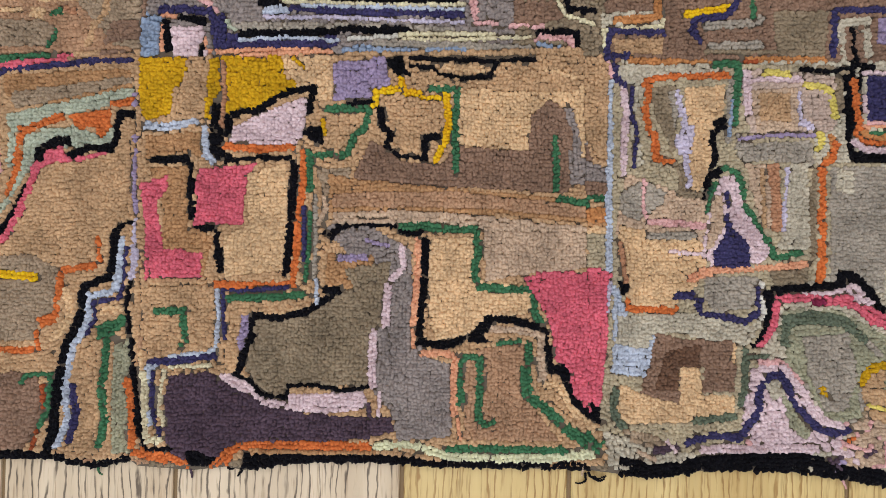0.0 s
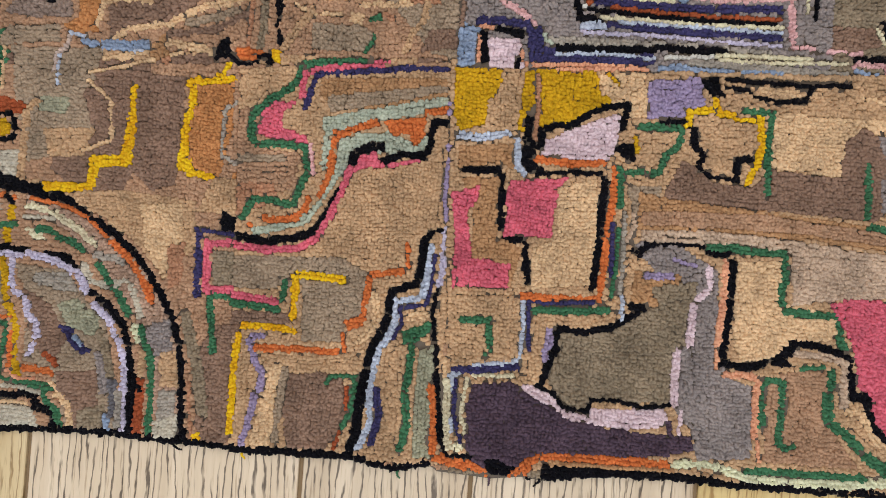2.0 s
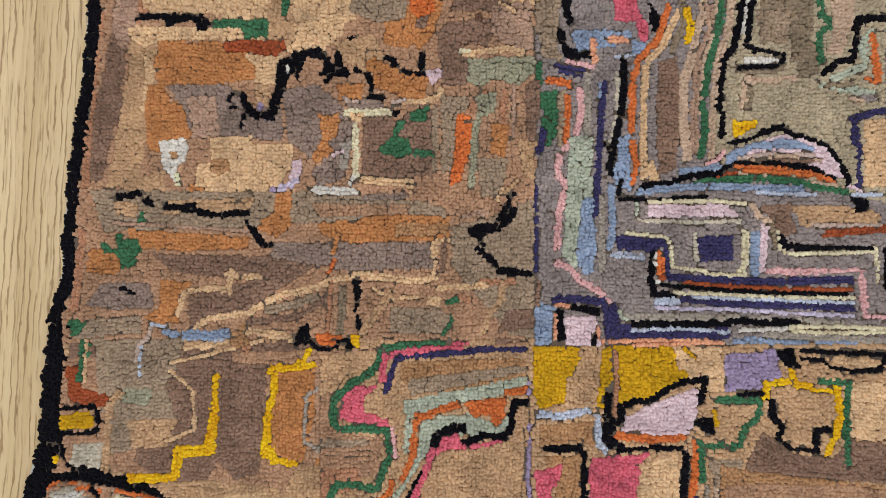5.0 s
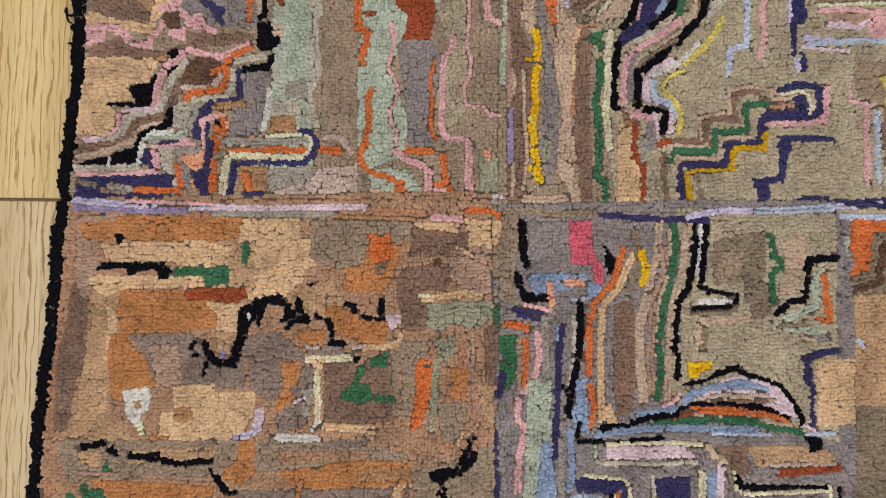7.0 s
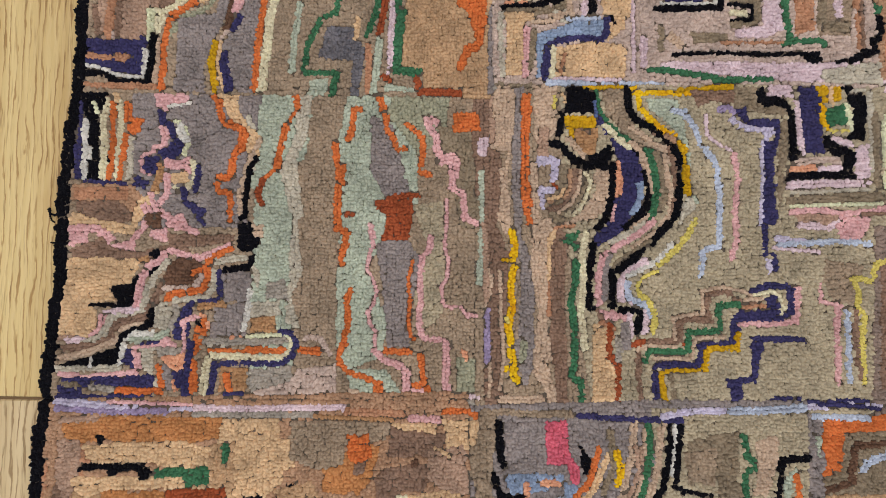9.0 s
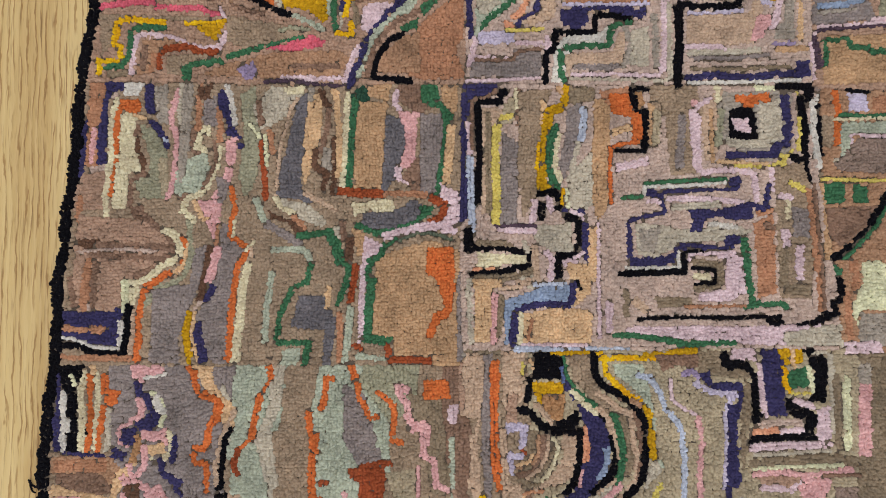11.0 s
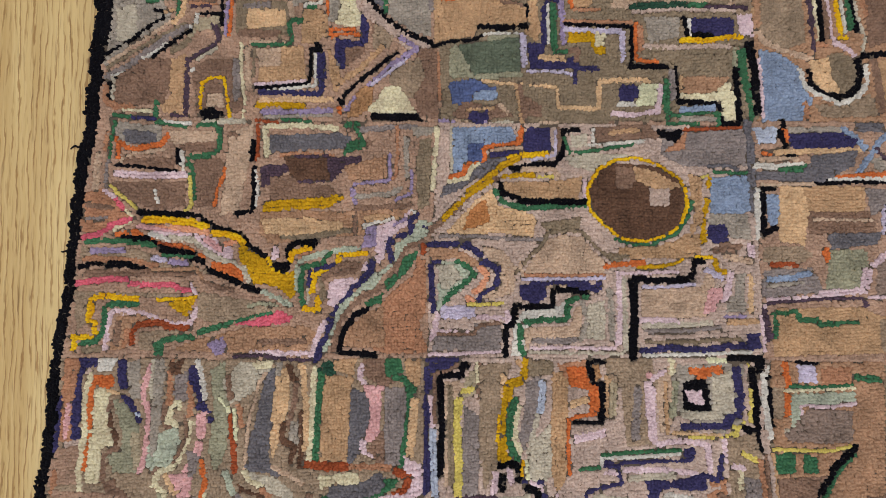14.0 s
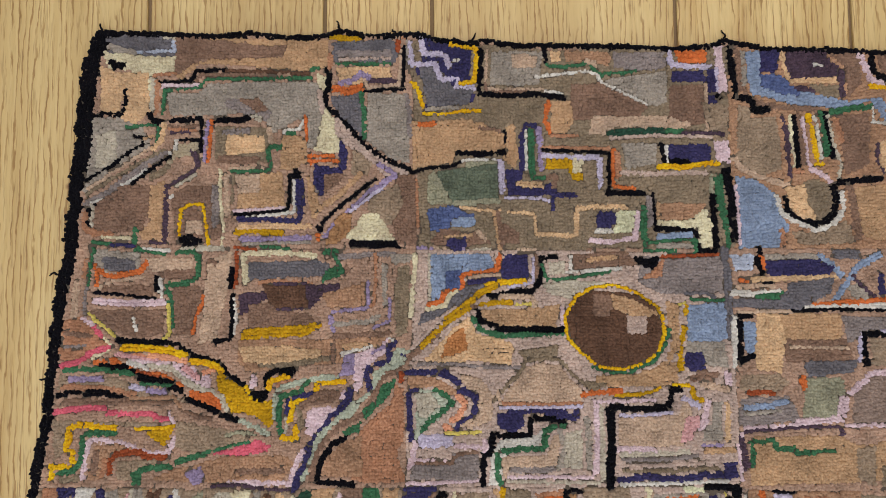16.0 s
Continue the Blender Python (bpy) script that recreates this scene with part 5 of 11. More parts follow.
line("black",7.73,(-237,575),(-234,541),(-231,530))
area("black",(-244,524),(-236,522),(-233,505),(-208,502),(-209,494),(-235,495),(-241,510))
line("blue",8.84,(-227,519),(-219,505))
area("blue",(-230,522),(-208,525),(-170,523),(-172,512),(-208,503),(-224,501))
line("peach",6.63,(-194,515),(-175,514))
line("peach",6.07,(-208,514),(-206,492))
line("rose",4.97,(-232,492),(-207,487))
line("navy",6.63,(-240,485),(-218,479))
line("navy",4.97,(-243,488),(-213,483))
area("pink",(-190,576),(-168,577),(-165,543),(-154,529),(-156,510),(-164,518),(-167,532),(-188,534))
area("black",(-162,560),(-151,549),(-143,535),(-148,521),(-154,532),(-154,549))
area("blue",(-170,515),(-156,513),(-158,501),(-169,501))
area("black",(-156,510),(-150,511),(-153,502),(-161,500))
line("paleblue",4.97,(-186,498),(-164,500))
line("green",6.63,(-261,490),(-259,468))
line("orange",7.73,(-251,473),(-234,471),(-229,469))
area("green",(-259,460),(-242,463),(-239,424),(-249,407),(-258,413),(-256,440))
line("navy",5.52,(-254,424),(-257,402))
area("driftwood",(-241,463),(-232,463),(-230,408),(-241,408))
line("orange",6.07,(-231,458),(-231,413))
line("rose",6.07,(-220,466),(-218,441),(-223,419),(-233,405))
line("rose",6.07,(-238,399),(-239,380),(-229,369),(-231,353))
line("rose",6.63,(-232,364),(-237,342),(-238,309))
line("rose",7.18,(-238,295),(-224,290),(-213,277))
line("rose",6.07,(-213,277),(-197,270),(-186,259))
line("grey",6.63,(-213,480),(-211,420))
area("aqua",(-228,419),(-206,420),(-205,359),(-219,288),(-233,304),(-231,331))
line("aqua",6.63,(-221,392),(-218,364),(-222,310))
area("blue",(-215,359),(-203,359),(-200,310),(-203,286),(-211,283),(-219,299))
line("blue",4.97,(-200,470),(-200,420))
line("navy",5.52,(-196,473),(-198,442),(-200,398),(-201,343))
line("greymauve",7.73,(-192,420),(-194,382))
line("grey",6.07,(-196,360),(-194,289))
line("blue",6.07,(-187,371),(-185,333),(-187,311))
line("ltgrey",6.07,(-183,481),(-182,443),(-187,415))
line("black",7.73,(-178,495),(-177,470),(-180,437))
line("black",7.18,(-180,437),(-186,409),(-189,387),(-183,382))
area("blue",(-181,420),(-170,421),(-170,388),(-166,366),(-183,371),(-186,387))
line("black",4.97,(-178,377),(-180,360))
line("black",4.42,(-194,412),(-190,408))
area("greymauve",(-153,521),(-126,544),(-110,522),(-122,455),(-123,384),(-150,377),(-158,471))
line("orange",5.52,(-135,550),(-145,516),(-164,496),(-169,471))
line("orange",6.63,(-169,471),(-169,443),(-169,424))
line("orange",5.52,(-168,415),(-163,393),(-167,374))
line("sand",6.63,(-126,544),(-140,510),(-156,493),(-158,443),(-156,380))
line("sand",8.84,(-151,394),(-145,378))
area("brown",(-145,493),(-126,500),(-122,444),(-126,389),(-142,383),(-146,444))
line("taupe",6.63,(-124,567),(-121,533),(-131,505))
line("yellow",7.73,(-118,547),(-113,531),(-116,514))
line("oat",7.73,(-100,578),(-102,545),(-112,506))
line("oat",8.84,(-112,503),(-120,472),(-119,439),(-115,400))
line("fawn",7.73,(-96,551),(-93,528),(-106,495),(-109,445),(-107,406))
line("oat",4.97,(-90,568),(-88,534),(-101,495),(-103,445))
line("green",6.07,(-86,579),(-84,545),(-89,517),(-95,495),(-99,462))
line("green",6.07,(-100,456),(-98,428),(-102,401))
line("oat",7.18,(-72,579),(-77,529),(-87,495),(-91,445),(-92,401))
line("black",6.63,(-62,580),(-66,540),(-71,512),(-82,495))
line("black",6.07,(-81,495),(-84,468),(-85,448))
line("black",6.07,(-81,446),(-81,423))
line("white",2.76,(-59,580),(-60,546),(-63,524))
line("black",6.07,(-53,574),(-56,541),(-59,515),(-47,507))
line("black",4.97,(-60,513),(-44,508),(-25,504))
line("black",4.97,(-23,504),(-25,494),(-65,491))
area("white",(-63,500),(-44,502),(-27,501),(-28,495),(-60,494))
line("taupe",4.97,(-65,486),(-33,487),(-22,494))
line("oat",6.07,(-60,479),(-33,479),(-11,482))
line("oat",6.07,(-61,474),(-62,452))
line("taupe",6.07,(-55,471),(-57,452))
area("taupe",(-47,558),(4,570),(5,526),(-16,497),(-17,525),(-47,513))
area("driftwood",(-50,546),(-17,553),(-19,514),(-47,519))
area("taupe",(-17,519),(5,520),(11,487),(-8,481))
line("green",6.63,(10,565),(13,545),(21,537))
line("green",6.63,(21,534),(10,526),(13,498))
area("oat",(21,559),(43,566),(46,543),(32,504),(19,507),(24,532))
line("black",7.18,(76,543),(48,541),(46,524))
line("black",6.63,(46,524),(43,502),(27,498))
line("black",6.07,(26,496),(15,487))
line("aqua",7.73,(62,530),(54,521),(54,496),(38,488),(24,482))
line("aqua",6.07,(14,476),(38,472),(65,469))
line("orange",6.63,(62,527),(65,505),(68,480))
line("orange",4.97,(57,483),(65,480))
line("greymauve",6.63,(49,463),(65,465))
line("oat",4.97,(41,463),(55,461))
line("taupe",4.42,(19,475),(44,477))
area("yellow",(-72,438),(-46,440),(-48,433),(-59,427),(-70,421))
line("black",4.97,(-75,417),(-59,419),(-45,425))
line("black",6.07,(-45,426),(-35,431),(-21,434))
line("black",4.97,(-21,430),(1,423),(20,417))
line("black",5.52,(20,416),(28,405),(36,394),(42,378))
area("palerose",(-70,410),(-48,419),(-21,426),(6,421),(20,413),(34,394),(34,386),(7,393),(-42,408),(-64,399))
area("blue",(-75,407),(-53,416),(-21,423),(6,416),(6,411),(-26,413),(-53,411),(-69,399),(-80,391))
line("blush",4.97,(-64,402),(-32,408),(6,407))
line("oat",4.97,(-58,399),(-21,406),(12,402))
line("brown",4.97,(-64,395),(-31,401),(6,401))
line("black",4.97,(-80,392),(-64,398),(-42,396))
line("black",5.52,(-42,397),(-21,397),(7,393),(28,384))
line("orange",7.73,(-69,392),(-48,392),(-15,391))
line("orange",6.07,(-15,391),(7,388),(28,380))
line("rust",4.97,(-85,384),(-64,388))
line("oat",4.97,(-64,387),(-26,384),(7,381),(34,377))
line("green",6.63,(-107,376),(-74,381),(-47,383))
line("green",5.52,(-47,382),(-15,382),(12,376),(39,372))
line("rose",4.97,(-96,396),(-86,399),(-80,407))
line("blue",6.63,(-121,387),(-96,390),(-83,395))
line("black",5.52,(-158,372),(-134,375),(-112,383),(-80,388))
line("blue",6.63,(-161,366),(-123,372),(-91,374))
line("blue",6.63,(-91,374),(-47,374),(-4,374))
line("paleblue",4.42,(-47,369),(7,369))
line("navy",6.07,(41,444),(63,450),(74,453))
line("navy",7.73,(45,444),(47,422))
line("navy",5.52,(50,419),(51,378))
area("sand",(55,444),(93,445),(93,380),(55,378))
line("palerose",4.97,(42,378),(55,373))
line("black",4.97,(-177,359),(-134,360),(-96,364))
line("aqua",4.97,(-161,354),(-162,341))
area("palerose",(-153,354),(-79,357),(-69,353),(-63,345),(-150,342))
line("ltgrey",4.97,(-160,339),(-112,338),(-63,341))
line("cream",4.42,(-150,357),(-80,360),(-52,357))
line("oat",6.07,(-52,357),(-44,345),(-31,343))
line("greymauve",4.42,(-71,353),(-58,352),(-55,339))
area("navy",(-181,324),(-133,321),(-133,315),(-149,309),(-180,311))
line("cream",4.97,(-171,326),(-133,323),(-127,313))
line("cream",4.97,(-128,313),(-127,294),(-95,292))
line("paleblue",6.07,(-184,305),(-154,304))
line("palerose",4.97,(-63,336),(-57,326))
area("navy",(-103,325),(-69,326),(-69,304),(-100,300))
line("ltgrey",4.97,(-106,327),(-104,302))
line("cream",7.73,(-57,331),(-58,299),(-62,289))
line("cream",4.42,(-94,289),(-57,289))
area("blue",(-52,331),(-44,332),(-43,288),(-52,288))
line("palerose",6.63,(-39,337),(-40,315),(-41,294))
line("taupe",4.97,(-32,340),(-29,316))
line("cream",4.97,(-26,346),(-24,316),(-14,311))
line("black",5.52,(-22,338),(-21,319),(7,317))
line("black",4.97,(7,318),(40,319),(67,320))
line("cream",4.42,(-19,311),(29,313),(67,316))
line("rose",5.52,(-35,294),(-3,294),(51,299))
line("rose",6.63,(53,297),(56,270),(59,254))
line("rose",4.97,(59,254),(78,253))
area("brown",(-44,356),(-15,360),(-9,333),(-20,327))
area("tan",(-15,357),(39,359),(72,352),(72,341),(18,336),(-4,338))
line("rust",6.63,(18,331),(50,335),(77,338))
line("blush",4.42,(7,339),(72,342))
area("black",(47,364),(61,365),(58,354),(46,352))
line("black",6.07,(45,367),(53,366))
line("paleblue",4.97,(45,370),(72,371))
line("cream",4.42,(67,319),(70,287))
line("black",4.42,(77,319),(77,281))
area("greymauve",(-19,308),(61,311),(64,300),(-14,297))
line("black",6.07,(-146,307),(-147,279),(-143,271))
line("white",4.42,(-143,307),(-140,280),(-121,272))
line("orange",7.73,(-138,307),(-137,288))
line("navy",4.97,(-134,312),(-130,288))
line("rust",5.52,(-137,285),(-105,281),(-67,279))
line("rust",4.42,(-67,278),(-14,277),(45,279))
line("navy",5.52,(-129,285),(-78,284),(-14,284))
line("navy",7.18,(-14,285),(45,288))
line("black",3.87,(-135,277),(-94,275),(-40,273),(40,274))
line("black",6.07,(-145,269),(-124,268))
line("cream",4.42,(-124,270),(-67,270),(-3,269),(48,271))
line("paleblue",6.07,(-142,261),(-110,264))
line("navy",6.07,(-118,264),(-67,262),(-24,262),(46,261))
line("palelilac",4.42,(-142,255),(-67,256),(-2,254),(46,254))
line("paleblue",3.87,(-105,267),(-13,266),(46,266))
area("grey",(-172,249),(-67,251),(40,249),(40,245),(-67,244),(-169,235))
line("aqua",4.97,(-180,257),(-175,246),(-166,241))
area("blue",(-253,257),(-237,252),(-239,222),(-252,219))
line("navy",7.18,(-240,260),(-213,261),(-191,259))
area("navy",(-194,259),(-180,257),(-174,238),(-131,236),(-72,239),(-72,228),(-187,221),(-191,240))
line("peach",4.42,(-237,255),(-223,254))
line("peach",4.42,(-213,254),(-196,251))
line("peach",4.97,(-237,244),(-237,222))
area("palerose",(-229,244),(-199,245),(-197,224),(-203,213),(-228,214))
line("black",6.63,(-233,249),(-231,222))
line("black",6.63,(-221,253),(-196,249))
line("black",4.97,(-198,229),(-200,215))
line("peach",4.42,(-196,234),(-195,224))
line("black",5.52,(-164,239),(-120,240),(-72,243))
line("black",5.52,(-72,245),(-40,245),(-2,245))
line("white",4.42,(-61,236),(-13,240))
line("cream",4.97,(-13,241),(30,243),(75,243))
line("paleblue",3.87,(-163,233),(-120,236),(-72,234))
line("peach",3.87,(-185,221),(-147,224),(-83,226))
block("second_left_block")
area("hazel",(-700,591),(-268,605),(-262,479),(-258,222),(-396,215),(-423,216),(-467,212),(-538,212),(-708,206),(-723,228),(-714,316))
area("orangebrown",(-677,574),(-555,575),(-470,573),(-475,553),(-498,559),(-554,547),(-628,551),(-673,545))
area("sand",(-503,553),(-446,554),(-440,526),(-496,514),(-514,530))
area("sand",(-656,545),(-554,544),(-514,530),(-525,522),(-599,529),(-655,528))
area("clay",(-679,550),(-639,545),(-655,511),(-682,494))
area("driftwood",(-447,573),(-344,572),(-350,555),(-389,549),(-440,537))
area("orangebrown",(-389,549),(-355,550),(-363,516),(-377,499),(-394,515))
area("brown",(-344,569),(-310,556),(-321,539),(-349,538))
area("sand",(-293,576),(-256,576),(-259,551),(-287,539))
area("sand",(-350,572),(-296,572),(-299,562),(-322,561))
area("black",(-641,555),(-634,557),(-631,545),(-625,547),(-628,540),(-638,544))
line("camel",4.64,(-424,577),(-344,575))
line("green",4.64,(-509,540),(-511,531))
line("fawn",5.22,(-677,570),(-640,572))
line("clay",7.73,(-692,528),(-696,455),(-699,399),(-699,355))
area("brown",(-682,506),(-665,507),(-667,439),(-683,361),(-695,360),(-695,427),(-686,472))
area("fawn",(-681,551),(-656,552),(-657,507),(-670,490),(-679,506))
area("tan",(-662,507),(-634,507),(-635,468),(-643,390),(-649,356),(-677,355),(-671,406),(-663,467))
area("sand",(-647,485),(-636,479),(-636,435),(-647,429),(-646,462))
area("sand",(-515,578),(-459,580),(-451,513),(-478,489),(-511,494),(-524,522))
area("tan",(-552,544),(-502,551),(-501,506),(-511,494),(-534,510))
area("sand",(-653,546),(-558,552),(-525,544),(-529,527),(-652,532))
area("sand",(-663,515),(-523,516),(-528,505),(-623,502),(-650,493),(-665,504))
area("orangebrown",(-634,501),(-567,501),(-539,488),(-538,465),(-576,459),(-632,457),(-638,474))
area("orangebrown",(-644,457),(-626,457),(-620,441),(-600,438),(-596,408),(-607,399),(-623,390),(-639,393),(-644,429))
area("rust",(-570,502),(-509,505),(-508,494),(-522,487),(-545,493),(-567,490))
area("sand",(-550,490),(-511,489),(-515,460),(-538,460),(-538,477))
area("mushroom",(-624,457),(-565,459),(-542,437),(-509,438),(-508,405),(-563,409),(-596,405),(-606,435))
area("fawn",(-604,447),(-576,447),(-569,409),(-596,405))
area("tan",(-538,460),(-521,460),(-523,438),(-537,440))
area("mushroom",(-510,455),(-477,462),(-442,435),(-452,390),(-474,384),(-502,405))
line("black",6.07,(-654,523),(-635,525),(-624,525))
area("black",(-630,527),(-616,529),(-614,519),(-626,514))
line("black",6.63,(-616,524),(-599,524),(-591,523))
area("black",(-599,525),(-585,526),(-586,514),(-596,511))
line("green",8.84,(-580,519),(-551,520))
area("green",(-554,524),(-527,526),(-526,508),(-551,505))
line("green",6.63,(-511,548),(-511,531))
area("black",(-515,486),(-500,489),(-495,495),(-494,481),(-505,466),(-512,438),(-517,424),(-525,428),(-518,455))
line("black",6.63,(-539,432),(-525,429),(-514,438))
line("black",7.18,(-551,451),(-542,435),(-533,429))
line("black",4.42,(-562,448),(-554,451))
area("black",(-565,448),(-557,451),(-558,444),(-563,442))
line("black",4.42,(-560,437),(-556,437))
line("black",3.87,(-547,429),(-548,418))
area("white",(-509,477),(-504,479),(-503,472),(-508,472))
area("lilac",(-534,443),(-526,441),(-531,435))
line("black",9.39,(-500,489),(-486,492),(-475,494))
line("black",7.73,(-470,492),(-466,481),(-461,479))
area("black",(-472,484),(-455,483),(-445,476),(-446,469),(-460,470),(-468,461),(-470,467),(-463,474),(-477,470),(-471,478))
line("black",6.63,(-455,482),(-457,493),(-450,504),(-439,509),(-431,499))
line("black",6.07,(-497,493),(-478,491),(-471,490))
area("black",(-500,483),(-489,484),(-495,467),(-499,468))
line("black",4.42,(-441,482),(-436,475),(-430,477))
line("black",6.07,(-427,474),(-422,460))
line("black",6.63,(-424,451),(-411,450))
line("black",5.52,(-420,491),(-406,490),(-400,483))
line("black",4.97,(-392,478),(-383,474),(-373,476))
line("black",5.52,(-374,495),(-375,481))
area("black",(-401,439),(-394,437),(-398,432),(-404,435))
area("tan",(-462,504),(-423,513),(-411,491),(-427,474),(-450,485))
area("orangebrown",(-413,525),(-382,531),(-376,509),(-390,500),(-412,503))
area("orange",(-389,559),(-367,560),(-363,538),(-380,531),(-388,537))
area("orangebrown",(-422,491),(-406,483),(-389,475),(-367,473),(-371,451),(-399,453),(-421,463))
area("orangebrown",(-428,488),(-418,486),(-421,475),(-429,477))
area("orangebrown",(-457,462),(-430,463),(-432,449),(-454,446))
area("brown",(-360,515),(-352,527),(-313,533),(-302,522),(-312,505),(-334,505),(-333,466),(-350,465),(-359,493))
area("driftwood",(-447,558),(-392,559),(-391,531),(-418,525),(-446,535))
area("brown",(-382,531),(-369,533),(-371,521),(-382,520))
area("dkbrown",(-324,536),(-316,536),(-316,529),(-324,529))
area("brown",(-348,566),(-289,562),(-294,539),(-313,539),(-330,544))
area("brown",(-351,504),(-329,494),(-330,466),(-355,466))
area("fawn",(-308,545),(-270,551),(-266,501),(-290,503),(-307,517))
line("sand",4.97,(-300,548),(-286,540))
line("sand",6.63,(-334,496),(-307,500),(-290,503),(-276,498))
line("cream",4.42,(-337,499),(-329,500))
area("sage",(-329,491),(-263,497),(-265,479),(-278,467),(-306,472),(-317,463),(-331,471))
area("palerose",(-371,479),(-356,482),(-353,474),(-364,465))
line("sand",6.07,(-355,462),(-356,453),(-371,448),(-399,447))
line("blush",4.97,(-391,449),(-401,447))
line("cream",7.18,(-448,435),(-426,436),(-404,437))
area("mushroom",(-451,450),(-410,448),(-410,440),(-445,439))
line("cream",6.63,(-438,432),(-437,413),(-435,391),(-435,369))
area("sand",(-444,435),(-429,435),(-431,425),(-442,426))
line("blush",4.42,(-447,446),(-437,446))
area("brown",(-430,430),(-404,433),(-398,428),(-366,448),(-362,409),(-361,376),(-385,373),(-429,374))
line("driftwood",6.07,(-360,443),(-358,382))
area("green",(-415,397),(-411,405),(-403,408),(-400,419),(-398,428),(-387,430),(-390,422),(-395,414),(-384,409),(-381,395),(-397,393))
area("green",(-385,436),(-366,445),(-368,429),(-382,428))
line("green",6.63,(-378,398),(-361,397))
area("mushroom",(-453,426),(-439,426),(-440,404),(-448,368),(-473,362),(-479,378),(-457,390))
area("grey",(-452,407),(-440,407),(-443,379),(-451,379))
line("palerose",4.97,(-458,393),(-449,397))
area("orangebrown",(-473,431),(-453,434),(-453,412),(-463,406),(-457,395),(-474,384),(-479,392),(-469,406))
area("driftwood",(-355,454),(-327,455),(-332,416),(-342,382),(-352,377))
line("clay",7.73,(-311,458),(-322,447),(-329,433))
area("orange",(-338,438),(-324,435),(-323,405),(-333,372),(-344,366),(-340,405))
line("sage",6.63,(-316,439),(-321,416),(-321,383),(-322,367))
area("sage",(-322,455),(-300,461),(-302,439),(-316,433))
line("clay",5.52,(-292,461),(-294,439),(-288,417))
area("orangebrown",(-305,428),(-288,428),(-290,395),(-304,400))
line("fawn",4.97,(-284,467),(-283,417))
area("brown",(-273,468),(-259,473),(-258,440),(-263,412),(-271,418))
area("tan",(-279,412),(-263,412),(-262,374),(-273,379))
line("tan",4.97,(-278,373),(-292,359))
area("driftwood",(-317,394),(-287,395),(-292,362),(-313,356))
line("sand",4.97,(-292,365),(-297,354))
area("sand",(-579,406),(-538,410),(-538,401),(-496,403),(-498,378),(-511,361),(-522,349),(-543,343),(-571,348),(-594,353),(-589,380),(-577,383))
area("camel",(-577,385),(-562,387),(-556,376),(-569,369),(-579,375))
area("white",(-629,401),(-604,405),(-599,394),(-603,383),(-611,374),(-605,369),(-610,358),(-617,368),(-623,374),(-626,388))
area("camel",(-618,391),(-609,392),(-611,384),(-616,382))
line("palegreen",4.42,(-611,369),(-608,360))
line("orangebrown",7.73,(-597,358),(-580,350),(-560,348),(-538,352))
area("tan",(-669,356),(-622,374),(-621,352),(-643,348))
area("palerose",(-498,386),(-488,389),(-489,367),(-500,361))
line("palelilac",6.63,(-492,367),(-500,361),(-511,358))
line("lilac",6.07,(-514,358),(-523,349),(-526,338))
line("orange",4.97,(-341,377),(-341,369))
area("driftwood",(-693,352),(-538,354),(-429,360),(-427,330),(-531,321),(-680,311))
area("tan",(-626,343),(-533,349),(-538,335),(-620,330))
area("tan",(-671,342),(-646,340),(-648,326),(-667,328))
line("black",6.63,(-668,345),(-654,348),(-646,350))
line("black",6.07,(-640,343),(-633,341))
line("black",6.63,(-621,338),(-609,337),(-598,336))
area("black",(-601,340),(-590,344),(-587,335),(-598,331))
line("black",6.07,(-587,333),(-573,331),(-565,330))
line("black",6.07,(-561,332),(-538,334))
line("black",4.42,(-540,326),(-537,322))
line("black",6.07,(-534,319),(-528,311),(-523,305))
line("black",4.97,(-520,303),(-514,304))
area("orangebrown",(-511,355),(-497,356),(-496,323),(-509,311),(-529,319),(-526,327),(-515,333))
area("orangebrown",(-655,315),(-619,313),(-537,310),(-536,299),(-596,295),(-652,296))
area("orangebrown",(-690,294),(-663,295),(-659,279),(-667,268),(-695,272))
area("green",(-666,309),(-661,311),(-659,304),(-644,304),(-640,293),(-646,288),(-645,279),(-662,274),(-663,284),(-665,290),(-676,290),(-682,300),(-677,303),(-671,295),(-665,295))
area("green",(-648,326),(-642,332),(-639,323),(-644,318))
area("green",(-660,322),(-653,323),(-654,315),(-659,315))
line("clay",7.73,(-699,311),(-702,261),(-704,234))
line("fawn",4.42,(-669,320),(-620,319),(-537,316))
line("white",7.73,(-475,359),(-456,358),(-434,358))
line("white",4.97,(-441,366),(-436,373))
line("sand",7.73,(-429,370),(-401,368),(-379,368))
line("sand",6.07,(-382,365),(-380,359))
line("mushroom",6.07,(-426,352),(-385,356))
area("driftwood",(-472,348),(-373,351),(-346,344),(-345,333),(-449,330),(-472,334))
area("hazel",(-477,345),(-379,347),(-384,337),(-471,332))
area("orangebrown",(-471,326),(-395,337),(-343,336),(-342,314),(-438,308),(-465,315))
area("camel",(-394,329),(-343,330),(-345,319),(-394,315))
area("mushroom",(-514,306),(-438,308),(-356,311),(-357,286),(-437,281),(-470,285),(-513,284))
line("orangebrown",4.97,(-449,319),(-454,297))
line("orange",4.97,(-453,291),(-457,280))
line("sand",6.07,(-342,312),(-356,312),(-356,297))
line("sand",4.97,(-355,292),(-356,278))
line("brown",6.07,(-347,311),(-348,284))
area("driftwood",(-340,328),(-313,334),(-261,357),(-258,222),(-282,226),(-339,289))
line("fawn",6.07,(-329,336),(-307,342))
area("black",(-324,325),(-313,331),(-296,332),(-291,324),(-307,320),(-312,315),(-323,317))
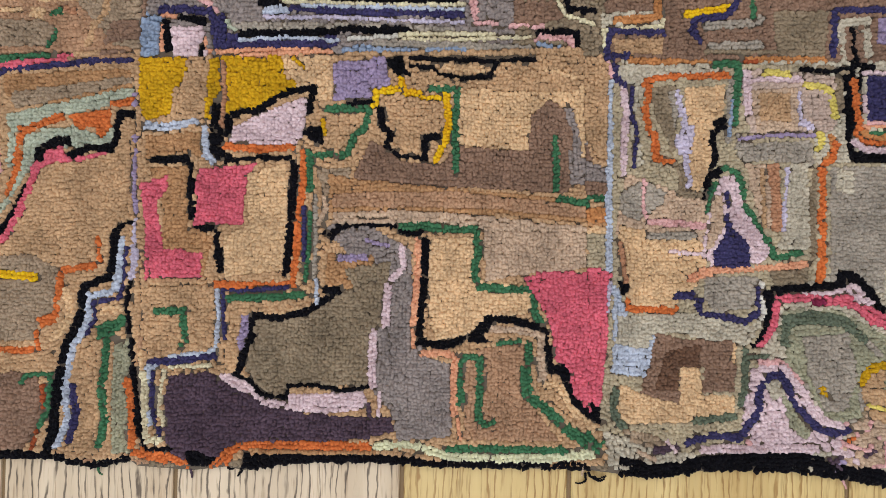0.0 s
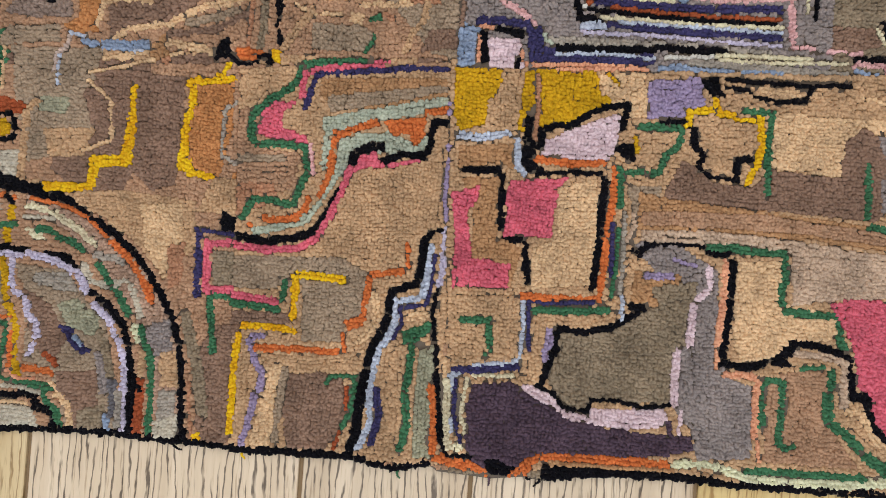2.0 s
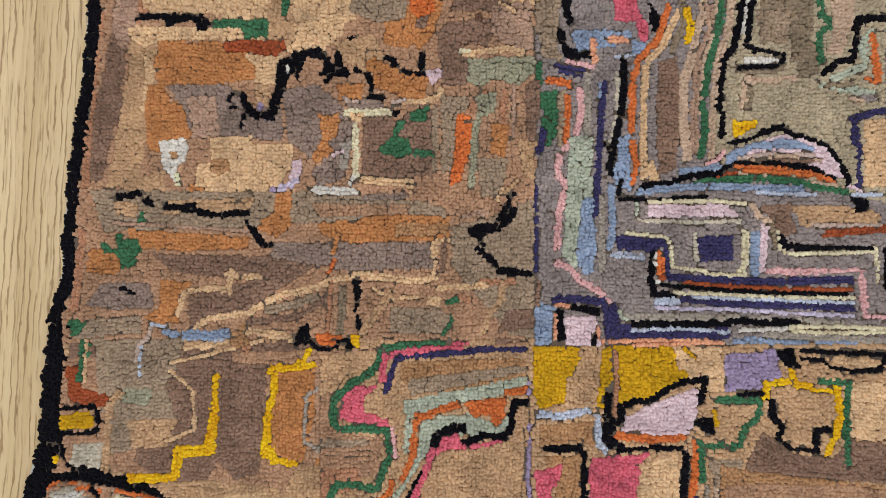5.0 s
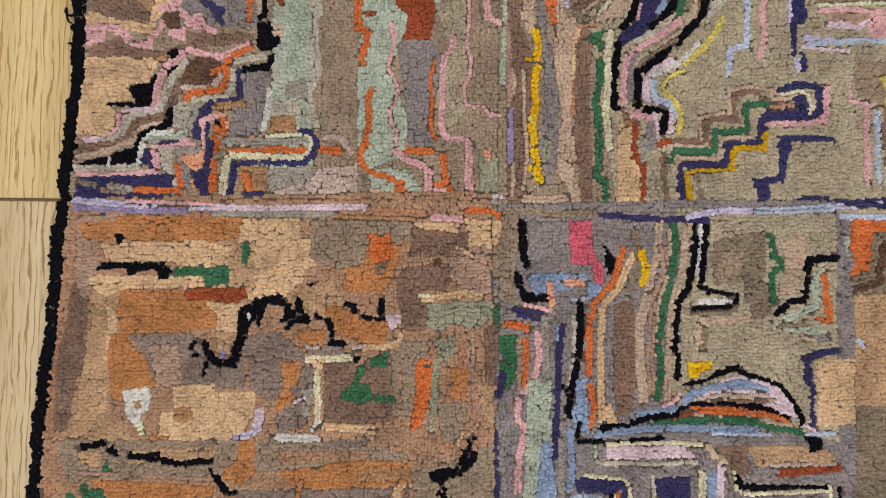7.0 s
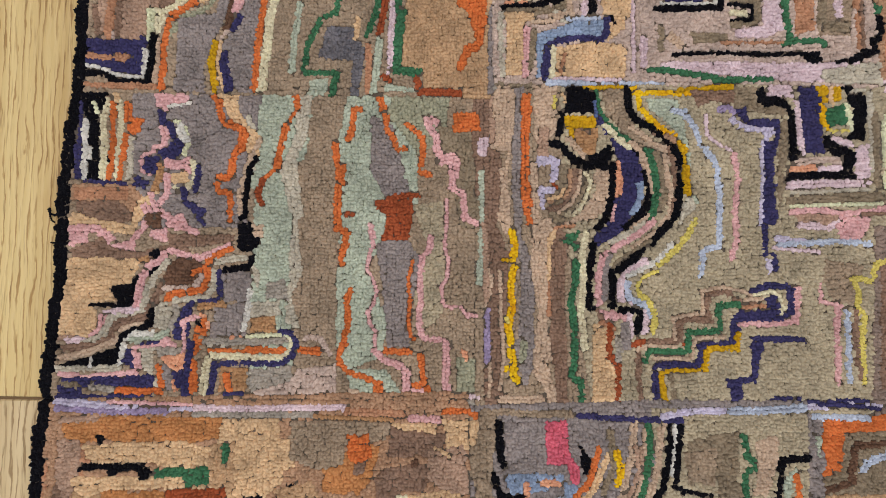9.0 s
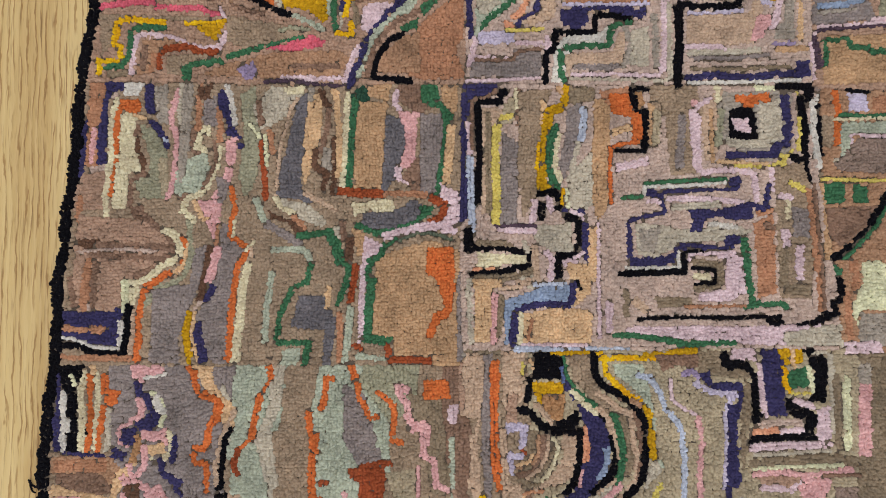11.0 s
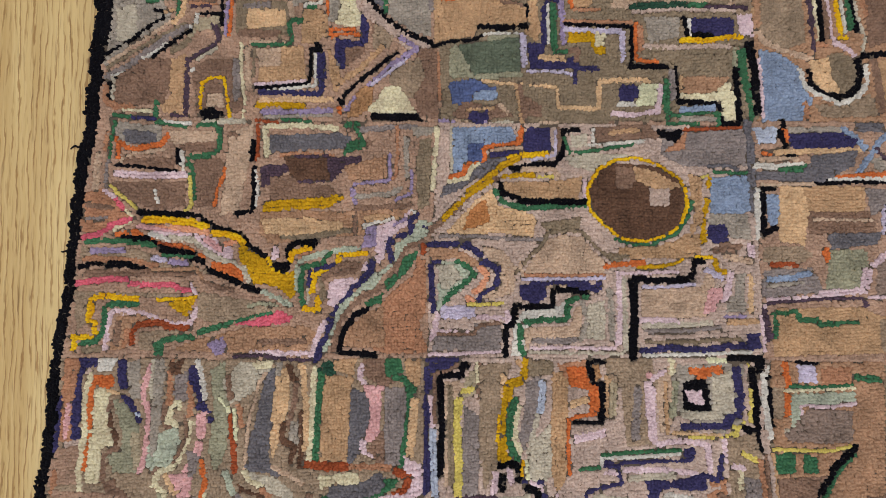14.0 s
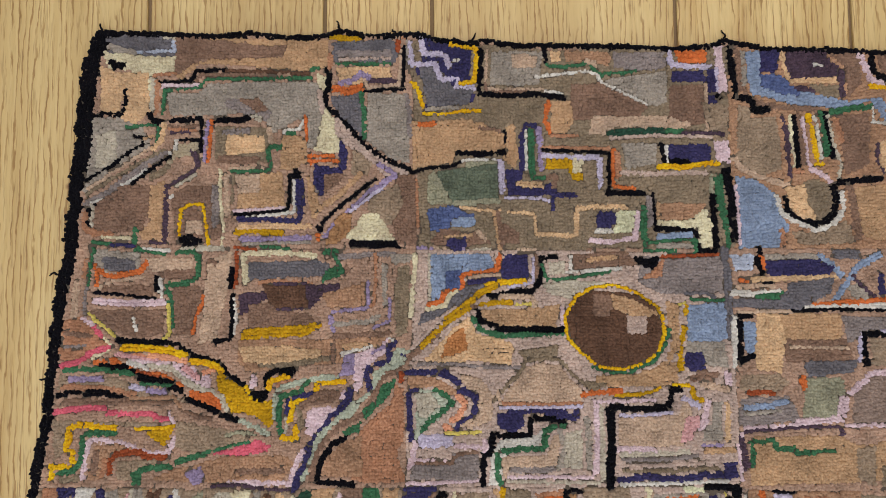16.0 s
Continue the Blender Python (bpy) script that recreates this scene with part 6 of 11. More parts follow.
line("black",5.52,(-293,329),(-283,338),(-280,346))
line("black",6.07,(-291,348),(-288,340),(-296,336))
line("black",4.97,(-284,359),(-286,348))
line("black",4.42,(-281,360),(-287,358))
line("black",5.52,(-315,307),(-306,299),(-295,292))
line("black",4.97,(-312,315),(-309,311))
line("black",6.63,(-294,286),(-276,285),(-262,284))
line("navy",4.42,(-259,369),(-260,347))
line("clay",6.63,(-311,274),(-278,276))
area("mushroom",(-677,262),(-631,263),(-627,239),(-665,235),(-693,239))
line("black",2.21,(-658,257),(-647,252))
area("brown",(-629,291),(-514,292),(-470,285),(-512,256),(-544,234),(-577,232),(-586,259),(-535,267),(-612,275))
area("orangebrown",(-620,266),(-589,265),(-595,256),(-605,248),(-601,226),(-620,223),(-635,230),(-621,239))
line("sand",5.52,(-603,232),(-599,243),(-600,253),(-584,259))
line("sand",5.52,(-584,259),(-567,259),(-553,258))
line("sand",5.52,(-553,255),(-554,277),(-546,272))
line("sand",6.07,(-540,272),(-524,273))
area("brown",(-592,251),(-556,252),(-534,245),(-571,233),(-590,221))
line("sand",5.52,(-585,221),(-574,230),(-555,233),(-533,237),(-517,248))
line("sand",6.07,(-517,248),(-501,256),(-469,263),(-453,272),(-434,275))
line("sand",6.63,(-434,277),(-404,276),(-371,273),(-354,278))
line("driftwood",7.73,(-517,240),(-490,246),(-468,255))
line("brown",6.63,(-533,228),(-489,235),(-468,247),(-460,253))
line("clay",4.97,(-455,269),(-456,236),(-457,220))
line("taupe",7.73,(-443,264),(-443,237),(-445,221))
line("black",5.52,(-429,273),(-430,259))
line("black",7.18,(-430,270),(-428,254))
line("black",4.42,(-429,248),(-431,243))
line("black",4.42,(-428,237),(-426,227))
line("sand",4.97,(-414,265),(-397,255),(-370,258))
line("tan",7.73,(-398,260),(-413,238),(-423,221))
line("sand",5.52,(-351,267),(-305,271))
area("driftwood",(-397,247),(-348,248),(-337,240),(-347,224),(-396,222))
area("sand",(-362,259),(-348,259),(-349,248),(-362,251))
line("clay",5.52,(-332,260),(-321,257))
line("green",5.52,(-343,254),(-332,256))
line("green",3.87,(-337,240),(-340,230),(-345,223))
line("tan",6.07,(-289,275),(-291,256),(-302,242),(-307,225))
area("brown",(-283,248),(-259,251),(-258,232),(-293,226),(-288,239))
line("brown",4.97,(-254,276),(-255,254))
area("green",(-709,223),(-700,226),(-694,212),(-705,209))
line("green",6.07,(-705,217),(-686,221),(-678,224))
line("green",7.73,(-670,223),(-653,223))
area("driftwood",(-702,206),(-636,214),(-637,230),(-687,226))
line("blush",3.87,(-641,187),(-639,203),(-630,209),(-627,223))
line("blue",7.18,(-616,220),(-609,214),(-592,213))
line("blue",9.39,(-595,214),(-571,214),(-554,217))
line("paleblue",3.31,(-626,223),(-615,221))
line("clay",7.73,(-543,217),(-532,201))
line("sand",7.73,(-533,220),(-500,216),(-491,214))
area("camel",(-554,211),(-538,228),(-532,207),(-543,201))
area("orange",(-470,220),(-451,220),(-439,215),(-450,207),(-464,208))
area("black",(-485,225),(-475,228),(-472,214),(-480,209),(-486,214))
line("black",4.97,(-473,211),(-466,205),(-455,204))
line("black",4.97,(-445,212),(-437,215),(-433,207))
area("yellow",(-434,218),(-426,220),(-424,208),(-431,206))
block("fourth_left_block")
area("driftwood",(-651,1207),(-538,1208),(-439,1205),(-247,1205),(-245,1020),(-248,905),(-461,905),(-680,905),(-665,1052))
area("clay",(-645,1206),(-626,1206),(-630,1163),(-632,1116),(-648,1116),(-648,1163))
line("rose",5.62,(-639,1156),(-641,1120))
line("navy",8.74,(-650,1169),(-651,1138),(-654,1101))
line("navy",7.49,(-649,1166),(-656,1132))
area("navy",(-628,1211),(-608,1212),(-607,1200),(-622,1197),(-626,1175),(-626,1116),(-636,1116),(-633,1163),(-630,1187))
line("navy",6.24,(-619,1200),(-607,1201))
line("blush",5.62,(-617,1195),(-618,1169),(-620,1132),(-623,1116))
line("blush",5.62,(-623,1116),(-642,1113))
area("fawn",(-651,1107),(-620,1113),(-622,1070),(-659,1068),(-657,1089))
line("clay",5.62,(-652,1083),(-654,1058))
area("white",(-608,1206),(-587,1207),(-591,1193),(-609,1192))
area("orange",(-611,1188),(-591,1188),(-589,1178),(-596,1172),(-611,1178))
line("orange",5.62,(-613,1184),(-615,1150),(-616,1119),(-620,1095))
line("orange",6.86,(-620,1098),(-623,1083))
line("cream",5.62,(-615,1190),(-621,1163),(-620,1126),(-626,1083),(-623,1058))
area("cream",(-612,1172),(-600,1175),(-592,1172),(-596,1156),(-593,1132),(-589,1113),(-602,1107),(-604,1070),(-619,1070),(-616,1107),(-613,1144))
line("sand",4.99,(-596,1172),(-586,1168))
line("navy",8.74,(-580,1206),(-582,1187),(-578,1175))
line("navy",6.86,(-578,1165),(-570,1156),(-563,1144),(-561,1138))
line("paleblue",3.74,(-565,1145),(-561,1144))
area("grey",(-575,1202),(-560,1206),(-561,1162),(-572,1162))
line("dkbrown",6.24,(-593,1150),(-591,1132),(-585,1119),(-583,1107))
line("brown",6.24,(-592,1159),(-594,1150))
line("brown",5.62,(-583,1110),(-598,1101),(-599,1073),(-588,1058))
area("sage",(-590,1162),(-575,1156),(-561,1131),(-558,1082),(-589,1082),(-595,1101),(-580,1107),(-579,1125))
area("ltgreen",(-571,1125),(-559,1125),(-560,1085),(-567,1085))
line("rose",5.62,(-549,1198),(-553,1187),(-557,1168),(-555,1159),(-550,1144),(-552,1119))
line("rose",5.62,(-552,1119),(-554,1101),(-560,1082))
line("ltgrey",7.49,(-544,1205),(-547,1181),(-545,1156))
line("aqua",8.74,(-544,1150),(-546,1107),(-548,1088))
area("grey",(-544,1205),(-532,1205),(-537,1144),(-543,1088),(-549,1107),(-547,1162))
line("clay",6.24,(-526,1205),(-527,1181),(-528,1156))
area("dkbrown",(-529,1202),(-513,1205),(-516,1190),(-527,1187))
line("brown",6.24,(-533,1156),(-534,1137),(-522,1122),(-515,1113))
line("brown",5.62,(-515,1116),(-518,1100),(-530,1088),(-546,1082))
area("greymauve",(-522,1187),(-507,1193),(-507,1162),(-519,1156),(-524,1168))
area("aqua",(-540,1125),(-519,1131),(-515,1116),(-527,1088),(-546,1088),(-543,1107))
line("cream",7.49,(-526,1150),(-530,1137),(-519,1134))
line("cream",5.62,(-522,1156),(-516,1157),(-516,1150))
line("cream",6.24,(-505,1136),(-506,1122),(-512,1107),(-521,1088))
line("cream",5.62,(-509,1134),(-501,1136))
line("brown",4.99,(-510,1143),(-509,1119),(-518,1100))
line("cream",6.86,(-521,1088),(-540,1082),(-544,1067))
line("cream",6.24,(-543,1070),(-530,1058),(-536,1061))
line("clay",5.62,(-506,1180),(-504,1156),(-505,1143))
area("navy",(-507,1199),(-500,1199),(-495,1187),(-493,1174),(-485,1149),(-499,1149),(-497,1162),(-506,1180))
line("navy",6.24,(-493,1156),(-483,1146),(-482,1137))
line("white",5.62,(-498,1205),(-493,1187),(-488,1162))
line("cream",4.37,(-485,1146),(-476,1143),(-476,1131))
area("rose",(-499,1146),(-485,1149),(-487,1125),(-494,1106),(-503,1097),(-497,1119))
line("rose",8.74,(-494,1113),(-500,1094),(-509,1082))
area("rose",(-530,1079),(-509,1082),(-504,1058),(-518,1055),(-521,1067),(-529,1073))
line("rose",8.74,(-506,1079),(-509,1052))
line("sand",5.62,(-530,1079),(-525,1064),(-518,1058))
line("orange",6.24,(-491,1094),(-488,1070),(-492,1051))
area("greymauve",(-509,1107),(-494,1100),(-497,1082),(-505,1076))
area("sage",(-482,1193),(-467,1205),(-460,1143),(-466,1100),(-478,1082),(-485,1106),(-479,1143))
line("palegreen",4.99,(-473,1162),(-463,1149),(-454,1143))
area("fawn",(-653,1064),(-579,1058),(-561,1046),(-554,1027),(-578,997),(-599,985),(-602,961),(-657,962),(-658,1022))
line("dkbrown",8.74,(-652,1034),(-634,1034))
line("brown",6.24,(-634,1033),(-597,1031),(-560,1031),(-553,1026))
line("blush",4.37,(-652,1025),(-609,1028),(-573,1026))
line("brown",5.62,(-640,1022),(-597,1020),(-557,1018),(-569,1009),(-593,999))
line("brown",6.86,(-590,1073),(-576,1055),(-562,1046),(-551,1034))
line("cream",8.11,(-564,1049),(-551,1043),(-545,1030),(-548,1018))
line("cream",7.49,(-549,1018),(-566,1009),(-578,997),(-596,991))
area("cream",(-603,997),(-593,994),(-587,985),(-593,967),(-602,967))
line("orange",5.62,(-542,1040),(-537,1027),(-542,1012),(-554,1000))
line("sand",5.62,(-536,1033),(-539,1012),(-551,1003))
line("orange",6.86,(-557,1004),(-569,994),(-581,988))
line("orange",6.24,(-583,985),(-587,961),(-588,931),(-590,910))
line("sage",5.62,(-536,1058),(-533,1021),(-542,997),(-572,985),(-581,967))
area("greymauve",(-575,985),(-535,991),(-530,1027),(-517,1033),(-523,997),(-535,961),(-547,931),(-543,907),(-577,907),(-574,943))
line("oat",5.62,(-596,967),(-595,937),(-598,910))
area("clay",(-647,1016),(-640,1019),(-640,992),(-642,961),(-651,964),(-650,986))
line("blush",4.99,(-635,1016),(-638,979),(-642,964))
line("brown",6.86,(-634,1013),(-636,992),(-637,967))
line("brown",6.24,(-661,998),(-657,968))
area("navy",(-681,962),(-611,961),(-609,937),(-611,925),(-638,928),(-681,932))
line("clay",5.62,(-681,947),(-650,942),(-629,945))
line("clay",8.74,(-638,945),(-626,942))
line("white",4.99,(-681,935),(-656,933),(-638,925),(-607,922))
line("white",5.62,(-607,925),(-607,967))
line("palegreen",7.49,(-603,994),(-603,961))
line("black",7.49,(-599,967),(-600,943),(-604,919))
line("black",5.62,(-681,927),(-647,925),(-638,918),(-601,916))
line("clay",6.24,(-680,914),(-595,912))
line("navy",5.62,(-611,964),(-608,955))
line("dkbrown",6.86,(-514,1030),(-517,1009),(-524,973))
line("rose",6.86,(-515,1058),(-507,1039),(-508,1021))
line("rose",8.74,(-505,1033),(-508,1015),(-515,994))
line("blush",3.74,(-514,988),(-520,973),(-532,961))
line("clay",4.99,(-508,1033),(-505,1052))
area("greymauve",(-502,1058),(-490,1051),(-475,1027),(-484,1009),(-489,973),(-492,907),(-510,907),(-522,925),(-529,955),(-514,979),(-502,1021))
line("navy",6.86,(-510,988),(-517,973))
line("navy",9.36,(-527,949),(-524,931),(-519,910))
line("mustard",6.24,(-535,961),(-539,937),(-533,910))
line("sand",4.37,(-529,961),(-532,937),(-525,910))
line("orange",6.24,(-490,1058),(-492,1042),(-484,1036),(-475,1030))
line("cream",3.74,(-488,1058),(-489,1042))
line("orange",6.24,(-473,1027),(-484,1009),(-489,979),(-491,949),(-493,910))
line("cream",8.74,(-473,1012),(-479,985),(-481,949),(-486,910))
line("oat",4.99,(-469,1039),(-470,1021))
line("cream",3.74,(-467,1036),(-475,1027))
area("ltgrey",(-451,1202),(-411,1203),(-427,1180),(-436,1168),(-463,1155),(-470,1180))
area("cream",(-439,1202),(-414,1203),(-414,1194),(-433,1194))
line("oat",4.99,(-422,1189),(-430,1177),(-433,1161),(-439,1143),(-442,1118),(-444,1082))
area("dkgrey",(-422,1186),(-411,1198),(-402,1186),(-413,1143),(-417,1118),(-417,1094),(-401,1075),(-426,1082),(-444,1085),(-438,1118),(-429,1155))
area("sand",(-411,1189),(-396,1198),(-396,1155),(-405,1118),(-414,1094),(-417,1118))
area("grey",(-411,1202),(-403,1203),(-405,1186),(-411,1186))
line("dkbrown",6.24,(-396,1198),(-393,1186),(-386,1177))
line("brown",5.62,(-388,1177),(-389,1161),(-394,1143),(-395,1130))
line("dkbrown",6.24,(-402,1134),(-403,1115),(-389,1109),(-395,1091))
line("dkbrown",5.62,(-382,1146),(-381,1118),(-383,1087))
line("sand",6.24,(-386,1205),(-380,1192),(-377,1155),(-377,1106))
area("grey",(-395,1137),(-386,1137),(-384,1112),(-395,1115))
line("cream",5.62,(-368,1195),(-370,1155),(-371,1118),(-374,1090))
area("dkgreen",(-365,1195),(-352,1204),(-341,1192),(-352,1184),(-364,1180))
line("green",6.86,(-360,1189),(-363,1161),(-365,1130),(-367,1093))
line("yellow",6.24,(-366,1204),(-359,1207))
area("tan",(-357,1186),(-325,1186),(-328,1161),(-331,1093),(-361,1093),(-360,1143))
area("tan",(-349,1204),(-321,1205),(-325,1186),(-346,1192))
area("dkgrey",(-328,1176),(-312,1167),(-303,1148),(-315,1105),(-328,1090),(-333,1093),(-328,1142))
area("brown",(-315,1204),(-291,1204),(-278,1179),(-291,1173),(-312,1185))
line("palerose",5.62,(-315,1198),(-318,1186),(-312,1176))
area("rose",(-315,1176),(-291,1174),(-294,1161),(-296,1118),(-309,1112),(-315,1115),(-306,1142),(-309,1161))
line("palerose",7.49,(-314,1115),(-315,1105),(-300,1099))
area("brown",(-303,1115),(-291,1130),(-288,1087),(-297,1087),(-309,1105))
area("greymauve",(-291,1173),(-263,1173),(-266,1130),(-271,1087),(-291,1090))
area("green",(-289,1204),(-271,1204),(-269,1185),(-278,1179),(-291,1188))
line("green",7.49,(-272,1185),(-257,1170))
line("green",6.86,(-263,1173),(-263,1148),(-267,1117),(-272,1087))
area("tan",(-269,1204),(-250,1204),(-249,1179),(-257,1173),(-266,1185))
line("sand",8.74,(-257,1160),(-259,1130),(-263,1099))
area("palerose",(-269,1099),(-248,1087),(-248,1065),(-263,1056),(-269,1081))
line("rust",8.74,(-377,1090),(-352,1087),(-328,1087))
line("clay",7.49,(-328,1087),(-297,1087),(-279,1084))
line("rust",8.74,(-279,1082),(-263,1075))
area("cream",(-364,1078),(-318,1081),(-318,1066),(-346,1069),(-361,1063))
area("dkgrey",(-352,1066),(-318,1069),(-297,1081),(-288,1075),(-291,1056),(-328,1048),(-352,1051))
area("green",(-291,1074),(-276,1073),(-279,1064),(-297,1056),(-291,1066))
line("rust",8.11,(-263,1073),(-269,1062),(-288,1052))
line("green",6.24,(-358,1054),(-340,1045),(-322,1047),(-291,1056))
area("ltgrey",(-438,1082),(-407,1075),(-389,1057),(-395,1051),(-420,1060),(-438,1069))
line("cream",5.62,(-444,1082),(-438,1072),(-423,1066))
line("oat",5.62,(-414,1088),(-401,1081),(-380,1069))
area("dkbrown",(-453,1070),(-441,1063),(-420,1057),(-413,1051),(-420,1042),(-432,1057),(-450,1060))
line("clay",5.62,(-426,1063),(-413,1051))
line("rust",6.24,(-460,1143),(-457,1106),(-455,1082))
line("clay",6.24,(-451,1155),(-448,1131))
line("palegreen",4.99,(-457,1149),(-454,1118))
line("brown",6.24,(-464,1186),(-460,1162))
line("aqua",7.49,(-466,1082),(-456,1057),(-438,1045))
line("greymauve",8.74,(-453,1054),(-432,1042),(-419,1033))
line("green",6.86,(-420,1042),(-395,1045),(-383,1048))
area("green",(-398,1048),(-383,1051),(-374,1033),(-370,1011),(-380,1011),(-386,1033))
line("green",5.62,(-374,1017),(-366,1008),(-369,990),(-378,969))
line("ltgrey",7.49,(-380,1051),(-375,1042))
line("brown",6.86,(-372,1057),(-372,1039))
line("dkbrown",8.74,(-364,1039),(-366,1017))
line("rust",7.49,(-358,1011),(-361,990),(-365,972))
area("tan",(-364,1051),(-349,1045),(-352,1020),(-357,1020),(-360,1039))
area("palerose",(-349,1042),(-328,1032),(-334,1026),(-346,1014),(-352,996),(-352,1020))
line("palerose",5.62,(-351,1011),(-352,978),(-353,930))
line("palerose",8.74,(-328,1041),(-309,1047),(-279,1053),(-257,1053))
area("palerose",(-269,1059),(-248,1062),(-251,1044),(-266,1044))
line("green",4.99,(-325,1032),(-315,1040),(-303,1041))
line("moss",4.99,(-312,1038),(-291,1045),(-273,1044),(-257,1038))
area("tan",(-337,1020),(-279,1038),(-248,1026),(-249,905),(-316,906),(-319,933),(-340,939),(-339,984))
line("green",5.62,(-328,1032),(-331,1023),(-343,1014))
line("green",6.86,(-343,1017),(-345,996))
line("green",8.74,(-341,996),(-345,966),(-346,936))
line("green",9.98,(-349,933),(-322,931))
line("rust",5.62,(-361,927),(-352,923))
line("rust",5.62,(-325,927),(-322,909))
area("orange",(-282,1029),(-254,1032),(-253,984),(-258,959),(-270,950),(-279,930),(-285,936),(-276,960),(-264,965),(-273,996),(-285,1002))
line("rust",6.24,(-322,911),(-279,910))
line("greymauve",6.24,(-248,1002),(-248,911))
line("aqua",6.86,(-447,1027),(-413,1027),(-406,1015))
line("green",5.62,(-406,1012),(-410,993),(-425,987))
line("green",5.62,(-425,987),(-434,969),(-440,954),(-442,930))
line("aqua",7.49,(-447,1003),(-453,966),(-454,930))
area("dkgrey",(-419,978),(-389,978),(-383,996),(-386,966),(-379,951),(-385,906),(-393,906),(-392,942),(-428,945))
line("sand",6.24,(-386,987),(-389,966))
line("green",5.62,(-442,929),(-419,929),(-404,931))
line("green",6.86,(-407,930),(-413,906))
area("aqua",(-437,921),(-416,924),(-419,906),(-437,906))
line("aqua",7.49,(-364,966),(-367,930),(-370,909))
line("clay",5.62,(-375,960),(-376,909))
line("aqua",5.62,(-358,915),(-328,912))
block("fourth_middle_block")
area("blush",(-247,1205),(133,1204),(134,1103),(160,969),(161,922),(-246,926),(-248,1020))
line("oat",7.49,(-241,1167),(-243,1117),(-243,1068))
area("navy",(-246,1204),(-207,1207),(-205,1202),(-219,1194),(-235,1191),(-238,1160),(-247,1160))
line("navy",7.49,(-244,1163),(-243,1130),(-244,1081),(-245,1059))
line("paleblue",8.11,(-237,1130),(-237,1099),(-235,1056),(-239,1026))
line("palerose",5.62,(-239,1163),(-237,1130))
line("brown",4.99,(-235,1185),(-235,1154),(-235,1136))
line("brown",4.99,(-235,1188),(-219,1192),(-207,1200))
line("black",6.86,(-229,1185),(-227,1142),(-228,1111),(-229,1077))
line("black",6.86,(-228,1186),(-205,1186),(-205,1196),(-198,1197))
area("oat",(-224,1179),(-207,1180),(-201,1176),(-212,1160),(-218,1105),(-223,1056),(-226,1080),(-224,1142))
line("taupe",7.49,(-218,1173),(-218,1129),(-217,1068))
line("yellowpale",8.74,(-208,1160),(-211,1117),(-208,1086),(-210,1056))
area("ltgreen",(-201,1182),(-187,1200),(-187,1166),(-204,1160))
line("yellowpale",6.24,(-204,1169),(-187,1172))
line("cream",4.37,(-188,1200),(-188,1169))
line("brown",3.74,(-184,1197),(-186,1160))
area("greymauve",(-203,1154),(-186,1142),(-187,1053),(-206,1053))
area("driftwood",(-185,1197),(-148,1200),(-152,1191),(-161,1160),(-165,1117),(-168,1080),(-181,1062),(-186,1105))
line("tan",6.24,(-142,1202),(-136,1194))
line("sand",5.62,(-158,1185),(-160,1141),(-165,1117))
line("mustard",8.74,(-132,1203),(-136,1184))
line("mustard",9.36,(-139,1180),(-155,1175))
line("mustard",9.98,(-154,1172),(-158,1141),(-160,1111))
line("mustard",10.6,(-160,1117),(-161,1092),(-153,1091))
line("yellow",4.37,(-164,1141),(-166,1114))
line("green",7.49,(-144,1159),(-152,1148),(-152,1117))
area("green",(-152,1154),(-140,1161),(-146,1141),(-149,1111),(-140,1095),(-153,1098),(-157,1123))
line("green",4.99,(-146,1095),(-140,1092),(-138,1071),(-128,1069))
line("cream",5.62,(-141,1151),(-146,1135),(-146,1114),(-140,1101))
area("greymauve",(-133,1178),(-118,1187),(-121,1154),(-128,1123),(-137,1104),(-143,1117),(-137,1141))
area("taupe",(-130,1203),(-102,1202),(-105,1187),(-121,1184),(-133,1184))
line("paleblue",8.11,(-115,1178),(-117,1153),(-121,1141))
line("ltgrey",5.62,(-121,1141),(-126,1123),(-131,1101))
area("ltgrey",(-134,1098),(-122,1117),(-103,1141),(-101,1080),(-116,1068),(-131,1074))
line("black",6.24,(-165,1087),(-143,1089),(-144,1073))
line("yellow",4.37,(-138,1092),(-140,1073))
line("palegreen",4.37,(-134,1092),(-133,1073))
line("black",7.49,(-144,1074),(-135,1065),(-119,1056))
line("black",7.49,(-161,1077),(-161,1061))
line("palerose",7.49,(-168,1080),(-171,1056))
line("palerose",5.62,(-153,1083),(-151,1068))
line("navy",4.37,(-138,1070),(-116,1069),(-113,1055))
line("palerose",6.86,(-131,1068),(-116,1062))
line("black",8.11,(-135,1063),(-122,1059),(-123,1040),(-121,1025))
line("palerose",4.99,(-116,1049),(-117,1025))
line("navy",5.62,(-114,1055),(-115,1019),(-111,1013))
area("ltgrey",(-168,1053),(-129,1056),(-127,1025),(-150,1025),(-169,1038))
line("plum",4.37,(-211,1053),(-168,1053))
line("palerose",5.62,(-208,1047),(-168,1048))
area("blush",(-227,1047),(-168,1044),(-172,1031),(-224,1032))
area("tan",(-105,1190),(-87,1190),(-88,1080),(-101,1055),(-107,1080))
area("ltgrey",(-181,1044),(-169,1019),(-172,1010),(-166,983),(-187,992))
line("black",8.74,(-239,1049),(-239,1026))
line("black",6.24,(-233,1029),(-205,1029),(-181,1025))
line("black",6.24,(-172,1025),(-174,1013))
line("taupe",5.62,(-230,1035),(-193,1033))
area("cream",(-230,1025),(-178,1021),(-178,1013),(-199,1012),(-230,1006))
line("peach",4.37,(-233,1006),(-209,1007))
line("black",6.24,(-236,1002),(-206,1003),(-187,1009),(-172,1010))
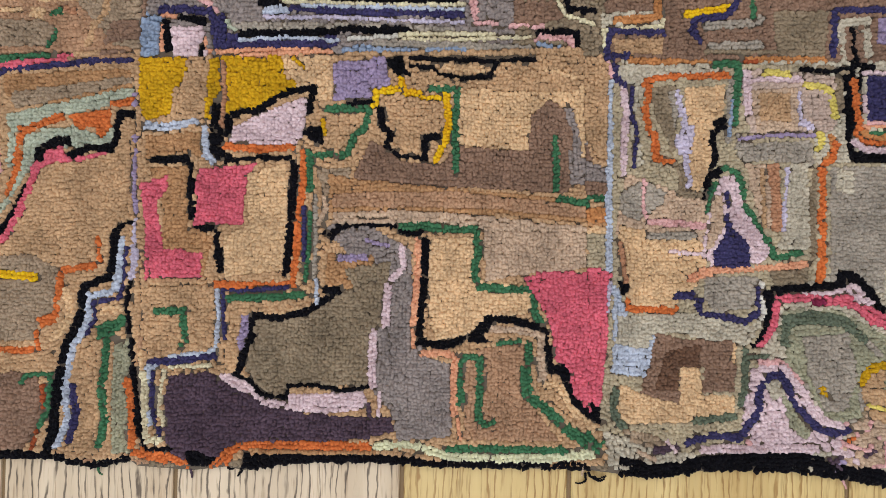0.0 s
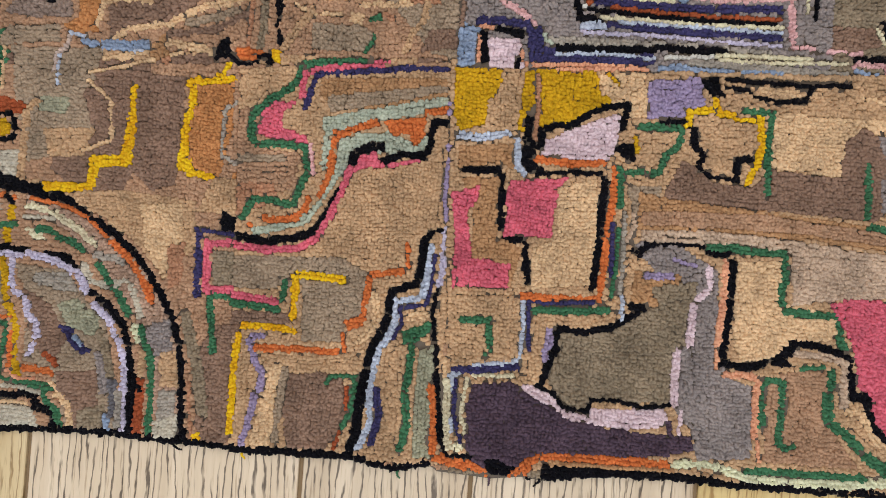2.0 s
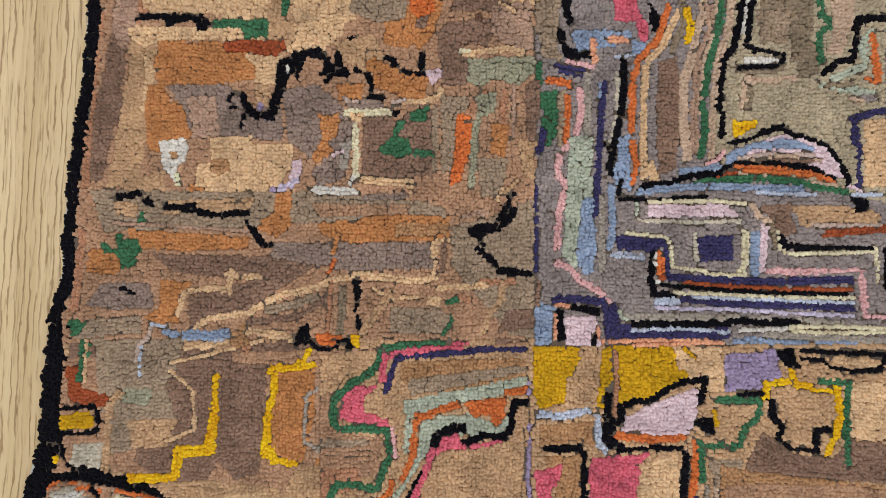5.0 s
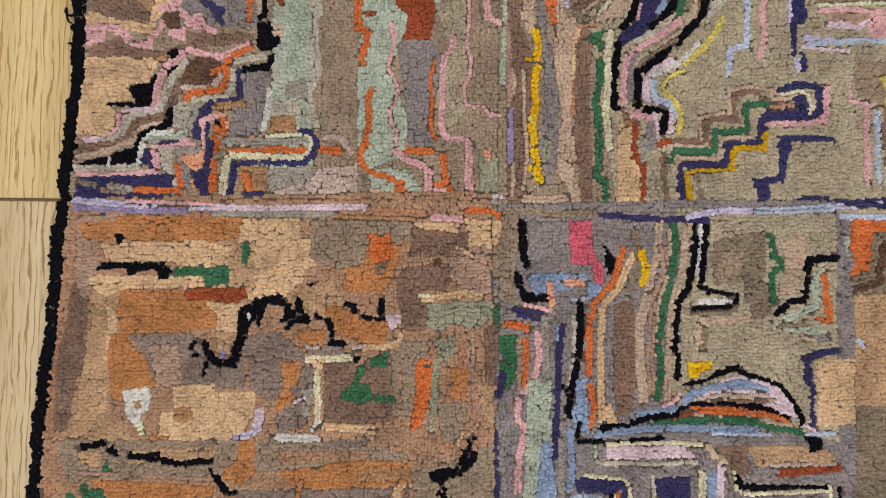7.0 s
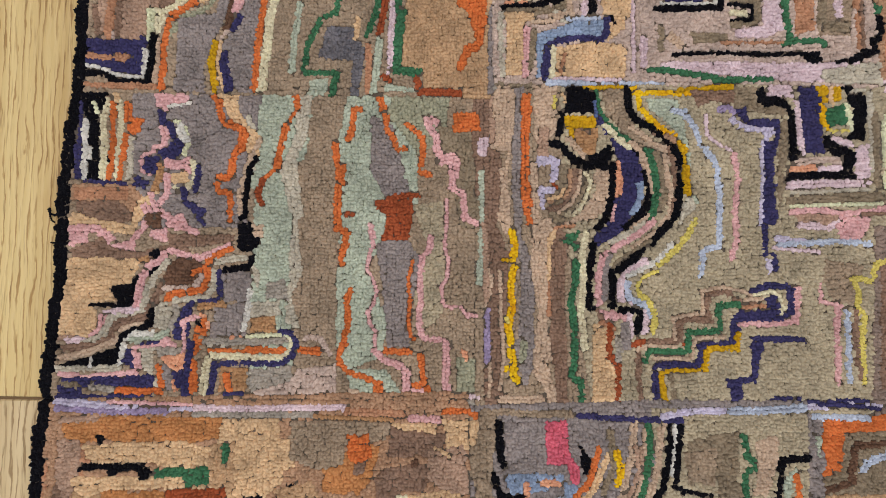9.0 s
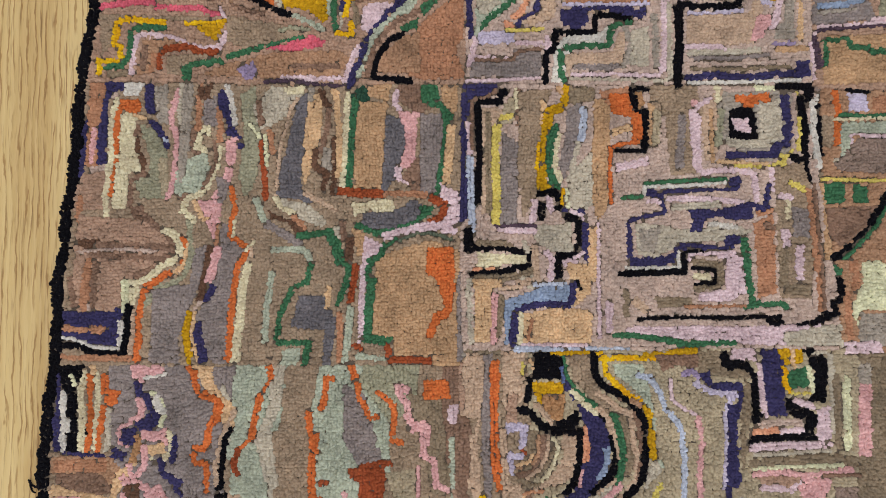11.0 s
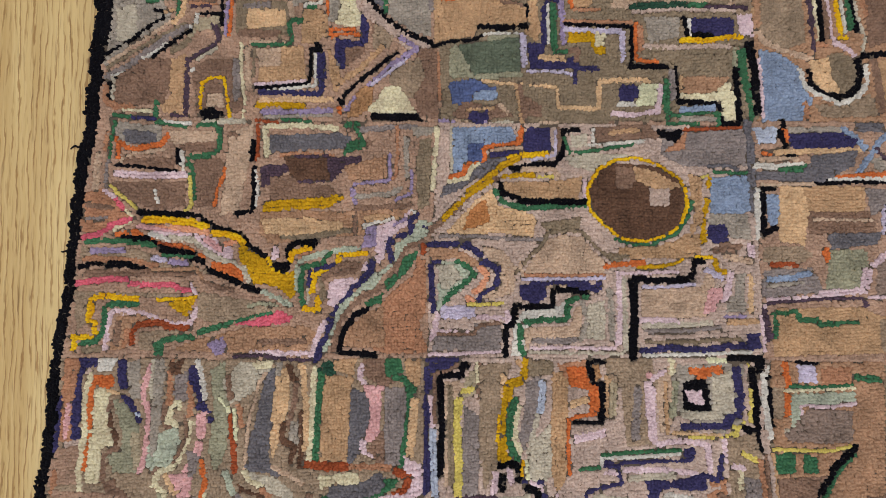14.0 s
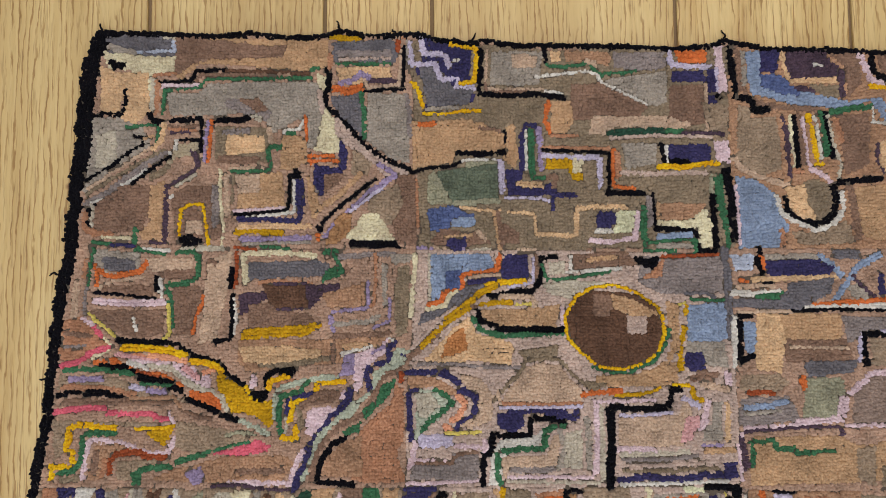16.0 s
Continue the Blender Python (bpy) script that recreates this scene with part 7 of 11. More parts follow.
line("taupe",7.49,(-233,997),(-193,998),(-169,1006))
line("oat",7.49,(-169,1031),(-166,995),(-187,992))
line("black",7.49,(-119,1022),(-144,1021),(-143,998))
line("palerose",5.62,(-123,1016),(-138,1013))
line("palerose",6.86,(-156,1025),(-150,1019),(-152,995))
line("palerose",4.99,(-117,1025),(-126,1019))
area("sand",(-135,1013),(-111,1013),(-108,983),(-127,965),(-132,995))
line("sand",8.74,(-233,991),(-206,992))
line("ltgrey",5.62,(-239,996),(-236,929))
area("sand",(-233,989),(-212,989),(-213,929),(-233,929))
line("rose",6.24,(-211,980),(-212,929))
line("taupe",5.62,(-204,978),(-207,935))
line("oat",4.99,(-206,986),(-184,988))
area("blue",(-200,974),(-181,980),(-157,989),(-129,992),(-128,974),(-145,968),(-169,974),(-188,965),(-194,929),(-201,929))
line("paleblue",4.99,(-169,990),(-132,991))
line("navy",6.24,(-193,926),(-191,953),(-189,962),(-172,968),(-151,970),(-136,968))
line("navy",6.86,(-136,965),(-128,977),(-128,992))
line("navy",5.62,(-189,959),(-189,932))
area("sand",(-181,959),(-151,965),(-118,965),(-108,959),(-109,929),(-182,929))
line("cream",5.62,(-183,959),(-185,929))
line("clay",4.99,(-172,953),(-176,932))
line("palerose",4.99,(-101,1055),(-101,995),(-100,935))
line("sand",8.74,(-107,1049),(-108,995))
line("black",4.37,(-124,994),(-120,986))
line("palerose",7.49,(-90,971),(-90,941))
line("palerose",4.99,(-182,927),(-115,926))
area("clay",(-99,1197),(-68,1203),(-65,1184),(-87,1178))
area("orange",(-88,1195),(-67,1196),(-63,1178),(-53,1172),(-52,1144),(-63,1144),(-65,1169),(-87,1175))
line("sand",7.49,(-84,1153),(-66,1159))
line("orange",4.99,(-54,1143),(-75,1141),(-86,1138),(-88,1116),(-87,1077))
line("black",7.49,(-65,1200),(-46,1201))
line("black",7.49,(-63,1200),(-59,1178))
line("black",6.86,(-59,1178),(-49,1177),(-49,1153),(-51,1135))
line("black",4.99,(-51,1133),(-81,1134))
line("camel",7.49,(-56,1195),(-53,1181))
line("tan",7.49,(-42,1184),(-43,1141))
line("ltgreen",7.49,(-36,1184),(-38,1141))
area("driftwood",(-46,1204),(6,1203),(12,1177),(4,1110),(-23,1107),(-28,1171),(-44,1184))
line("greymauve",8.74,(-10,1171),(-14,1116))
line("palerose",8.74,(-79,1116),(-48,1122))
line("rose",6.24,(3,1187),(6,1177))
area("palerose",(-4,1178),(9,1184),(10,1113),(1,1113))
line("palerose",5.62,(7,1171),(7,1116),(10,1110),(41,1113))
area("oat",(12,1190),(34,1199),(34,1183),(26,1128),(14,1122),(11,1153))
line("cream",5.62,(28,1202),(29,1187))
line("palerose",5.62,(6,1181),(21,1190))
line("tan",4.99,(21,1177),(22,1122))
area("grey",(34,1196),(108,1200),(106,1128),(78,1122),(33,1140),(27,1177))
line("sage",6.86,(32,1177),(28,1140))
area("black",(40,1177),(49,1180),(67,1180),(70,1159),(70,1146),(39,1146))
area("palerose",(41,1168),(61,1168),(64,1152),(48,1154))
area("ltgrey",(71,1183),(95,1189),(97,1146),(85,1143),(73,1146))
line("orange",8.74,(49,1190),(65,1189),(83,1192))
line("orange",5.62,(58,1183),(71,1186))
line("ltgrey",8.74,(39,1143),(60,1140),(82,1142))
line("navy",8.74,(100,1192),(103,1165),(100,1140))
area("navy",(85,1143),(107,1143),(103,1137),(94,1133),(92,1125),(35,1125),(36,1133),(82,1133))
line("yellowpale",4.99,(114,1195),(116,1164),(114,1134))
line("yellowpale",6.86,(97,1128),(98,1118))
line("yellowpale",4.37,(106,1133),(97,1122),(78,1116),(47,1117))
line("palerose",6.24,(41,1113),(66,1109),(68,1079))
line("sand",4.99,(29,1122),(78,1119))
line("palegreen",5.62,(68,1202),(117,1200))
line("black",8.11,(93,1203),(127,1203))
line("black",9.98,(127,1202),(124,1186))
line("black",7.49,(117,1192),(121,1158),(120,1115),(124,1100))
line("black",7.49,(106,1128),(118,1121))
line("white",6.86,(131,1186),(130,1158),(134,1127),(136,1115))
line("black",5.62,(136,1171),(139,1146),(140,1130))
area("black",(136,1198),(149,1196),(148,1183),(138,1183))
line("black",3.74,(134,1182),(139,1183))
line("orange",5.62,(154,1201),(155,1183))
area("driftwood",(87,1115),(118,1121),(124,1103),(128,1048),(126,975),(90,976),(89,1054))
line("yellowpale",6.24,(105,1100),(114,1094),(123,1091))
line("palerose",5.62,(84,1115),(84,1091))
line("palerose",6.86,(93,1085),(105,1084))
line("cream",5.62,(102,1079),(101,1060))
line("palerose",8.74,(98,1048),(99,1033))
area("greymauve",(105,1073),(123,1072),(124,1039),(107,1042))
line("palerose",8.74,(113,1030),(112,997))
line("taupe",8.74,(97,1027),(94,994),(99,985))
line("taupe",9.98,(99,985),(123,985))
line("clay",5.62,(123,1091),(126,1066),(130,1030),(133,994),(135,963))
line("brown",3.74,(130,1097),(133,1054),(137,994),(138,963))
line("tan",7.49,(140,1097),(143,1054),(144,1018))
area("clay",(64,1055),(86,1067),(87,982),(68,976),(66,1018))
line("brown",6.86,(77,1054),(86,1051))
line("clay",7.49,(68,1067),(83,1070))
line("green",4.99,(-75,1083),(-53,1084),(-50,1098),(-14,1101),(35,1103))
line("navy",7.49,(41,1100),(50,1103),(47,1094))
line("navy",4.99,(47,1092),(4,1091),(-33,1089))
line("navy",8.11,(-48,1089),(-36,1087))
line("navy",4.99,(-33,1086),(-30,1067),(-46,1064),(-64,1060),(-69,1055))
line("navy",5.62,(-69,1055),(-68,1031),(-68,1010))
line("white",3.74,(-51,1086),(-51,1095),(-14,1096),(35,1099))
line("palerose",5.62,(-48,1079),(-36,1079))
line("palerose",5.62,(-27,1082),(16,1082),(65,1076))
line("ltgrey",7.49,(-21,1073),(28,1076))
area("ltgrey",(-61,1055),(-37,1055),(-9,1049),(40,1055),(64,1048),(33,1036),(-3,1037),(-40,1019),(-59,1022))
area("grey",(-58,1049),(-34,1052),(-40,1025),(-56,1025))
area("navy",(-6,1070),(22,1070),(40,1072),(56,1078),(62,1076),(64,1061),(43,1058),(25,1064),(12,1058),(9,1046),(-3,1046),(0,1061))
line("navy",5.62,(56,1076),(77,1071),(81,1097))
line("navy",4.99,(80,1073),(81,1091))
line("white",5.62,(18,1055),(46,1052))
line("navy",8.74,(-65,1015),(-40,1014),(-19,1019))
line("navy",6.86,(-19,1019),(-16,1031))
line("navy",8.11,(-13,1031),(15,1029),(36,1027))
area("navy",(33,1043),(52,1044),(50,1035),(44,1033),(40,1023),(34,1024))
line("white",4.37,(-16,1025),(-15,1009),(-71,1008))
line("black",6.24,(-79,1002),(-47,1003),(-10,1004))
line("black",5.62,(-9,1003),(-9,1025))
line("black",4.37,(-7,1026),(36,1024))
line("palerose",8.11,(-4,1020),(45,1023))
line("blush",7.49,(2,1018),(30,1015))
line("taupe",6.86,(-1,1015),(27,1012),(29,991),(2,985))
line("black",4.99,(-1,1008),(22,1006),(23,993),(2,991))
area("cream",(-1,1003),(17,1003),(19,995),(2,995))
area("palerose",(36,1018),(51,1024),(56,982),(38,973),(4,973),(5,981),(33,985))
line("green",8.74,(53,1039),(56,1024))
line("green",6.24,(56,1024),(58,1000),(62,973))
line("green",5.62,(53,967),(68,970),(93,970),(99,967))
area("taupe",(-42,978),(-2,977),(-2,967),(-38,966))
line("clay",3.74,(-8,967),(53,968))
line("taupe",6.24,(-72,983),(-72,958))
line("oat",8.74,(-63,973),(-51,964))
line("black",4.99,(-60,954),(-11,956),(37,955),(74,957))
area("black",(47,957),(92,959),(95,950),(116,945),(86,943),(81,952))
line("black",7.49,(80,953),(86,946),(104,944),(125,950))
line("black",7.49,(125,950),(141,957),(153,960))
line("black",6.24,(152,960),(154,972))
area("palerose",(-72,946),(74,947),(153,948),(158,924),(43,928),(-72,940))
area("ltgrey",(92,940),(159,950),(158,924),(97,926))
line("green",5.62,(-84,938),(-54,936),(-30,931))
line("green",5.62,(-54,936),(-12,928),(43,929))
block("sixth_left_block")
area("fawn",(-599,1724),(-329,1721),(-237,1715),(-228,1562),(-226,1474),(-343,1472),(-619,1480),(-609,1570))
area("dkgrey",(-589,1721),(-508,1721),(-507,1697),(-541,1696),(-588,1701))
area("grey",(-588,1713),(-554,1703),(-554,1697),(-588,1703))
line("paleblue",3.89,(-510,1719),(-510,1702),(-540,1701),(-551,1701))
line("ltgrey",3.89,(-522,1719),(-509,1717))
area("cream",(-590,1701),(-547,1697),(-508,1696),(-509,1677),(-531,1676),(-530,1643),(-538,1629),(-541,1663),(-560,1679),(-580,1679),(-590,1693))
line("ltgrey",5.83,(-534,1669),(-534,1633))
area("black",(-588,1693),(-564,1688),(-568,1681),(-578,1679))
area("sand",(-594,1686),(-576,1677),(-540,1677),(-536,1629),(-558,1613),(-568,1623),(-567,1653),(-572,1629),(-592,1631))
line("black",4.53,(-565,1655),(-565,1639),(-568,1629))
line("black",5.18,(-596,1628),(-568,1627))
area("grey",(-601,1624),(-572,1624),(-545,1613),(-532,1590),(-564,1570),(-583,1557),(-608,1538),(-604,1584))
area("ltgrey",(-597,1603),(-574,1610),(-573,1570),(-596,1564))
line("green",4.53,(-562,1613),(-539,1615),(-527,1616))
line("black",3.89,(-553,1603),(-542,1600),(-544,1593),(-561,1583),(-576,1570),(-586,1564),(-607,1551))
line("black",5.18,(-537,1629),(-533,1619),(-520,1619))
line("tan",4.53,(-540,1600),(-532,1603))
line("green",4.53,(-526,1613),(-527,1593),(-545,1582),(-567,1569),(-579,1561))
line("oat",4.53,(-535,1589),(-551,1577),(-576,1561),(-605,1541))
line("taupe",4.53,(-519,1586),(-544,1573),(-576,1554),(-606,1535))
line("greymauve",5.83,(-515,1583),(-535,1573),(-557,1557),(-582,1538),(-607,1524))
line("white",3.89,(-506,1596),(-509,1584),(-528,1570),(-557,1551),(-579,1534),(-601,1524))
line("black",4.53,(-480,1597),(-505,1598),(-507,1583),(-525,1570),(-550,1551),(-575,1534),(-604,1518))
area("brown",(-590,1706),(-580,1706),(-587,1703))
area("brown",(-508,1719),(-476,1719),(-398,1714),(-384,1705),(-384,1695),(-476,1692),(-495,1682),(-498,1676),(-508,1676))
area("tan",(-476,1717),(-332,1715),(-332,1682),(-345,1678),(-397,1682),(-485,1688),(-463,1692),(-384,1695),(-381,1705))
area("brown",(-430,1709),(-378,1709),(-384,1697),(-450,1698))
line("clay",4.53,(-534,1674),(-508,1676),(-501,1672))
line("tan",5.83,(-504,1670),(-485,1686))
line("black",4.53,(-524,1665),(-488,1668),(-485,1679),(-449,1680))
line("dkbrown",4.53,(-449,1679),(-397,1678),(-355,1675))
line("brown",3.89,(-521,1662),(-485,1664),(-479,1674),(-404,1674))
line("clay",5.18,(-528,1666),(-528,1629))
line("palerose",3.89,(-524,1659),(-521,1662),(-482,1662))
line("green",4.53,(-522,1629),(-520,1656),(-481,1658),(-472,1669),(-423,1669),(-351,1670))
line("green",5.83,(-351,1679),(-344,1683))
area("grey",(-517,1652),(-478,1654),(-469,1664),(-416,1665),(-345,1665),(-335,1642),(-338,1629),(-344,1589),(-357,1586),(-354,1615),(-364,1622),(-383,1612),(-396,1602),(-409,1629),(-513,1626))
area("greymauve",(-449,1646),(-410,1645),(-396,1629),(-403,1619),(-422,1626),(-449,1636))
area("brown",(-436,1646),(-410,1647),(-400,1632),(-413,1629))
line("black",5.18,(-513,1621),(-487,1621),(-476,1623))
line("brown",3.89,(-519,1613),(-494,1613),(-481,1615))
line("sand",5.18,(-519,1616),(-522,1596),(-532,1587))
line("clay",3.89,(-513,1611),(-484,1609))
line("plum",3.89,(-510,1606),(-490,1607))
line("white",3.89,(-506,1586),(-505,1598))
line("black",4.53,(-476,1621),(-477,1599),(-477,1583))
area("ltgreen",(-501,1593),(-480,1595),(-477,1576),(-493,1580),(-506,1577),(-518,1557),(-531,1551),(-512,1577))
line("lilac",5.83,(-483,1583),(-480,1570))
line("plum",5.83,(-486,1583),(-481,1573),(-480,1567))
line("lilac",4.53,(-469,1619),(-472,1596),(-473,1573))
line("orange",4.53,(-450,1624),(-465,1622),(-466,1596),(-468,1573))
line("black",7.12,(-460,1620),(-429,1621),(-422,1624))
area("taupe",(-461,1613),(-403,1612),(-396,1589),(-402,1570),(-460,1570))
line("greymauve",5.83,(-451,1606),(-422,1608))
area("sand",(-448,1603),(-403,1602),(-404,1583),(-448,1580))
area("brown",(-457,1580),(-409,1578),(-412,1570),(-460,1570))
line("ltgrey",5.18,(-416,1626),(-409,1621))
line("oat",5.83,(-399,1612),(-396,1589))
line("white",3.89,(-402,1589),(-384,1591),(-382,1608),(-364,1610),(-357,1625))
line("green",5.83,(-399,1573),(-399,1588),(-383,1589),(-380,1602),(-370,1606))
line("oat",4.53,(-444,1565),(-396,1564))
line("green",4.53,(-441,1561),(-399,1562),(-396,1570))
area("cream",(-345,1675),(-333,1672),(-335,1642),(-328,1625),(-318,1622),(-318,1582),(-338,1583),(-347,1586),(-338,1629))
line("blush",5.83,(-341,1655),(-337,1629))
area("blush",(-322,1625),(-305,1612),(-279,1586),(-240,1562),(-237,1556),(-260,1549),(-279,1569),(-318,1596),(-325,1609))
line("orange",4.53,(-357,1625),(-356,1606),(-357,1583),(-350,1569))
line("orange",4.53,(-354,1579),(-325,1579))
line("orange",4.53,(-357,1573),(-318,1573))
area("tan",(-383,1602),(-357,1602),(-354,1573),(-370,1563),(-386,1563))
line("black",7.77,(-332,1682),(-330,1672))
line("black",5.83,(-330,1675),(-334,1645),(-331,1635))
line("black",5.18,(-331,1635),(-315,1622),(-299,1602),(-286,1589),(-260,1572),(-237,1562))
area("navy",(-316,1599),(-308,1582),(-310,1563),(-318,1563),(-319,1582))
area("brown",(-305,1586),(-292,1582),(-299,1569),(-305,1569))
area("driftwood",(-302,1589),(-279,1569),(-286,1556),(-305,1556))
area("navy",(-347,1569),(-318,1564),(-312,1556),(-337,1533),(-347,1534))
area("brown",(-337,1556),(-312,1559),(-318,1546),(-334,1537))
line("black",4.53,(-276,1551),(-292,1540),(-308,1527),(-324,1514),(-337,1501))
line("tan",5.18,(-292,1559),(-318,1533),(-344,1514))
line("lilac",6.48,(-253,1556),(-279,1540),(-299,1520),(-318,1504),(-334,1485))
line("lilac",5.18,(-273,1569),(-257,1559))
line("palelilac",3.89,(-266,1543),(-305,1514))
area("black",(-345,1498),(-334,1499),(-337,1490),(-342,1493))
line("orange",5.18,(-342,1488),(-340,1482))
line("cream",4.53,(-454,1563),(-454,1531),(-449,1492))
line("oat",5.18,(-447,1557),(-445,1511))
line("taupe",3.89,(-439,1557),(-440,1524))
area("tan",(-434,1557),(-383,1560),(-379,1517),(-434,1514))
area("oat",(-437,1557),(-408,1557),(-408,1537),(-434,1534))
line("black",5.18,(-373,1556),(-363,1556))
line("black",4.53,(-375,1556),(-375,1534),(-376,1516),(-401,1514),(-437,1511))
line("white",3.89,(-370,1550),(-369,1514),(-401,1510),(-433,1508))
line("navy",9.07,(-363,1550),(-363,1524))
line("navy",7.77,(-360,1530),(-363,1506))
line("navy",5.83,(-363,1504),(-395,1505),(-433,1506))
line("palerose",3.89,(-437,1516),(-382,1519))
line("black",5.83,(-368,1563),(-363,1560))
line("sand",5.83,(-433,1497),(-395,1498),(-350,1497))
line("mustard",5.83,(-436,1491),(-414,1492),(-382,1490))
line("lilac",5.18,(-430,1484),(-395,1482),(-350,1485))
line("grey",4.53,(-427,1478),(-350,1479))
line("greymauve",7.12,(-347,1543),(-344,1517))
area("tan",(-354,1556),(-344,1537),(-337,1517),(-347,1504),(-353,1524))
area("brown",(-569,1544),(-550,1547),(-534,1544),(-535,1512),(-542,1492),(-600,1493),(-594,1525))
line("taupe",5.83,(-534,1554),(-512,1567))
area("tan",(-534,1544),(-518,1551),(-514,1531),(-516,1479),(-542,1483),(-545,1492),(-535,1499))
line("black",5.18,(-603,1517),(-604,1496))
line("ltgrey",3.89,(-599,1522),(-599,1499))
line("clay",5.83,(-607,1515),(-608,1499),(-603,1493),(-587,1491))
line("clay",5.83,(-597,1489),(-577,1491))
line("cream",3.89,(-587,1486),(-548,1485))
line("green",3.89,(-593,1480),(-548,1476))
line("green",5.18,(-549,1496),(-550,1479))
area("brown",(-511,1534),(-492,1544),(-457,1544),(-452,1485),(-478,1479),(-504,1486))
line("greymauve",7.77,(-460,1544),(-459,1498))
line("plum",4.53,(-483,1563),(-505,1550),(-515,1544))
line("plum",5.18,(-515,1544),(-515,1512),(-516,1479))
line("ltgrey",3.89,(-505,1544),(-483,1557))
line("plum",4.53,(-516,1479),(-532,1481))
line("white",3.89,(-508,1534),(-510,1531))
line("yellow",4.53,(-500,1489),(-498,1518),(-488,1523),(-474,1523),(-469,1498),(-466,1473))
area("oat",(-494,1505),(-475,1506),(-473,1489),(-494,1489))
line("black",9.07,(-494,1479),(-478,1479))
line("black",5.18,(-498,1482),(-491,1486),(-475,1482))
line("cream",3.89,(-451,1485),(-451,1473))
line("mustard",5.83,(-329,1718),(-306,1717),(-293,1715))
area("dkgrey",(-327,1712),(-260,1716),(-250,1708),(-253,1688),(-325,1688))
area("greymauve",(-325,1702),(-260,1703),(-257,1695),(-319,1692))
line("blush",4.53,(-319,1692),(-260,1693))
line("green",3.89,(-322,1686),(-260,1687))
line("clay",5.18,(-329,1698),(-329,1682))
line("tan",5.83,(-319,1675),(-293,1678),(-260,1676))
area("sand",(-322,1682),(-260,1683),(-257,1668),(-306,1662),(-319,1665))
line("lilac",5.83,(-319,1662),(-302,1668),(-293,1675),(-283,1670))
line("plum",5.18,(-283,1666),(-253,1667))
line("rust",5.83,(-250,1714),(-250,1702))
line("orange",9.07,(-325,1656),(-306,1655),(-293,1658))
line("oat",3.89,(-247,1702),(-248,1682),(-250,1662),(-286,1658),(-289,1668))
line("black",4.53,(-244,1705),(-244,1681),(-245,1658))
line("black",3.89,(-244,1656),(-266,1656),(-289,1654))
area("dkgrey",(-328,1648),(-293,1652),(-292,1602),(-318,1625),(-326,1639))
line("green",5.18,(-293,1652),(-290,1628),(-290,1599))
area("grey",(-286,1652),(-240,1651),(-237,1569),(-260,1576),(-286,1595))
line("greymauve",5.18,(-239,1648),(-237,1602))
line("grey",4.53,(-240,1712),(-235,1675))
area("brown",(-253,1556),(-231,1556),(-229,1475),(-253,1478),(-260,1523))
area("driftwood",(-279,1533),(-250,1546),(-244,1523),(-260,1497),(-286,1517))
area("cream",(-292,1512),(-274,1512),(-260,1491),(-253,1481),(-305,1482),(-314,1485),(-298,1498))
line("black",5.83,(-305,1478),(-279,1477),(-253,1477))
line("clay",3.89,(-229,1549),(-228,1497))
area("camel",(-318,1511),(-302,1514),(-305,1491),(-318,1478),(-334,1478))
block("sixth_middle_block")
area("taupe",(-239,1714),(-148,1708),(-83,1702),(131,1704),(137,1594),(133,1470),(-61,1469),(-226,1474),(-228,1562))
line("palelilac",5.83,(-237,1712),(-235,1688))
area("navy",(-224,1718),(-165,1708),(-168,1661),(-162,1648),(-169,1638),(-218,1636),(-217,1658),(-231,1678),(-224,1688))
area("dkgrey",(-227,1681),(-211,1685),(-188,1661),(-163,1655),(-169,1638),(-216,1636))
line("palelilac",5.83,(-224,1718),(-221,1698),(-198,1698),(-191,1683))
line("palelilac",5.83,(-234,1685),(-208,1687),(-202,1668),(-182,1668),(-178,1660))
line("white",2.59,(-185,1690),(-180,1690))
line("palelilac",5.18,(-185,1660),(-162,1658))
line("yellow",5.18,(-191,1709),(-168,1707),(-162,1705))
line("yellow",5.83,(-160,1705),(-161,1678),(-163,1665),(-178,1663))
line("yellow",5.18,(-234,1665),(-227,1655),(-222,1635))
line("yellow",4.53,(-221,1628),(-195,1627),(-175,1631),(-156,1631))
line("grey",4.53,(-218,1633),(-182,1635))
line("black",5.83,(-155,1703),(-155,1675),(-157,1656))
line("oat",4.53,(-147,1701),(-149,1674),(-149,1658),(-123,1656),(-84,1656))
line("brown",3.89,(-149,1661),(-148,1653),(-90,1653))
line("black",5.83,(-156,1651),(-123,1648),(-90,1650),(-58,1646))
line("white",3.24,(-80,1653),(-61,1651))
area("grey",(-143,1700),(-83,1700),(-87,1661),(-144,1660))
area("oat",(-119,1698),(-90,1696),(-91,1681),(-119,1681))
line("black",5.83,(-80,1701),(-79,1688))
line("green",4.53,(-78,1684),(-57,1682),(-31,1686),(-21,1677),(-15,1671))
area("sand",(-75,1700),(-62,1700),(-63,1688),(-73,1688))
area("hazel",(-57,1701),(-4,1699),(-5,1684),(-34,1687),(-57,1689))
line("oat",5.18,(-34,1689),(-21,1686))
line("white",3.89,(-90,1671),(-57,1674),(-31,1677),(-21,1673))
line("white",3.89,(-21,1673),(-12,1661),(8,1653),(40,1637))
line("green",4.53,(-11,1674),(15,1675),(41,1682))
area("greymauve",(-1,1699),(58,1699),(61,1680),(41,1677),(-1,1681))
area("grey",(-11,1667),(61,1677),(60,1640),(47,1634),(14,1651),(-8,1661))
area("brown",(-51,1661),(-18,1664),(14,1647),(40,1634),(27,1624),(-52,1618))
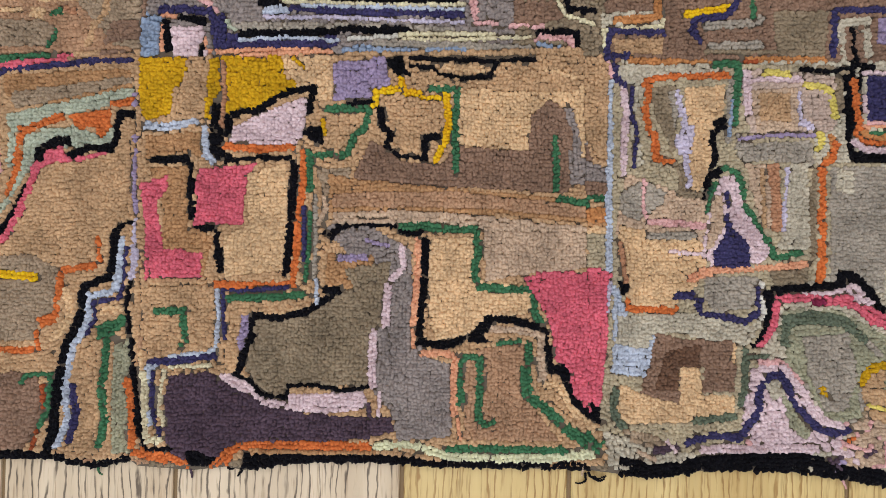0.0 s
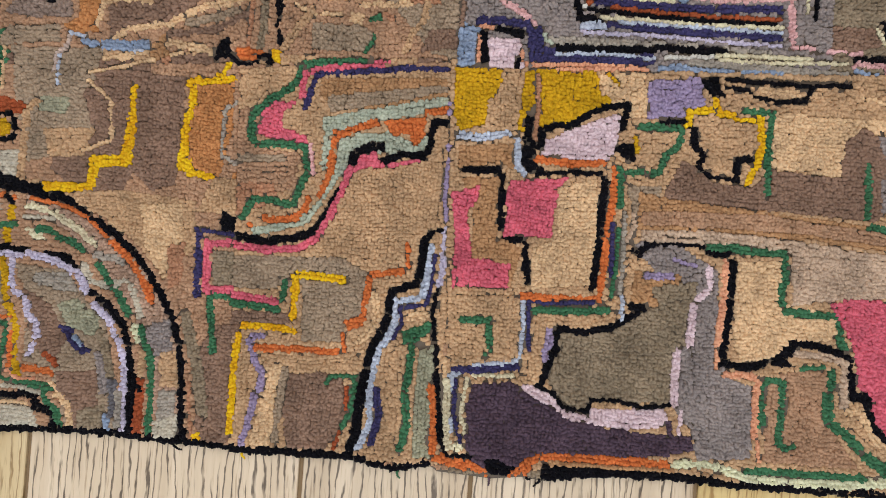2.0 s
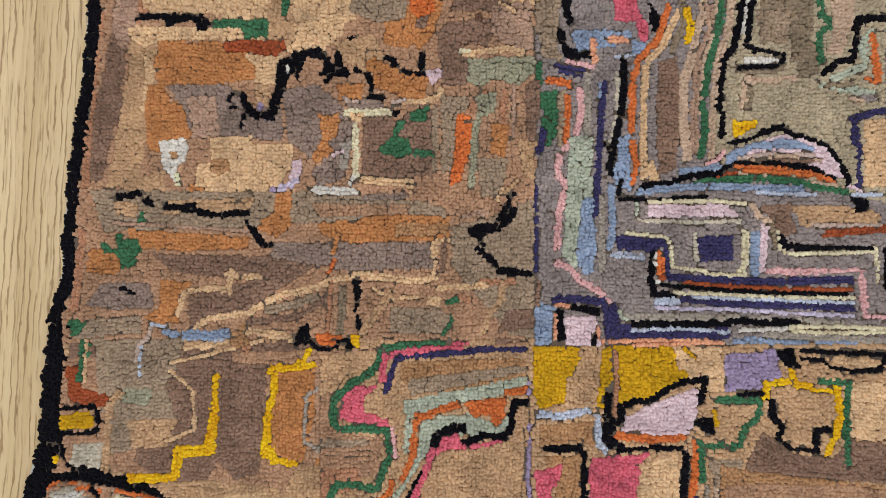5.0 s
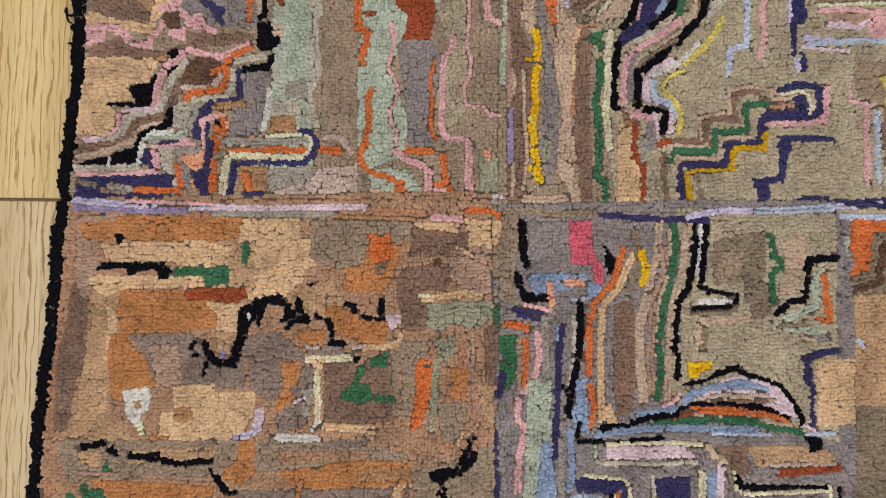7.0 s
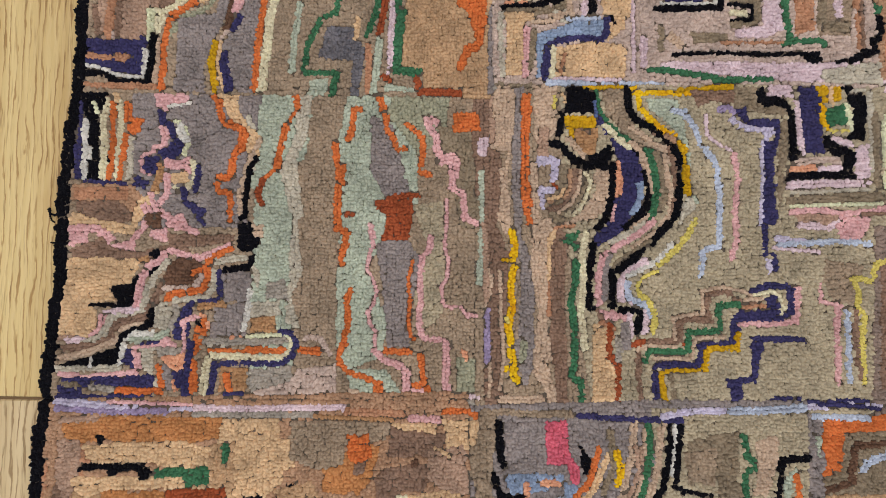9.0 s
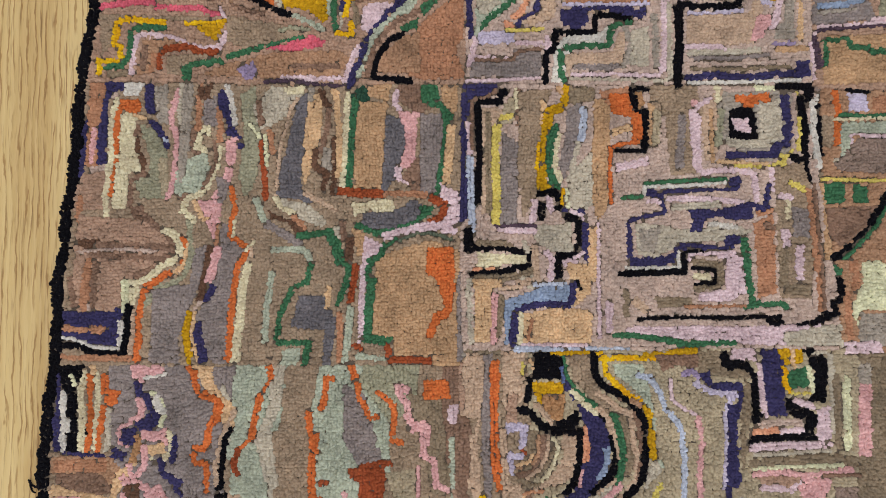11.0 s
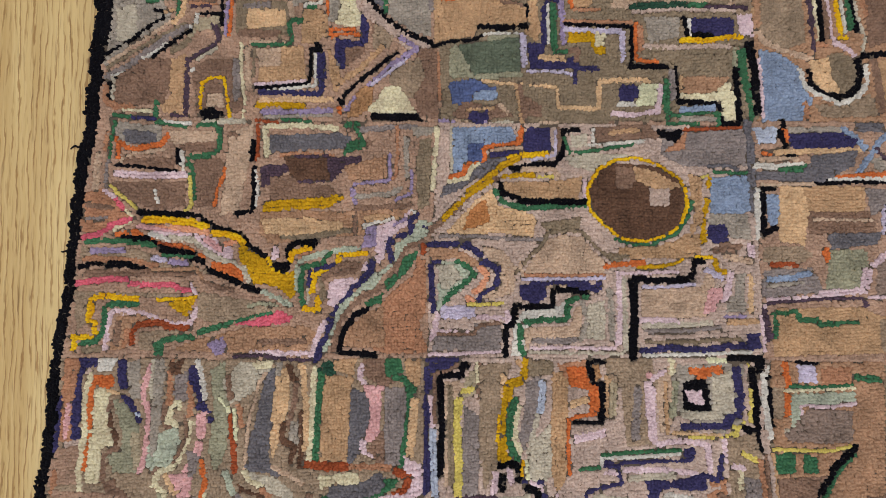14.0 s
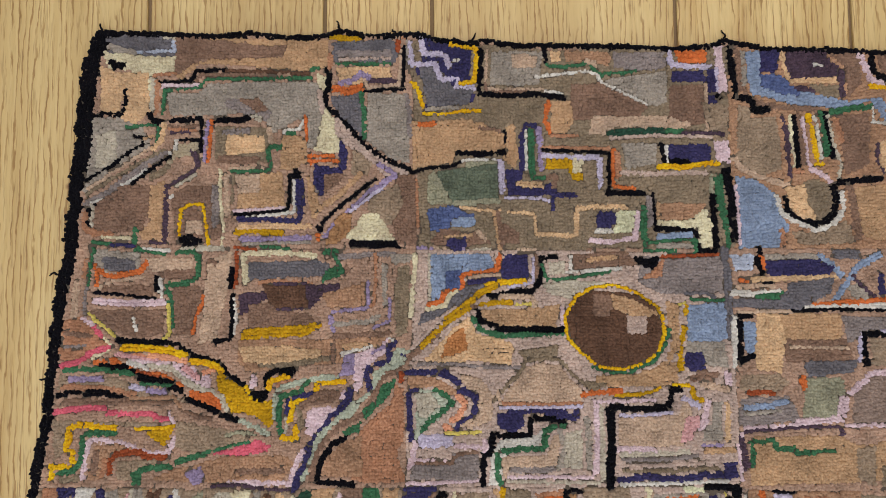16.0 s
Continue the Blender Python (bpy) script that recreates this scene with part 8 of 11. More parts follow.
area("brown",(64,1660),(106,1660),(105,1614),(62,1611))
line("palelilac",5.18,(65,1704),(66,1684),(94,1682),(114,1682))
area("orange",(71,1702),(108,1702),(107,1688),(74,1686))
line("palerose",9.07,(121,1704),(123,1680),(126,1654))
line("palelilac",3.89,(119,1680),(119,1640))
area("navy",(67,1677),(104,1677),(105,1664),(67,1664))
line("navy",9.07,(112,1677),(114,1647))
line("navy",10.4,(114,1647),(118,1607))
line("oat",3.89,(106,1660),(106,1607))
line("black",3.89,(119,1647),(124,1644))
area("oat",(-25,1624),(7,1624),(59,1624),(92,1613),(72,1607),(0,1611),(-10,1601),(-32,1604))
line("oat",5.18,(7,1614),(59,1617))
area("driftwood",(99,1640),(132,1637),(134,1594),(114,1594))
line("dkgreen",7.12,(-8,1604),(26,1606),(59,1607))
line("green",5.18,(59,1607),(82,1606))
line("plum",4.53,(78,1604),(111,1604),(124,1602))
line("blush",4.53,(-6,1598),(39,1601),(111,1599))
area("tan",(-234,1618),(-169,1621),(-130,1608),(-117,1618),(-112,1575),(-117,1562),(-137,1582),(-182,1581),(-189,1566),(-234,1559))
line("orange",5.83,(-227,1614),(-208,1616))
line("brown",3.89,(-156,1611),(-130,1607))
line("black",4.53,(-128,1608),(-127,1595))
line("black",5.83,(-183,1582),(-150,1580),(-127,1582))
line("black",4.53,(-235,1559),(-215,1564),(-189,1566),(-177,1572))
line("white",3.89,(-176,1573),(-137,1573))
area("sage",(-215,1559),(-176,1565),(-169,1572),(-137,1572),(-134,1523),(-176,1520),(-218,1523))
area("moss",(-208,1559),(-137,1569),(-136,1529),(-189,1526))
line("orange",5.18,(-77,1641),(-81,1618),(-75,1605))
area("tan",(-74,1641),(-51,1642),(-48,1618),(-58,1601),(-75,1601))
line("clay",3.89,(-75,1601),(-45,1601))
line("palelilac",6.48,(-132,1572),(-131,1536))
area("navy",(-127,1562),(-108,1562),(-108,1549),(-85,1542),(-69,1550),(-66,1532),(-124,1533))
line("sand",7.77,(-114,1546),(-85,1544))
line("navy",5.18,(-108,1562),(-109,1601),(-101,1613))
line("navy",5.18,(-104,1615),(-91,1613))
line("white",4.53,(-104,1607),(-103,1562))
line("green",7.12,(-97,1608),(-97,1562),(-95,1552))
line("lilac",5.83,(-88,1611),(-86,1562))
line("green",4.53,(-93,1552),(-79,1552))
line("brown",5.83,(-79,1552),(-69,1555),(-72,1542))
line("palelilac",3.89,(-128,1529),(-85,1529),(-76,1523))
line("navy",4.53,(-73,1529),(-74,1516))
line("navy",5.83,(-69,1532),(-47,1532))
line("clay",4.53,(-85,1588),(-52,1587),(-7,1586))
line("black",4.53,(-83,1585),(-52,1583),(-13,1581))
line("palelilac",5.18,(-85,1578),(-52,1576),(-17,1576))
line("palelilac",5.18,(-19,1575),(-19,1542))
line("black",4.53,(-8,1581),(-9,1535))
line("black",5.18,(-11,1534),(18,1534),(38,1535))
line("orange",4.53,(-3,1584),(-4,1542),(34,1538))
line("clay",5.83,(2,1581),(2,1552))
area("mustard",(-80,1575),(-52,1575),(-40,1562),(-37,1549),(-50,1549),(-56,1562),(-80,1562))
area("cream",(-51,1574),(-36,1573),(-40,1558),(-49,1556))
area("grey",(6,1591),(49,1593),(45,1568),(12,1561))
area("navy",(58,1589),(107,1591),(111,1571),(55,1569))
line("black",5.18,(53,1591),(55,1571),(84,1570))
line("white",3.24,(58,1588),(59,1571))
line("yellow",5.83,(48,1565),(77,1564),(116,1569))
line("blush",5.18,(6,1558),(38,1556),(103,1558))
area("taupe",(12,1552),(100,1555),(102,1528),(44,1529),(18,1542))
area("hazel",(44,1522),(102,1522),(95,1502),(46,1503))
area("palerose",(114,1594),(135,1594),(136,1574),(126,1564),(113,1574))
line("tan",5.83,(131,1600),(137,1587))
line("sand",4.53,(-179,1519),(-157,1515),(-134,1515))
line("sand",4.53,(-124,1513),(-95,1511),(-93,1490))
line("sand",5.18,(-93,1487),(-48,1485),(-46,1516))
line("sand",5.18,(-46,1517),(-21,1519),(11,1518))
area("brown",(-134,1503),(-112,1489),(-113,1476),(-131,1478))
line("tan",3.89,(-141,1513),(-138,1490),(-135,1471))
line("brown",5.18,(-136,1513),(-131,1474))
area("dkblue",(-218,1517),(-189,1520),(-163,1510),(-163,1497),(-189,1500),(-196,1491),(-215,1491))
area("blue",(-189,1507),(-163,1507),(-163,1496),(-189,1496))
area("brown",(-202,1494),(-163,1491),(-144,1478),(-189,1471),(-215,1478))
line("tan",3.89,(-196,1484),(-167,1487))
area("navy",(-196,1484),(-173,1485),(-173,1471),(-194,1471))
line("oat",5.18,(-160,1491),(-151,1481))
line("ltgrey",5.18,(-170,1470),(-144,1468))
area("palegreen",(-2,1513),(21,1514),(20,1490),(-22,1487),(-25,1493),(-2,1496))
area("navy",(-24,1513),(-2,1513),(-2,1500),(-9,1495),(-25,1495))
line("white",5.18,(-25,1491),(-6,1490))
line("palerose",5.18,(-32,1480),(-6,1478),(20,1483))
line("palerose",5.18,(24,1512),(20,1480))
line("green",7.12,(32,1519),(29,1490),(33,1474))
line("greymauve",5.83,(37,1529),(37,1496))
line("black",4.53,(41,1534),(42,1516),(43,1499))
line("black",5.18,(43,1493),(62,1493),(88,1493))
line("black",5.83,(89,1489),(92,1467),(113,1468))
line("black",5.18,(110,1532),(111,1502),(113,1470))
area("cream",(46,1503),(85,1504),(102,1519),(109,1496),(110,1473),(94,1470),(91,1493),(46,1496))
line("tan",4.53,(47,1522),(47,1506))
line("blue",5.83,(46,1484),(85,1486))
line("green",4.53,(36,1477),(68,1480),(86,1480))
line("grey",5.18,(46,1474),(84,1473))
line("green",5.83,(88,1480),(89,1467))
line("green",9.07,(117,1554),(118,1528),(124,1496))
line("green",5.83,(124,1496),(126,1470))
line("taupe",7.77,(125,1541),(130,1502))
line("sage",4.53,(109,1555),(108,1535))
block("fifth_left_block")
area("fawn",(-620,1476),(-343,1471),(-229,1472),(-239,1332),(-244,1206),(-429,1204),(-597,1206),(-654,1208),(-640,1346))
area("grey",(-598,1473),(-567,1470),(-542,1467),(-544,1447),(-586,1447),(-596,1460))
area("dkgrey",(-586,1464),(-548,1460),(-549,1447),(-583,1449))
line("green",4.53,(-596,1473),(-599,1454),(-601,1428))
line("green",4.53,(-598,1480),(-574,1478),(-548,1474))
line("green",5.18,(-548,1473),(-516,1468))
line("white",3.24,(-539,1473),(-510,1470))
line("green",5.18,(-503,1468),(-478,1469))
line("ltgrey",3.89,(-497,1473),(-481,1474))
line("green",5.18,(-478,1466),(-477,1441),(-483,1436))
line("green",5.83,(-487,1434),(-509,1432),(-512,1422))
line("green",5.18,(-509,1425),(-505,1396),(-506,1380))
line("navy",3.89,(-574,1477),(-551,1476))
area("oat",(-538,1463),(-481,1463),(-484,1447),(-509,1444),(-528,1447))
area("brown",(-522,1447),(-480,1450),(-483,1437),(-509,1438),(-522,1441))
line("orange",5.18,(-535,1457),(-542,1447),(-576,1441),(-589,1448))
line("orange",4.53,(-594,1454),(-590,1428))
line("oat",4.53,(-538,1441),(-579,1435),(-588,1428))
area("brown",(-585,1432),(-534,1431),(-525,1434),(-528,1418),(-585,1425))
line("black",4.53,(-595,1423),(-572,1422),(-547,1419),(-518,1415))
line("black",5.83,(-524,1441),(-523,1425))
line("white",3.89,(-520,1438),(-518,1418))
line("palerose",8.42,(-594,1414),(-559,1411),(-515,1412))
area("brown",(-597,1404),(-515,1403),(-515,1377),(-545,1371),(-578,1384),(-597,1397))
line("white",2.59,(-549,1393),(-546,1381))
line("yellowpale",4.53,(-600,1400),(-584,1387),(-571,1377))
line("yellowpale",4.53,(-510,1409),(-508,1377),(-514,1371))
line("oat",7.77,(-614,1435),(-616,1397))
line("greymauve",4.53,(-603,1428),(-605,1397))
line("clay",3.89,(-605,1460),(-606,1441))
area("brown",(-506,1428),(-477,1431),(-470,1421),(-482,1377),(-501,1374))
line("orange",4.53,(-469,1425),(-471,1412),(-479,1396),(-482,1377))
area("oat",(-468,1460),(-439,1469),(-442,1434),(-454,1371),(-476,1364),(-470,1409))
line("brown",5.18,(-466,1457),(-458,1457))
line("ltgrey",5.83,(-478,1473),(-449,1473))
line("black",5.18,(-439,1450),(-440,1428))
line("black",5.18,(-438,1421),(-437,1396),(-439,1371),(-457,1366))
line("white",3.89,(-435,1415),(-433,1396),(-435,1377))
line("rust",4.53,(-433,1472),(-434,1447),(-435,1428))
line("rust",4.53,(-436,1474),(-407,1470),(-388,1468))
line("cream",7.12,(-426,1466),(-423,1434))
line("cream",5.83,(-423,1467),(-382,1467),(-343,1464))
line("green",3.89,(-407,1475),(-375,1472))
area("dkgrey",(-420,1456),(-343,1459),(-327,1453),(-337,1440),(-381,1439),(-420,1437))
line("clay",3.89,(-407,1434),(-368,1435),(-349,1432))
area("plum",(-432,1421),(-400,1424),(-397,1434),(-356,1434),(-343,1430),(-317,1433),(-314,1424),(-336,1418),(-352,1402),(-387,1402),(-400,1415),(-413,1405),(-429,1396))
area("dkbrown",(-404,1431),(-356,1430),(-352,1405),(-394,1405))
area("brown",(-419,1408),(-394,1411),(-387,1402),(-352,1399),(-343,1389),(-355,1376),(-419,1380))
line("mustard",5.83,(-425,1372),(-393,1375),(-355,1376),(-339,1386))
line("green",7.77,(-334,1469),(-318,1467))
area("green",(-333,1446),(-317,1456),(-311,1446),(-317,1440),(-337,1434))
line("green",4.53,(-324,1466),(-317,1453))
area("brown",(-311,1453),(-301,1449),(-311,1440))
area("hazel",(-336,1421),(-311,1427),(-289,1433),(-288,1405),(-330,1405))
line("greymauve",5.83,(-318,1462),(-285,1465),(-253,1465))
line("clay",4.53,(-276,1465),(-276,1440),(-278,1408),(-304,1402))
line("lilac",3.89,(-285,1433),(-284,1405),(-324,1400))
line("grey",5.18,(-266,1452),(-266,1408))
line("lilac",4.53,(-260,1414),(-261,1389),(-279,1382))
line("lilac",5.18,(-327,1395),(-323,1376))
line("grey",5.18,(-323,1386),(-285,1389),(-273,1395))
area("taupe",(-250,1452),(-237,1452),(-241,1376),(-253,1370),(-255,1420))
line("cream",5.83,(-231,1465),(-233,1427),(-236,1395))
area("grey",(-260,1465),(-234,1466),(-237,1455),(-257,1454))
area("hazel",(-431,1370),(-333,1370),(-317,1370),(-285,1373),(-260,1370),(-291,1345),(-367,1339),(-418,1333),(-431,1345))
area("sand",(-431,1361),(-380,1363),(-336,1357),(-342,1345),(-399,1342),(-425,1345))
line("brown",5.18,(-323,1373),(-292,1374),(-260,1376))
line("brown",4.53,(-323,1370),(-324,1345))
line("mustard",7.77,(-425,1377),(-393,1380),(-355,1381),(-343,1386))
line("taupe",5.18,(-405,1340),(-368,1342),(-330,1348))
area("tan",(-314,1364),(-292,1367),(-272,1363),(-285,1358),(-311,1357))
area("clay",(-629,1392),(-603,1397),(-587,1371),(-577,1365),(-596,1352),(-627,1346),(-634,1359))
line("brown",5.18,(-625,1378),(-596,1374))
line("greymauve",4.53,(-624,1362),(-602,1364))
line("palerose",5.18,(-605,1395),(-593,1384))
line("pink",5.18,(-593,1384),(-584,1374))
line("yellowpale",4.53,(-594,1393),(-577,1381),(-568,1371))
line("cream",4.53,(-580,1371),(-572,1362),(-580,1355),(-592,1352),(-595,1346))
line("pink",5.18,(-576,1362),(-593,1357),(-608,1346),(-630,1341))
line("black",5.18,(-568,1370),(-539,1368),(-507,1367),(-491,1361))
line("black",6.48,(-495,1361),(-478,1351),(-463,1347),(-449,1342))
line("black",6.48,(-449,1342),(-442,1330),(-424,1320),(-415,1308))
line("yellow",8.42,(-561,1362),(-533,1360),(-507,1358),(-488,1351))
line("yellow",6.48,(-485,1346),(-466,1344),(-453,1340),(-446,1327))
area("mustard",(-456,1336),(-443,1330),(-421,1314),(-411,1303),(-399,1300),(-391,1304),(-389,1276),(-395,1271),(-411,1286),(-439,1289),(-443,1301),(-452,1314))
line("yellow",4.53,(-421,1317),(-414,1304),(-399,1300))
line("peach",5.18,(-558,1352),(-520,1351),(-488,1346))
line("rose",5.18,(-567,1354),(-532,1347),(-507,1343))
area("palerose",(-567,1351),(-526,1346),(-501,1346),(-481,1340),(-459,1327),(-462,1317),(-478,1317),(-494,1330),(-513,1336),(-538,1340))
line("rose",7.77,(-491,1339),(-475,1327))
line("ltgrey",6.48,(-541,1340),(-507,1339),(-484,1320),(-459,1311),(-446,1298))
line("white",5.18,(-554,1346),(-532,1338))
line("peach",5.83,(-469,1333),(-459,1336))
area("orange",(-580,1351),(-567,1349),(-541,1336),(-513,1333),(-491,1320),(-494,1314),(-516,1324),(-541,1327),(-567,1340))
line("rust",5.18,(-551,1336),(-519,1328))
area("orange",(-484,1314),(-462,1311),(-446,1302),(-449,1292),(-468,1299),(-482,1303))
line("orange",5.18,(-592,1345),(-580,1346))
line("black",5.83,(-586,1340),(-560,1340),(-541,1330))
line("black",7.12,(-541,1328),(-519,1324),(-503,1321))
line("black",5.83,(-506,1316),(-492,1314))
line("black",6.48,(-490,1305),(-474,1299),(-458,1292),(-449,1286))
line("black",7.12,(-449,1286),(-430,1281))
line("green",5.18,(-624,1337),(-582,1337),(-548,1332))
line("green",4.53,(-538,1321),(-506,1319))
line("ltgrey",5.18,(-449,1308),(-441,1292))
area("driftwood",(-630,1331),(-570,1328),(-506,1311),(-487,1302),(-506,1301),(-632,1315))
line("lilac",5.83,(-620,1326),(-582,1327))
line("palelilac",5.18,(-550,1318),(-525,1313))
line("lilac",6.48,(-531,1314),(-512,1312))
line("clay",6.48,(-626,1318),(-569,1315),(-544,1308))
line("black",5.18,(-632,1308),(-616,1312),(-594,1310))
line("black",7.77,(-601,1311),(-575,1311),(-569,1307))
line("black",4.53,(-569,1307),(-558,1307),(-556,1301))
line("brown",7.12,(-625,1301),(-569,1301),(-506,1301))
line("hazel",4.53,(-550,1305),(-500,1305),(-493,1292),(-461,1282))
line("brown",4.53,(-493,1292),(-474,1284),(-460,1282))
line("rose",5.83,(-638,1289),(-600,1293))
line("pink",6.48,(-635,1290),(-594,1295),(-578,1294))
line("pink",5.83,(-575,1289),(-550,1288),(-524,1288))
line("pink",5.83,(-524,1286),(-517,1282),(-505,1282))
line("palerose",4.53,(-506,1289),(-502,1277),(-493,1277))
area("driftwood",(-636,1281),(-505,1278),(-537,1271),(-562,1276),(-600,1277),(-621,1271),(-621,1247),(-633,1237))
line("yellow",7.12,(-621,1265),(-615,1274),(-596,1276))
line("yellow",6.48,(-600,1276),(-565,1272))
line("yellow",7.77,(-618,1268),(-619,1247))
line("yellow",6.48,(-612,1247),(-613,1229))
line("yellow",6.48,(-639,1231),(-614,1229))
line("yellow",7.77,(-634,1231),(-635,1217))
line("green",5.83,(-565,1266),(-593,1268),(-602,1262))
line("green",5.83,(-602,1262),(-603,1240),(-607,1228))
line("green",5.18,(-610,1225),(-629,1223))
line("taupe",5.83,(-626,1216),(-598,1217))
area("mustard",(-540,1273),(-499,1276),(-505,1261),(-511,1252),(-521,1258))
line("yellow",4.53,(-543,1271),(-505,1273))
line("palerose",5.83,(-491,1277),(-497,1264),(-505,1249))
line("palerose",5.83,(-505,1247),(-520,1243),(-536,1247),(-558,1256),(-593,1260))
line("palerose",5.18,(-594,1259),(-598,1240),(-601,1216))
area("hazel",(-589,1253),(-564,1256),(-542,1249),(-548,1246),(-573,1240),(-582,1216),(-595,1216))
line("brown",7.77,(-586,1246),(-588,1222))
line("rust",7.12,(-570,1237),(-570,1222))
line("rust",7.77,(-567,1243),(-542,1246),(-523,1239),(-508,1239))
line("clay",5.18,(-576,1237),(-579,1219))
area("driftwood",(-564,1234),(-542,1237),(-504,1237),(-510,1231),(-535,1228),(-548,1215),(-563,1216))
line("green",9.07,(-540,1222),(-541,1212))
line("green",6.48,(-545,1223),(-529,1228),(-504,1229))
line("green",7.12,(-498,1234),(-486,1238),(-467,1243))
line("green",5.83,(-467,1246),(-442,1253),(-417,1257))
line("green",5.83,(-433,1255),(-417,1258))
area("driftwood",(-499,1280),(-480,1277),(-411,1264),(-417,1258),(-479,1243),(-498,1252))
area("pink",(-461,1243),(-442,1247),(-417,1255),(-408,1259),(-392,1252),(-395,1245),(-417,1242))
line("aqua",5.83,(-427,1280),(-411,1273),(-395,1265))
line("sage",4.53,(-442,1264),(-427,1267),(-411,1264))
area("hazel",(-498,1227),(-448,1239),(-379,1242),(-366,1233),(-379,1214),(-454,1212),(-529,1215))
line("brown",7.12,(-429,1224),(-379,1224))
line("lilac",9.07,(-482,1224),(-470,1218))
area("lilac",(-488,1221),(-470,1230),(-463,1215),(-476,1208))
line("palerose",5.18,(-441,1212),(-410,1212),(-372,1210))
line("plum",4.53,(-457,1208),(-429,1209),(-404,1205),(-369,1203))
line("black",5.83,(-398,1317),(-399,1328),(-390,1334),(-367,1335))
area("black",(-418,1314),(-405,1311),(-396,1314),(-396,1304),(-404,1300),(-414,1304))
line("palerose",7.77,(-412,1329),(-413,1317))
line("yellow",5.83,(-396,1314),(-393,1323),(-374,1329))
line("black",4.53,(-375,1331),(-370,1330))
line("clay",5.18,(-386,1319),(-367,1323))
line("aqua",5.83,(-388,1307),(-388,1282))
line("aqua",5.83,(-386,1314),(-361,1321),(-336,1327),(-317,1326))
line("green",5.83,(-381,1264),(-385,1286),(-381,1307),(-361,1311))
line("green",5.18,(-361,1311),(-353,1320),(-352,1323))
line("ltgrey",3.89,(-376,1267),(-376,1292))
line("navy",5.18,(-375,1286),(-373,1301),(-355,1307),(-345,1308))
line("yellow",5.83,(-342,1320),(-329,1321),(-310,1322))
line("yellow",5.83,(-342,1318),(-342,1304),(-364,1300))
line("yellow",5.83,(-369,1300),(-371,1279))
line("yellow",5.83,(-381,1261),(-365,1258))
line("yellow",5.83,(-365,1259),(-364,1275))
line("taupe",7.12,(-361,1294),(-359,1270))
area("brown",(-339,1313),(-317,1313),(-313,1304),(-332,1298),(-354,1295),(-361,1289),(-361,1298))
area("palerose",(-351,1292),(-326,1295),(-320,1291),(-329,1279),(-348,1261),(-355,1267))
area("palerose",(-313,1313),(-304,1319),(-307,1304),(-318,1300))
line("white",4.53,(-310,1345),(-314,1354),(-292,1358),(-282,1362))
area("lilac",(-311,1351),(-298,1357),(-291,1351),(-301,1329),(-317,1327),(-314,1335))
area("palerose",(-299,1352),(-272,1362),(-263,1370),(-260,1357),(-279,1344),(-291,1335),(-295,1313),(-301,1316))
line("lilac",4.53,(-279,1354),(-263,1363))
line("palerose",5.83,(-291,1335),(-296,1313))
line("white",4.53,(-260,1370),(-253,1366))
line("navy",5.83,(-253,1365),(-261,1360),(-260,1344),(-276,1341))
line("navy",7.12,(-282,1338),(-286,1329),(-282,1313))
line("navy",7.77,(-304,1313),(-307,1301),(-317,1291))
line("navy",5.83,(-318,1288),(-328,1283))
line("navy",5.83,(-326,1282),(-338,1264),(-351,1251))
line("navy",9.07,(-351,1248),(-353,1233))
line("navy",5.83,(-355,1230),(-363,1217),(-366,1202))
line("palerose",5.83,(-357,1245),(-366,1227),(-372,1208))
area("aqua",(-253,1360),(-238,1357),(-244,1341),(-266,1329),(-279,1310),(-291,1298),(-304,1282),(-316,1279),(-329,1267),(-341,1251),(-349,1227),(-357,1208),(-361,1214),(-351,1233),(-342,1264),(-323,1279),(-304,1298),(-279,1313),(-279,1332),(-260,1344))
line("navy",3.89,(-246,1352),(-242,1351))
line("brown",5.83,(-244,1335),(-266,1329),(-276,1310),(-285,1291))
line("brown",5.18,(-291,1285),(-316,1273),(-329,1260),(-341,1245),(-347,1214))
line("rust",7.12,(-250,1329),(-246,1325))
area("green",(-269,1319),(-253,1325),(-260,1307),(-279,1288),(-288,1279),(-291,1291),(-276,1301))
area("green",(-313,1267),(-291,1279),(-294,1266),(-310,1262))
area("clay",(-253,1319),(-244,1313),(-244,1257),(-253,1245),(-241,1211),(-291,1211),(-316,1220),(-304,1251),(-288,1273),(-260,1297))
area("hazel",(-332,1239),(-307,1258),(-291,1263),(-291,1217),(-335,1217),(-338,1227))
line("black",5.83,(-309,1260),(-323,1254),(-332,1242),(-338,1230),(-341,1214))
line("black",6.48,(-340,1211),(-322,1211),(-300,1209))
block("fifth_middle_block")
area("blush",(-228,1470),(-61,1468),(126,1465),(134,1330),(131,1204),(-65,1203),(-244,1206),(-239,1332))
area("greymauve",(23,1461),(119,1464),(121,1419),(47,1419),(22,1432))
area("brown",(-61,1464),(10,1467),(23,1451),(-48,1448))
line("tan",5.83,(-35,1458),(-3,1461))
area("blue",(-216,1465),(-147,1465),(-141,1452),(-148,1445),(-180,1444),(-180,1420),(-199,1417),(-215,1411))
area("dkblue",(-196,1446),(-177,1446),(-180,1423),(-196,1423))
line("ltgrey",3.24,(-215,1465),(-215,1414))
line("orange",5.18,(-135,1465),(-139,1445),(-177,1442))
line("orange",5.18,(-178,1439),(-178,1423),(-199,1421),(-202,1411),(-216,1407))
line("oat",4.53,(-131,1461),(-133,1442),(-170,1439),(-173,1423))
line("cream",5.18,(-170,1423),(-193,1419),(-196,1407),(-218,1402))
area("navy",(-130,1463),(-103,1465),(-103,1439),(-135,1436))
